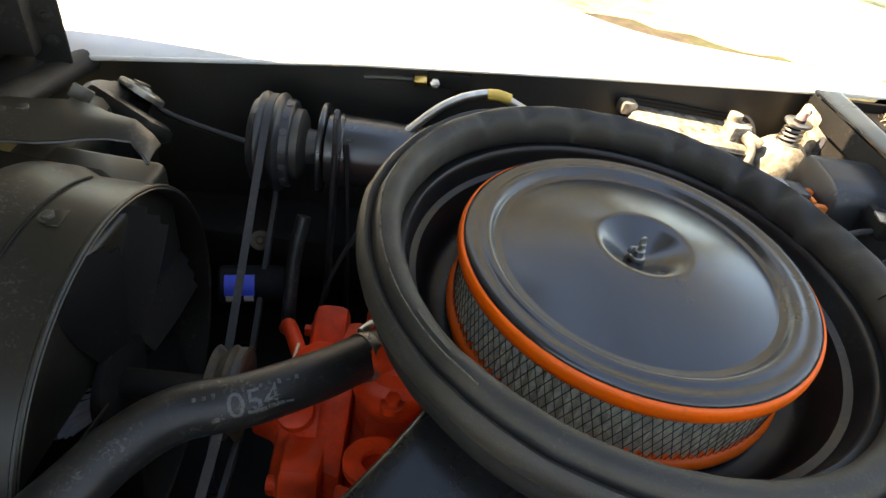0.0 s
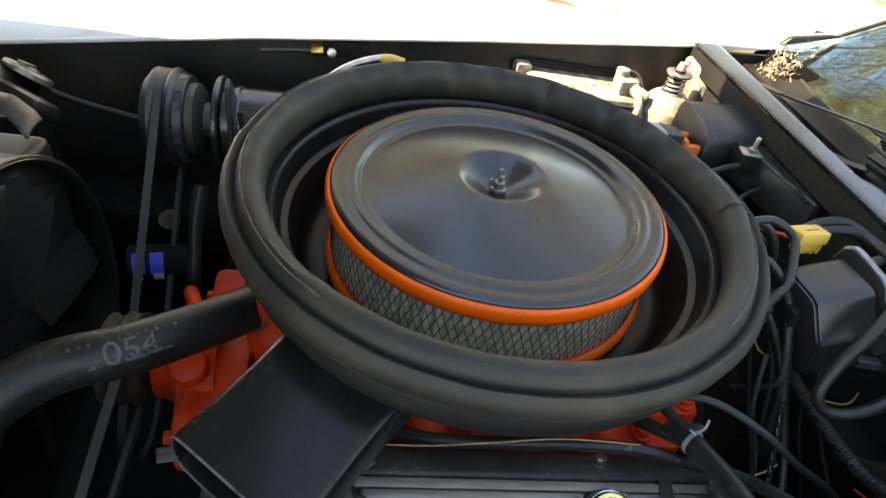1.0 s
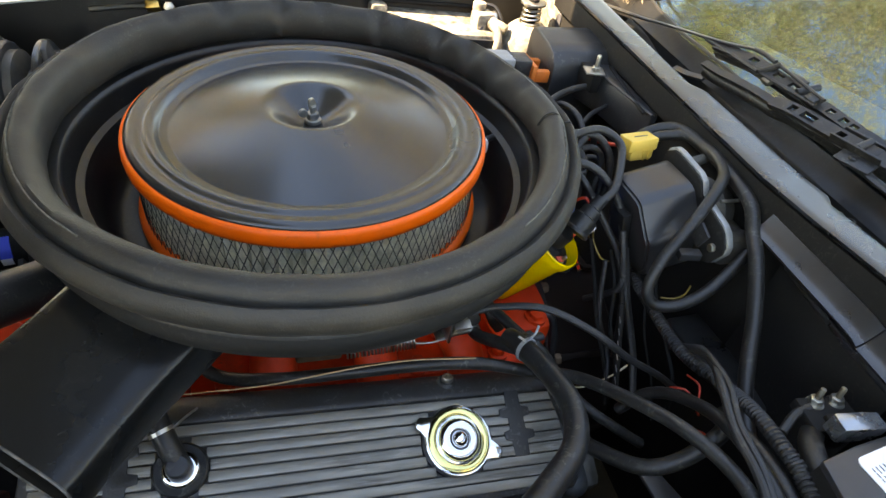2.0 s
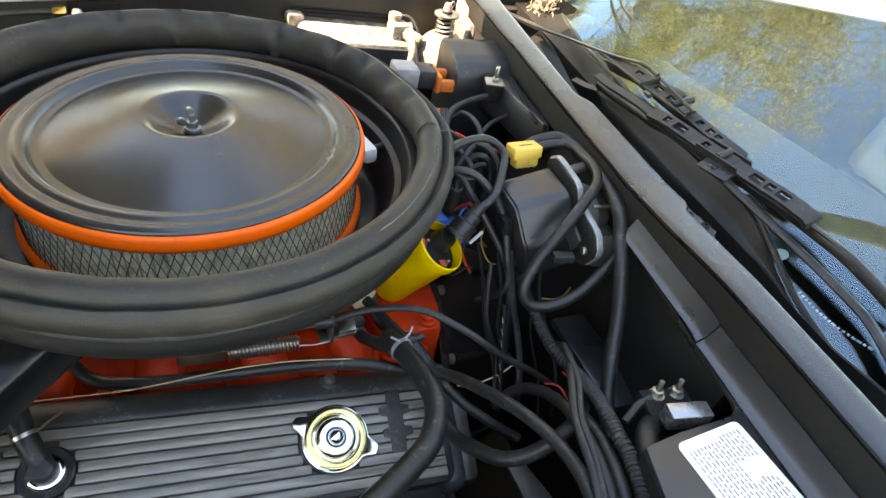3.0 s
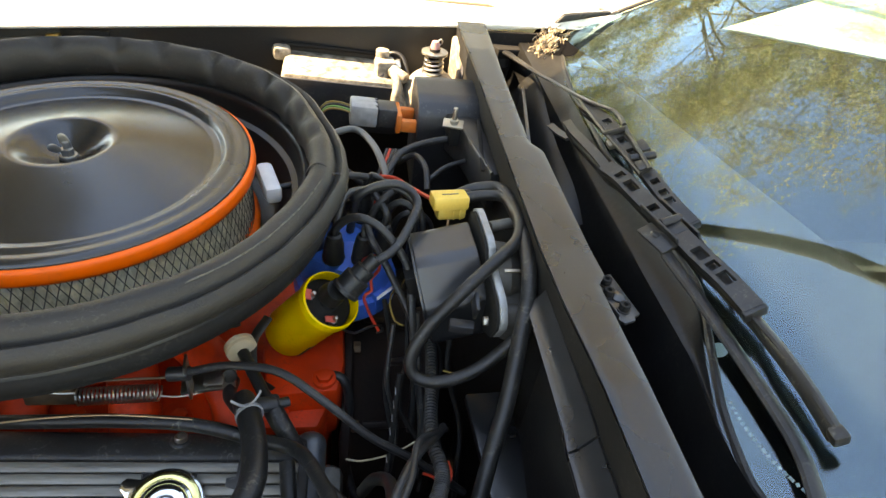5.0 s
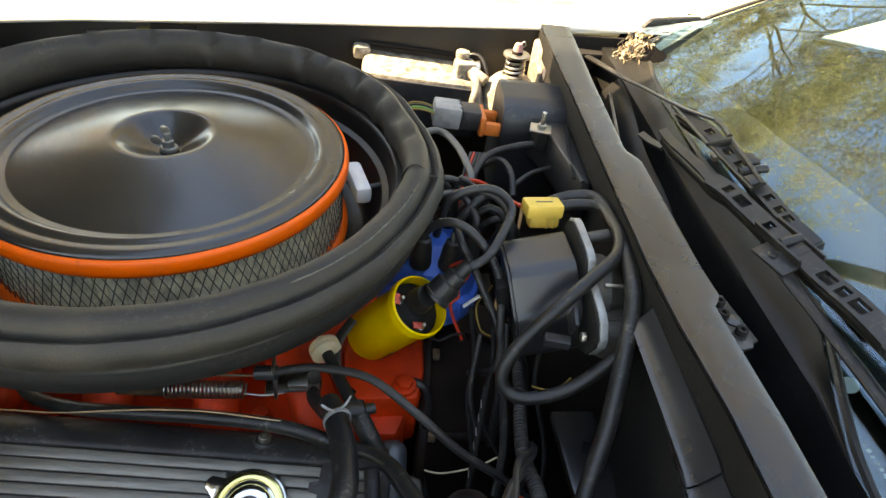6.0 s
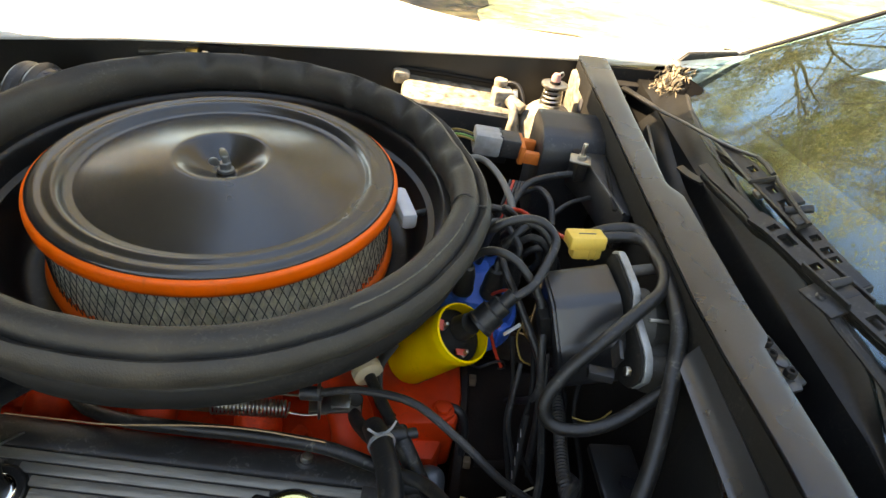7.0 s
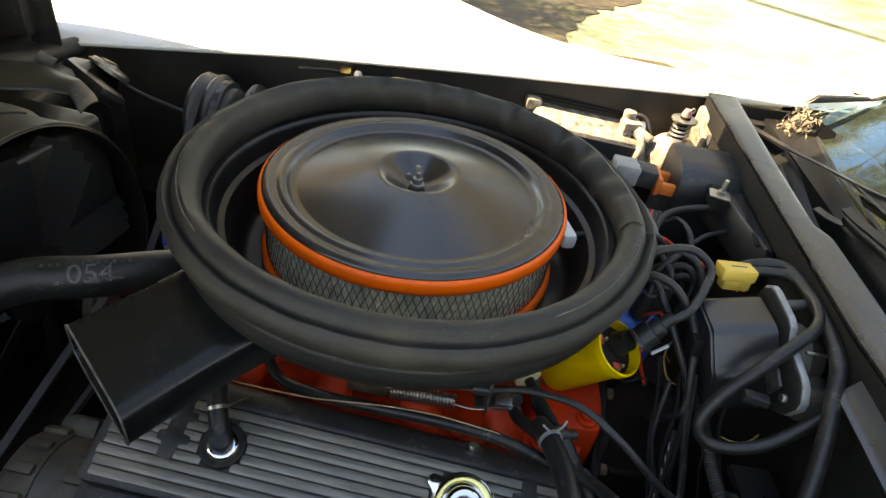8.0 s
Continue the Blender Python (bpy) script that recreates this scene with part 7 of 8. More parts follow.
def paper_label():
    m = pose(0.428, -0.473, -0.0572, 0, 0, 8.4)
    root = thing("paper_label", "white printed paper label stuck on the black panel", "label", m)
    w, h, r = 0.071, 0.130, 0.006
    out = []
    for cx, cy, a0 in ((w / 2 - r, h / 2 - r, 0), (-w / 2 + r, h / 2 - r, 90), (-w / 2 + r, -h / 2 + r, 180), (w / 2 - r, -h / 2 + r, 270)):
        for k in range(7):
            a = radians(a0 + 15 * k)
            out.append((cx + r * math.cos(a), cy + r * math.sin(a)))
    part("paper", prism(out, -0.0009, 0.0003), LABEL, root)
    rnd = random.Random(4)
    bm = bmesh.new()
    for col in range(15):
        x = -w / 2 + 0.006 + col * 0.0041
        y = h / 2 - (0.010 if col < 9 else 0.007)
        end = -h / 2 + 0.008
        while y > end:
            length = rnd.uniform(0.0022, 0.0062)
            if not (col > 8 and 0.018 < y < 0.034) and not (3 < col < 9 and -0.052 < y < -0.028):
                box(0.0012, length, 0.0002, pose(x, y - length / 2, 0.0005), 0, bm)
            y -= length + rnd.uniform(0.0010, 0.0022)
    tagged(part("print", bm, LABELINK, root, "small unreadable lines of dark print"), kind="stuff")


paper_label()


def relay():
    root = thing("circuit_breaker", "small silver circuit breaker with two threaded studs", "circuit breaker", pose(0.4205, -0.384, -0.0705, 0, 0, -6))
    part("can", box(0.042, 0.017, 0.020, None, 0.0022), BREAKER, root, "dull silver metal can")
    part("base", box(0.050, 0.034, 0.012, pose(0.001, 0.022, -0.020), 0.002), UNDER, root)
    part("foot", box(0.020, 0.018, 0.030, pose(0.0, 0.010, -0.024), 0.002), UNDER, root)
    for x in (-0.008, 0.013):
        q = pose(x, 0.031, -0.026, -8, 0, 0)
        part("stud", cyl(0.0026, 0.030, q, 10), STUD, root, "dull threaded stud")
        part("nut", hexnut(0.0060, 0.006, q @ pose(0, 0, 0.012)), STEEL, root)
        part("washer", cyl(0.0078, 0.0015, q @ pose(0, 0, 0.0105), 18, 0), STEEL, root)
    part("lead", tube([(-0.014, 0.030, -0.016), (-0.028, 0.026, -0.020), (-0.044, 0.014, -0.028)], 0.0042, 10), RUBBER, root)


BREAKER = material("dull_silver_can", (0.38, 0.39, 0.40), 0.24, 0.9, var=0.2, scale=60, bump=0.2, dirt=(0.12, 0.11, 0.09), dirt_amount=0.6, dirt_scale=45)
STUD = material("dull_threaded_steel", (0.13, 0.115, 0.09), 0.5, 0.6, var=0.3, scale=90, bump=0.4)
relay()


CLIPGREY = material("worn_grey_clip", (0.06, 0.06, 0.058), 0.4, var=0.2, scale=40, bump=0.2, dirt=(0.14, 0.13, 0.11), dirt_amount=0.5, dirt_scale=30)


def hose_clip():
    root = thing("hose_clip", "black bent metal clip that gathers the hoses", "hose clip", pose(0.330, -0.460, -0.082, 0, 14, -24))
    part("strap", box(0.060, 0.026, 0.003, None, 0.001), CLIPGREY, root)
    part("leg", box(0.003, 0.026, 0.03, pose(0.0302, 0, -0.0132), 0.001), CLIPGREY, root)
    part("tab", box(0.010, 0.014, 0.003, pose(-0.033, 0.0, -0.002), 0.001), BODYBLACK, root)


hose_clip()
CANGREY = material("dusty_black_canister", (0.045, 0.041, 0.036), 0.42, var=0.2, scale=20, bump=0.2, dirt=(0.13, 0.115, 0.09), dirt_amount=0.4, dirt_scale=12, speck=0.3)
single("black_canister", revolve([(0.092, -0.40), (0.092, -0.208), (0.088, -0.194), (0.078, -0.186), (0.066, -0.182), (0.03, -0.178), (0, -0.177)], 48), CANGREY, "black round canister below the valve cover", "canister", pose(0.222, -0.462, 0))
single("canister_bracket", box(0.06, 0.012, 0.02, pose(0.135, -0.395, -0.215, 0, 0, 12), 0.003), DARKALU, "grey metal bracket beside the canister", "bracket")
single("flat_bracket", prism([(0.296, -0.325), (0.318, -0.335), (0.345, -0.41), (0.33, -0.415), (0.305, -0.40)], -0.215, -0.209, bevel=0.002), PLASTIC, "black flat bracket below the hoses", "bracket")
GRIME = material("oily_brown_grime", (0.011, 0.006, 0.004), 0.6, spec=0.25, var=0.45, scale=22, bump=0.6, fine=150, dirt=(0.04, 0.016, 0.010), dirt_amount=0.35, dirt_scale=14)


def bell_housing():
    root = thing("bell_housing", "dirty dark bell housing behind the engine", "bell housing", axis((0.285, 0, -0.42), (1, 0, -0.44)))
    part("shell", revolve([(0.188, 0.012), (0.180, 0.026), (0.16, 0.12), (0.10, 0.16)], 40), GRIME, root)
    part("rim", revolve([(0.17, 0.0), (0.196, 0.0), (0.198, 0.003), (0.198, 0.010), (0.194, 0.013), (0.186, 0.013)], 56), GRIME, root, "flat bolted rim")
    for k in range(12):
        a = radians(15 + 30 * k)
        part("bolt", hexnut(0.008, 0.009, pose(0.190 * math.cos(a), 0.190 * math.sin(a), 0.012)), RUST, root, "rusty flange bolt")
    for k in range(8):
        a = radians(45 * k)
        part("rib", box(0.006, 0.010, 0.095, Matrix.Rotation(a, 4, 'Z') @ pose(0.176, 0, 0.072, 0, -12, 0), 0.002), GRIME, root)


bell_housing()
single("splash_panel", box(0.050, 0.150, 0.012, pose(0.459, -0.222, -0.206, -3, 0, 3), 0.004), APRON, "satin black splash panel low on the firewall", "panel")
hose("pale_wire", [(0.296, -0.187, -0.272), (0.308, -0.191, -0.270), (0.320, -0.191, -0.269), (0.344, -0.186, -0.268), (0.358, -0.187, -0.256), (0.375, -0.181, -0.250)], 0.0011, CREAM, "thin pale wire behind the engine", "wire", segs=8)
single("head_end", box(0.030, 0.11, 0.055, pose(0.276, -0.252, -0.285, 20, 4, 0), 0.012), DARKALU, "bare grey cylinder head end", "cylinder head")


# ---- wiring behind the engine ----
def hanging_wires():
    rnd = random.Random(21)
    for k in range(4):
        x, y = 0.335 + 0.026 * k, -0.07 - 0.012 * (k % 4)
        pts = [(x, y, -0.13 - 0.01 * (k % 3))]
        for j in range(1, 5):
            pts.append((x + rnd.gauss(0.004 * j, 0.006), y - 0.034 * j + rnd.gauss(0, 0.005), -0.13 - 0.043 * j + rnd.gauss(0, 0.006)))
        hose("hanging_wire", pts, rnd.choice((0.0018, 0.0022, 0.0028)), UNDER, "thin dark wire hanging behind the engine", "wire", segs=8)


hanging_wires()
root = thing("marked_wire", "dark wire with worn white marks behind the engine", "wire")
path = [Vector((0.352, -0.150, -0.165)), Vector((0.346, -0.185, -0.21)), Vector((0.340, -0.22, -0.255))]
part("wire", tube(path, 0.0034, 10), UNDER, root)
for k in range(6):
    t = 0.18 + 0.13 * k
    p = path[0].lerp(path[1], t * 2) if t < 0.5 else path[1].lerp(path[2], t * 2 - 1)
    part("mark", box(0.0008, 0.0085, 0.0008, Matrix.Translation(p + Vector((-0.0028, -0.0012, 0.0032))) @ pose(0, 0, 0, 52, 0, 8), 0), GREYPL, root, "worn pale mark")


# ---- wipers ----
def strap(pts, width, thick, gaps=(), rail=0.0035):
    """A flat steel strap along pts with rectangular openings at the given lengths (start, end)."""
    P = spline(pts, 0.005)
    bm = bmesh.new()
    s, rows = 0.0, []
    for i, p in enumerate(P):
        d = (P[min(i + 1, len(P) - 1)] - P[max(i - 1, 0)]).normalized()
        side = d.cross(Vector((-0.45, 0, 0.89))).normalized()
        rows.append([bm.verts.new(p + side * k) for k in (-width / 2, rail - width / 2, width / 2 - rail, width / 2)])
        if i:
            L = (p - P[i - 1]).length
            mid = s + L / 2
            for k in range(3):
                if k != 1 or not any(a <= mid <= b for a, b in gaps):
                    bm.faces.new((rows[i - 1][k], rows[i][k], rows[i][k + 1], rows[i - 1][k + 1]))
            s += L
    bmesh.ops.recalc_face_normals(bm, faces=bm.faces[:])
    bmesh.ops.solidify(bm, geom=bm.faces[:], thickness=thick)
    return bm


UP = Vector((-0.45, 0, 0.89))


def slab(c, d, sx, sy, sz, bevel=0.001):
    """A block with its length sx along d and its top facing out from the glass."""
    d = Vector(d).normalized()
    side = UP.cross(d).normalized()
    up = d.cross(side)
    return box(sx, sy, sz, Matrix(((d.x, side.x, up.x, c[0]), (d.y, side.y, up.y, c[1]), (d.z, side.z, up.z, c[2]), (0, 0, 0, 1))), bevel)


def wiper_near():
    root = thing("wiper", "black wiper with a pierced strap blade and long arm", "wiper", group="wipers")
    pts = [(0.5990, 0.0230, 0.0045), (0.6060, -0.0060, 0.0085), (0.6110, -0.0410, 0.0105), (0.6175, -0.0870, 0.0130), (0.6240, -0.1270, 0.0155), (0.6300, -0.1610, 0.0168), (0.6375, -0.1970, 0.0185), (0.6430, -0.2335, 0.0185)]
    part("bridge", strap(pts, 0.0195, 0.0055, ((0.027, 0.037), (0.042, 0.052), (0.057, 0.067), (0.094, 0.108), (0.130, 0.140), (0.178, 0.190), (0.197, 0.209), (0.216, 0.228)), 0.0042), WIPERBLACK, root, "pierced black strap")
    part("under_rail", strap([Vector(p) - UP * 0.008 for p in pts], 0.0150, 0.003), RUBBER, root)
    tail = [(0.5965, 0.172, -0.012), (0.5945, 0.135, -0.008), (0.5950, 0.095, -0.002), (0.5975, 0.050, 0.003), (0.5990, 0.020, 0.0045)]
    part("spine", strap(tail, 0.0115, 0.0045), WIPERBLACK, root)
    rail = [Vector(p) - UP * 0.013 for p in tail + pts[1:]]
    part("rubber_blade", tube(rail + [Vector(p) for p in ((0.6475, -0.285, 0.011), (0.6505, -0.325, 0.007), (0.6515, -0.349, 0.003))], 0.0050, 10, 0.008, flat=1.5), RUBBER, root)
    part("blade_rail", tube([(0.6430, -0.230, 0.0145), (0.6480, -0.270, 0.0150), (0.6510, -0.310, 0.0130), (0.6515, -0.345, 0.0095)], 0.0045, 8, 0.008, flat=0.6), WIPERBLACK, root, "steel blade rail")
    part("strap_end", slab((0.6432, -0.2345, 0.0180), (0.006, -0.04, 0), 0.006, 0.0215, 0.011), WIPERBLACK, root)
    part("blade_end", slab((0.6515, -0.349, 0.006), (0, -1, 0), 0.012, 0.013, 0.013, 0.003), RUBBER, root)
    d = Vector((0.014, -0.083, 0.005))
    for side, c in ((-1, (0.6085, -0.1060, 0.0165)), (1, (0.6315, -0.1020, 0.0220))):
        part("joint_rail", slab(c, d, 0.066, 0.0026, 0.011, 0.0006), WIPERBLACK, root)
    part("joint_roller", tube([(0.6095, -0.1075, 0.0180), (0.6310, -0.1035, 0.0235)], 0.0052, 14, 0.004, smooth_path=False), WIPERBLACK, root)
    part("joint_pad", slab((0.6222, -0.1180, 0.0185), d, 0.015, 0.019, 0.006, 0.0015), WIPERBLACK, root)
    plate = part("arm_plate", slab((0.6040, -0.1190, 0.0080), (0.0085, -0.036, 0.003), 0.044, 0.0185, 0.0045, 0.0018), WIPERBLACK, root, "flat black arm plate")
    part("rivet", revolve([(0, 0.0022), (0.004, 0.0018), (0.0052, 0)], 14, m=Matrix.Translation((0.6030, -0.1150, 0.0105))), WIPERBLACK, plate)
    arm = [(0.6075, -0.130, 0.004), (0.6105, -0.155, 0.0015), (0.6160, -0.190, -0.001), (0.6245, -0.2658, -0.006), (0.6285, -0.3164, -0.009), (0.6295, -0.3493, -0.012), (0.6255, -0.3808, -0.018), (0.615, -0.433, -0.031), (0.600, -0.52, -0.045), (0.590, -0.62, -0.055)]
    part("arm", tube(arm, 0.0080, 10, 0.01, flat=0.5), WIPERBLACK, root)
    part("pivot_cap", revolve([(0, 0.012), (0.008, 0.011), (0.012, 0.004), (0.012, -0.02)], 20, m=pose(0.590, -0.622, -0.058)), PLASTIC, root)


def wiper_far():
    root = thing("wiper", "black wiper with a thin arm and caged blade joint", "wiper", group="wipers")
    arm = [(0.5925, 0.562, -0.0580), (0.5975, 0.470, -0.0400), (0.6035, 0.380, -0.0235), (0.6090, 0.315, -0.0090), (0.6190, 0.217, 0.0105), (0.6290, 0.172, 0.0195), (0.6400, 0.1355, 0.0285)]
    part("arm", tube(arm, 0.0100, 10, 0.01, flat=0.45, radius_at=lambda q: max(0.0052, 0.0105 * (1 - q / 0.50))), WIPERBLACK, root)
    part("arm_hook", slab((0.5920, 0.572, -0.0590), (0.02, 0.06, -0.01), 0.026, 0.019, 0.010, 0.003), DUSTY, root, "dusty arm head")
    part("arm_tip", tube([(0.6395, 0.1365, 0.0285), (0.6405, 0.1150, 0.0305), (0.6375, 0.0880, 0.0310)], 0.0032, 8, 0.006, smooth_path=False), WIPERBLACK, root)
    for o in (0.0, 0.0075):
        part("arm_rib", tube([(0.6190 + o, 0.217, 0.0085), (0.6185 + o, 0.155, 0.0125), (0.6185 + o, 0.092, 0.0155)], 0.0034, 8, 0.008), WIPERBLACK, root)
    pts = [(0.6220, 0.190, 0.007), (0.6265, 0.140, 0.0145), (0.6285, 0.115, 0.0175), (0.6300, 0.060, 0.0190), (0.6320, 0.010, 0.0195), (0.6340, -0.0390, 0.0195), (0.6362, -0.0760, 0.0195), (0.6440, -0.1085, 0.0178)]
    part("bridge", strap(pts, 0.0165, 0.005, ((0.072, 0.083), (0.120, 0.134), (0.150, 0.164), (0.222, 0.233), (0.239, 0.250), (0.256, 0.267)), 0.0036), WIPERBLACK, root, "pierced black strap")
    part("under_rail", strap([Vector(p) - UP * 0.008 for p in pts], 0.0125, 0.003), RUBBER, root)
    part("strap_end", slab((0.6440, -0.1085, 0.0170), (0.008, -0.032, 0), 0.006, 0.0185, 0.010), WIPERBLACK, root)
    part("rubber_blade", tube([Vector(p) - UP * 0.012 for p in pts] + [Vector((0.6500, -0.150, 0.002)), Vector((0.6540, -0.200, -0.002))], 0.0045, 8, 0.01, flat=1.3), RUBBER, root)
    cage = [Vector(p) for p in ((0.6185, 0.0885, 0.0160), (0.6340, 0.0745, 0.0325), (0.6290, -0.0195, 0.0310), (0.6215, -0.0170, 0.0225), (0.6185, 0.0885, 0.0160))]
    part("joint_cage", tube(cage, 0.0026, 8, smooth_path=False), WIPERBLACK, root, "bent wire cage")
    part("cage_bar", tube([(0.6175, 0.0890, 0.0165), (0.6350, 0.0740, 0.0335)], 0.0042, 10, 0.004, smooth_path=False), WIPERBLACK, root)
    part("joint_pin", tube([(0.6215, 0.0170, 0.0230), (0.6490, 0.0135, 0.0320)], 0.0048, 12, 0.004, smooth_path=False), WIPERBLACK, root)
    part("joint_pad", slab((0.6475, 0.0450, 0.0250), (0, -1, 0), 0.024, 0.012, 0.006, 0.002), WIPERBLACK, root)
    part("joint_pad", slab((0.6255, -0.0060, 0.0262), (0, -1, 0), 0.018, 0.012, 0.006, 0.002), WIPERBLACK, root)
    part("joint_nut", slab((0.6200, 0.0690, 0.0130), (0, -1, 0), 0.014, 0.012, 0.008, 0.002), STUD, root, "dull steel nut")
    part("pivot_cap", revolve([(0, 0.012), (0.008, 0.011), (0.012, 0.004), (0.012, -0.02)], 20, m=pose(0.592, 0.575, -0.070)), PLASTIC, root)


WIPERBLACK = material("worn_black_wiper_steel", (0.012, 0.012, 0.012), 0.40, spec=0.4, var=0.25, scale=60, bump=0.2, dirt=DUST, dirt_amount=0.07, dirt_scale=20, speck=0.3)
wiper_near()
wiper_far()


def flange_clip():
    root = thing("flange_clip", "black bolted clip plate beside the firewall flange", "clip")
    plate = [(0.533, -0.146), (0.540, -0.142), (0.5565, -0.1395), (0.5600, -0.160), (0.5665, -0.196), (0.5600, -0.1995), (0.5590, -0.204), (0.5470, -0.2085), (0.5420, -0.203), (0.5450, -0.198), (0.5400, -0.178), (0.533, -0.172)]
    part("plate", prism(plate[::-1], -0.027, -0.0235, bevel=0.0008), BODYBLACK, root)
    part("boss", revolve([(0.0085, -0.004), (0.0080, 0.0015), (0.0055, 0.0035), (0, 0.004)], 20, m=pose(0.5525, -0.1735, -0.0235)), BODYBLACK, root)
    for x, y in ((0.5455, -0.1545), (0.5425, -0.1705), (0.5515, -0.1905)):
        b = part("bolt", revolve([(0, 0.003), (0.0022, 0.003), (0.0026, 0.0075), (0.0048, 0.0075), (0.0054, 0.0065), (0.0054, 0.0)], 16, m=pose(x, y, -0.0235)), UNDER, root, "black socket-head bolt")
        part("washer", cyl(0.0068, 0.0012, pose(x, y, -0.0235), 18, 0), PLASTIC, b)


flange_clip()


def leaf_litter():
    rnd = random.Random(8)
    bm = bmesh.new()
    for k in range(420):
        c = Vector((0.660 + rnd.gauss(0, 0.013), 0.535 + rnd.gauss(0, 0.020), 0))
        c.z = glass_plane(c.x, c.y) + 0.006 + abs(rnd.gauss(0, 0.020))
        n = Vector((rnd.gauss(0, 1), rnd.gauss(0, 1), rnd.gauss(0, 1))).normalized()
        u = n.orthogonal().normalized() * rnd.uniform(0.003, 0.009)
        v = n.cross(u).normalized() * rnd.uniform(0.0007, 0.0026)
        q = [bm.verts.new(c + s) for s in (u, v + n * 0.001, -u, -v + n * 0.001)]
        bm.faces.new(q)
    single("leaf_litter", bm, LITTER, "dry brown leaf litter caught beside the windshield", "leaf litter", kind="stuff")


LITTER = material("dry_leaf_litter", (0.27, 0.215, 0.15), 0.8, var=0.4, scale=60, bump=0)
leaf_litter()
single("cowl_grille", prism([(0.555, 0.60), (0.70, 0.61), (0.70, 0.57), (0.575, 0.555)], -0.07, -0.05, bevel=0.003), UNDER, "black cowl vent in the corner", "vent")


def cowl_duct():
    root = thing("cowl_duct", "black stepped sheet duct in the wiper cowl", "duct")
    part("rib", box(0.006, 0.21, 0.040, pose(0.560, 0.255, -0.060, 0, 0, -10), 0.002), BODYBLACK, root, "thin upright rib")
    part("panel", grid(lambda u, v: Vector((0.572 + 0.052 * v + 0.05 * (0.44 - 0.40 * u - 0.2) * 0.4, 0.44 - 0.40 * u, -0.105 + 0.062 * math.sin(v * 1.57) * math.sqrt(1.0 - 0.96 * u) + 0.004 * math.sin(u * 9))), 24, 10, 0.003), TRAY, root, "smooth black cowl panel", 60)
    part("upright_rib", strap([(0.5975, 0.235, -0.050), (0.6005, 0.200, -0.044), (0.6035, 0.165, -0.034)], 0.010, 0.004), BODYBLACK, root)


cowl_duct()


def glass_marks():
    root = thing("glass_marking", "small pale etched marks on the windshield edge", "glass marking")
    rnd = random.Random(31)
    for k in range(17):
        t = k / 16
        x, y = 0.6175 + 0.018 * t * t, -0.288 - 0.080 * t
        p = Vector((x, y, glass_plane(x, y) + 0.0012))
        part("mark", box(0.0026, rnd.uniform(0.002, 0.0050), 0.0004, Matrix.Translation(p) @ pose(0, 0, 0, 0, -27, rnd.uniform(-20, 30)), 0), LABEL, root)
    part("spot", revolve([(0, 0.0009), (0.006, 0.0008), (0.008, 0.0)], 16, m=Matrix.Translation((0.628, -0.238, glass_plane(0.628, -0.238) + 0.001)) @ pose(0, 0, 0, 0, -27, 0)), LABEL, root)


glass_marks()


# ---- trees round the car, out of direct view ----
BARK = material("grey_brown_bark", (0.27, 0.215, 0.15), 0.9, var=0.4, scale=6, bump=0.8, fine=40)


def leaf_material(name, dark, mid, pale):
    """Thin leaves that let some light through, each of a tint between dark, mid and pale."""
    m = bpy.data.materials.new(name)
    m.use_nodes = True
    n, l = m.node_tree.nodes, m.node_tree.links
    p = n["Principled BSDF"]
    p.inputs["Roughness"].default_value = 0.55
    geo = n.new("ShaderNodeNewGeometry")
    ramp = n.new("ShaderNodeValToRGB")
    ramp.color_ramp.elements[0].color, ramp.color_ramp.elements[1].color = (*dark, 1), (*pale, 1)
    ramp.color_ramp.elements.new(0.55).color = (*mid, 1)
    l.new(geo.outputs["Random Per Island"], ramp.inputs["Fac"])
    l.new(ramp.outputs["Color"], p.inputs["Base Color"])
    through_light = n.new("ShaderNodeBsdfTranslucent")
    l.new(ramp.outputs["Color"], through_light.inputs["Color"])
    mix = n.new("ShaderNodeMixShader")
    mix.inputs["Fac"].default_value = 0.45
    l.new(p.outputs[0], mix.inputs[1])
    l.new(through_light.outputs[0], mix.inputs[2])
    l.new(mix.outputs[0], n["Material Output"].inputs["Surface"])
    return m


LEAF = leaf_material("olive_leaves", (0.10, 0.11, 0.035), (0.42, 0.38, 0.13), (0.74, 0.64, 0.38))
LEAF2 = leaf_material("yellowing_leaves", (0.13, 0.12, 0.045), (0.50, 0.40, 0.15), (0.76, 0.58, 0.33))


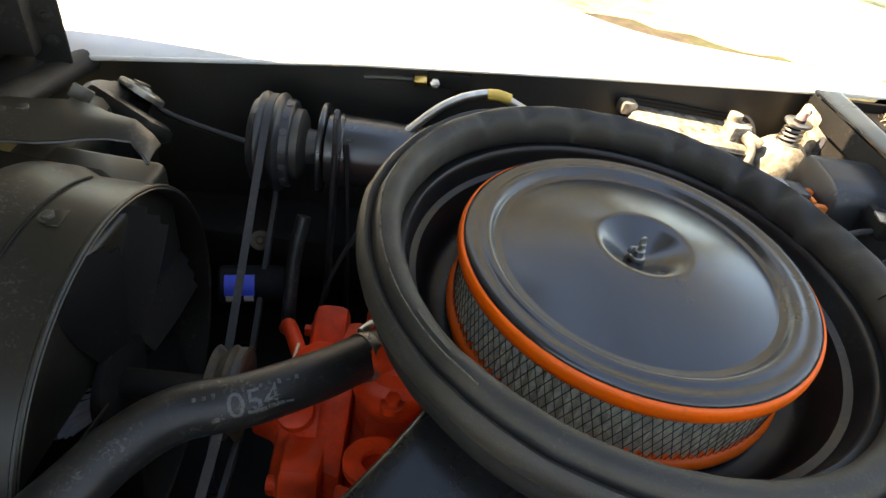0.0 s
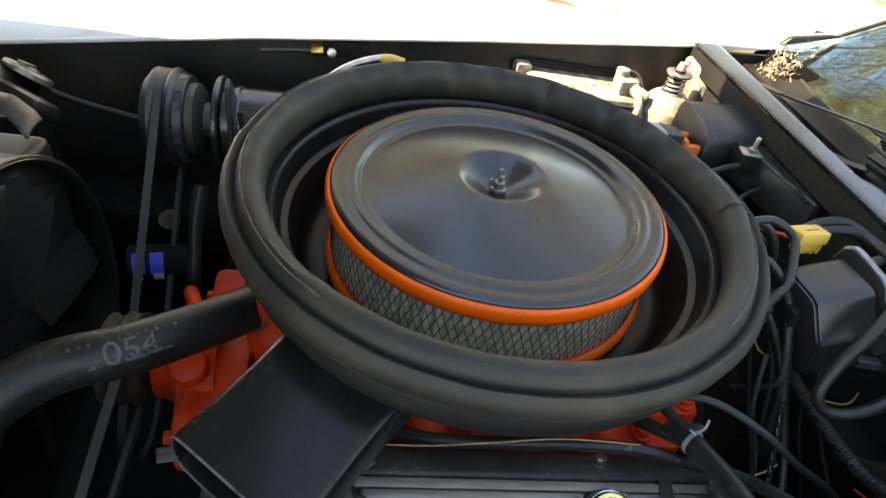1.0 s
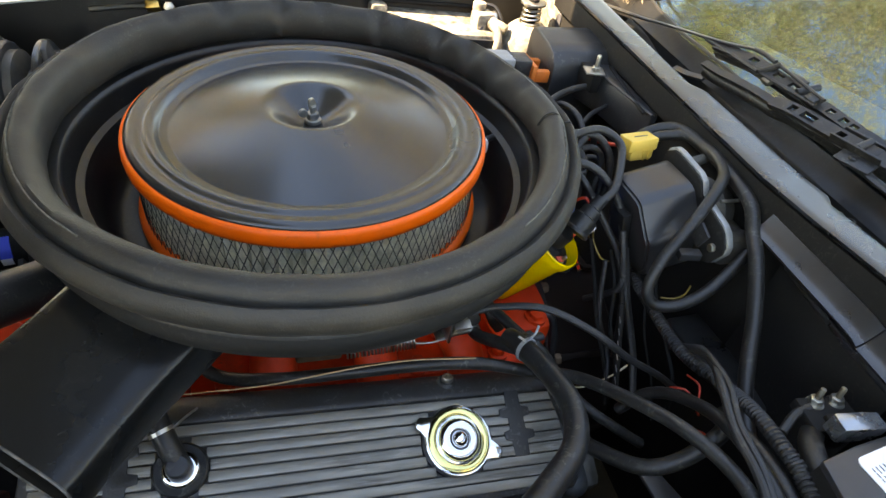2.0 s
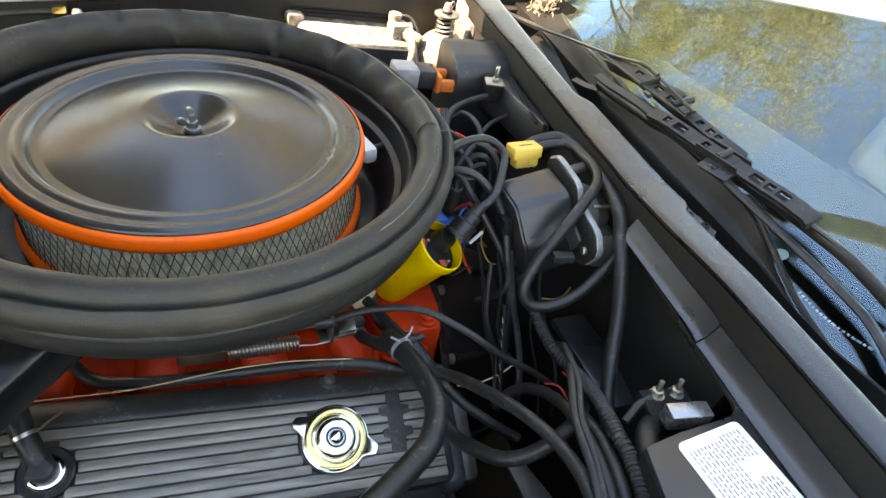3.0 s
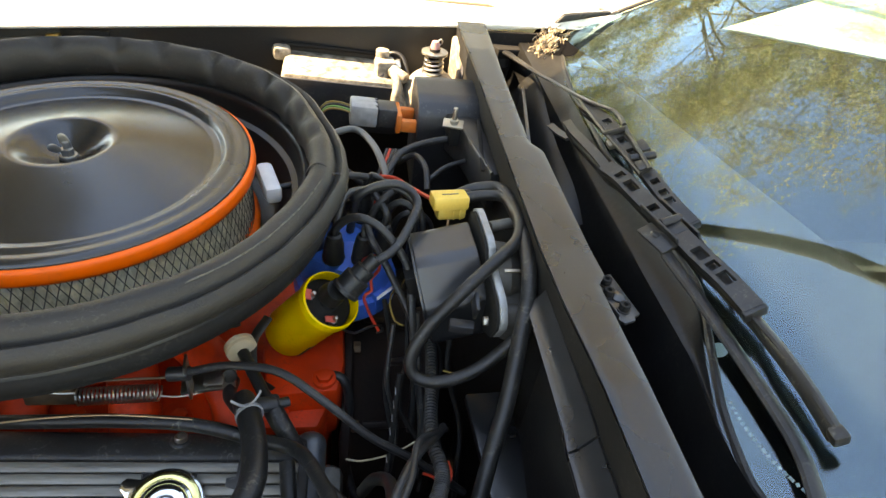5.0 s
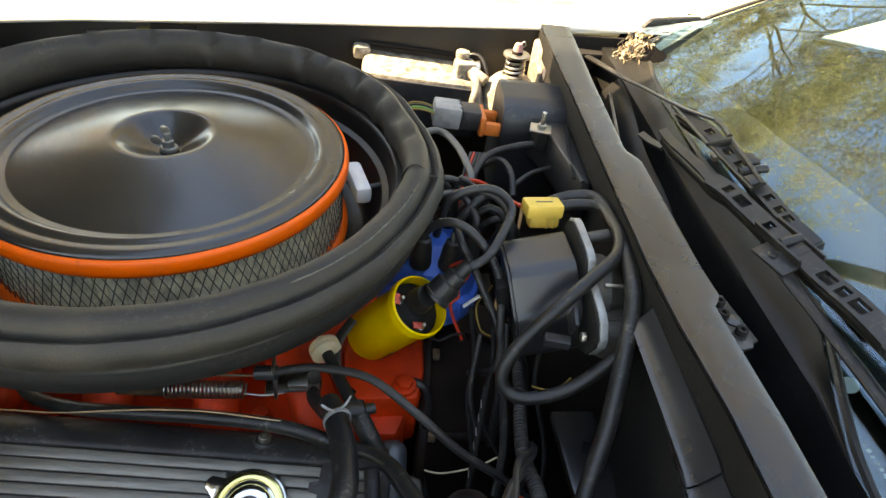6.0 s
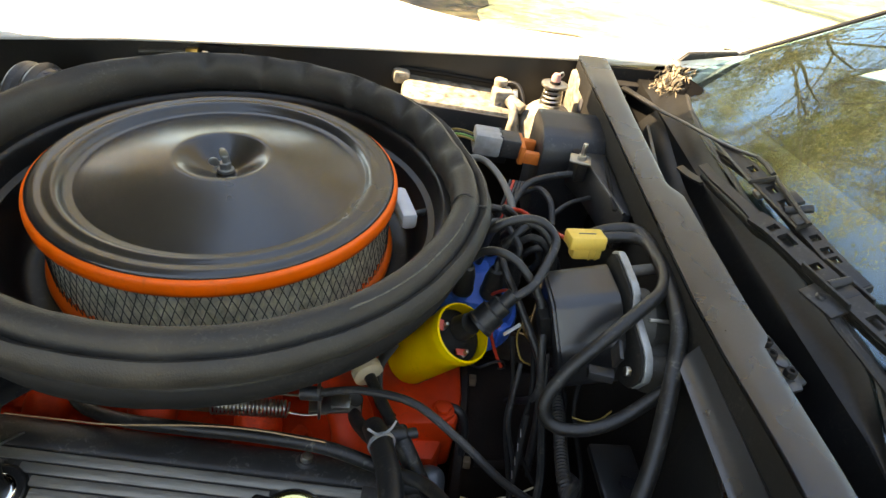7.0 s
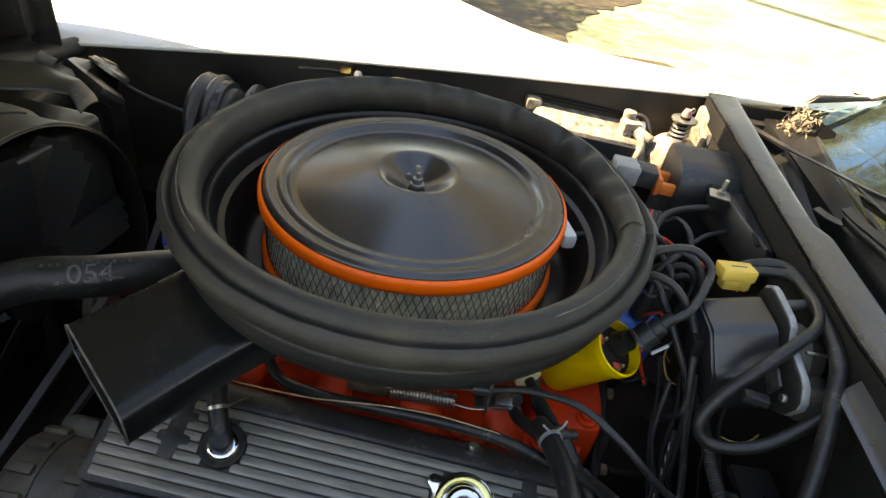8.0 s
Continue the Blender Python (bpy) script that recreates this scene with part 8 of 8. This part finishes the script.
def tree(x, y, height, spread, leaves, seed, label, mat, twigs=4):
    rnd = random.Random(seed)
    root = thing("tree", label, "tree", Matrix.Translation((x, y, GROUND_Z)), group="trees beyond the car")
    trunk, limbs, tips = bmesh.new(), bmesh.new(), []
    bend = 0.16 if twigs < 5 else 0.26

    def grow(p, d, length, r, depth, bm):
        pts = [p]
        q = p.copy()
        n = 4
        for k in range(n):
            w = bend * (0.3 if depth == 0 else (0.7 if depth == 1 else 1.0))
            d = (d + Vector((rnd.gauss(0, w), rnd.gauss(0, w), rnd.gauss(0.03, 0.10)))).normalized()
            q = q + d * (length / n)
            pts.append(q.copy())
        tube(pts, r, 7 if depth < 2 else (4 if depth < 4 else 3), length / 4, bm=bm, radius_at=lambda s: max(r * (1 - 0.55 * s / length), 0.0065))
        if depth >= twigs:
            tips.extend(pts[1:])
            return
        if depth >= twigs - 1:
            tips.extend(pts[2:])
        kids = 3 if depth == 0 else rnd.choice((2, 3, 3) if twigs < 5 else (3, 3, 4))
        for k in range(kids + (2 if depth == 0 else 0)):
            i = rnd.choice((2, 3, 4)) if k else 4
            a = rnd.uniform(0, 6.28)
            e = Vector((math.cos(a), math.sin(a), rnd.uniform(-0.05, 0.6))).normalized()
            nd = (d * 0.5 + e * spread).normalized()
            grow(pts[i], nd, length * rnd.uniform(0.55, 0.8), r * 0.57, depth + 1, limbs)
    grow(Vector((0, 0, -0.1)), Vector((0, 0, 1)), height * 0.42, height * (0.0052 if twigs < 5 else 0.0056), 0, trunk)
    part("trunk", trunk, BARK, root, smooth=60)
    part("limbs", limbs, BARK, root, smooth=60)
    verts, faces = [], []
    for k in range(int(leaves * (1.7 if twigs < 5 else 2.1))):
        c = rnd.choice(tips) + Vector((rnd.gauss(0, 0.13), rnd.gauss(0, 0.13), rnd.gauss(-0.03, 0.12)))
        s = rnd.uniform(0.016, 0.042)
        n = Vector((rnd.gauss(0, 1), rnd.gauss(0, 1), rnd.gauss(0.6, 1))).normalized()
        u = n.orthogonal().normalized()
        v = n.cross(u)
        i = len(verts)
        verts += [c + u * s, c + v * s * 0.55, c - u * s, c - v * s * 0.55]
        faces.append((i, i + 1, i + 2, i + 3))
    me = bpy.data.meshes.new("crown")
    me.from_pydata(verts, [], faces)
    me.materials.append(mat)
    ob = new("crown", me)
    ob.parent = root
    tagged(ob, "sparse autumn leaves", kind="stuff")


for x, y, h, sp, lv, mat in TREES:
    tree(x, y, h, sp, lv, int(abs(x * 7 + y * 13)) + 1, "half-bare tree with thin branches and olive autumn leaves", LEAF2 if mat else LEAF, 5 if y > 5 and -6 < x < 7 else 4)


def reflected_limb():
    """A heavy limb that leans in from beyond the far fender, high over the car. Added to put a dark band into the
    windshield's reflection.
    """
    root = thing("tree", "added leaning limb, dark with a tan edge, for the windshield reflection", "tree", group="trees beyond the car")

    def at(az, el, d):
        return Vector((0.70 + d * math.cos(radians(el)) * math.cos(radians(az)), -0.2 + d * math.cos(radians(el)) * math.sin(radians(az)), d * math.sin(radians(el))))
    path = [Vector((-4.6, 11.5, GROUND_Z - 0.1)), Vector((-4.2, 10.8, 2.0)), at(110, 36, 9.4), at(103, 44, 8.4), at(97, 51.5, 7.6), at(90, 59, 7.0), at(84, 65, 6.4), at(74, 70, 6.0), at(50, 76, 5.8), at(10, 78, 5.8)]
    trunk = part("trunk", tube(path, 0.20, 14, 0.12, radius_at=lambda q: (0.11 + 0.012 * noise.noise((q * 3, 0, 0))) * (1 + 0.25 * math.exp(-q))), DARKBARK, root, smooth=60)
    rnd = random.Random(77)
    verts, faces = [], []
    P = spline(path, 0.05)
    # Tan flecks added for the pale edge of the reflected band.
    for k in range(2200):
        i = rnd.randrange(len(P) // 3, len(P))
        c = P[i] + Vector((rnd.gauss(0, 0.03), -0.088 - abs(rnd.gauss(0, 0.022)), 0.056 + rnd.gauss(0, 0.02)))
        u = Vector((rnd.gauss(0, 1), rnd.gauss(0, 1), rnd.gauss(0, 0.6))).normalized() * rnd.uniform(0.012, 0.035)
        v = u.orthogonal().normalized() * rnd.uniform(0.006, 0.014)
        b = len(verts)
        verts += [c + u, c + v, c - u, c - v]
        faces.append((b, b + 1, b + 2, b + 3))
    me = bpy.data.meshes.new("lichen")
    me.from_pydata(verts, [], faces)
    me.materials.append(LITTER)
    ob = new("lichen", me)
    ob.parent = trunk
    tagged(ob, "tan flecks for the pale edge of the reflected band", kind="stuff")


DARKBARK = material("dark_bark", (0.028, 0.026, 0.020), 0.9, var=0.4, scale=6, bump=0.8, fine=40)
reflected_limb()
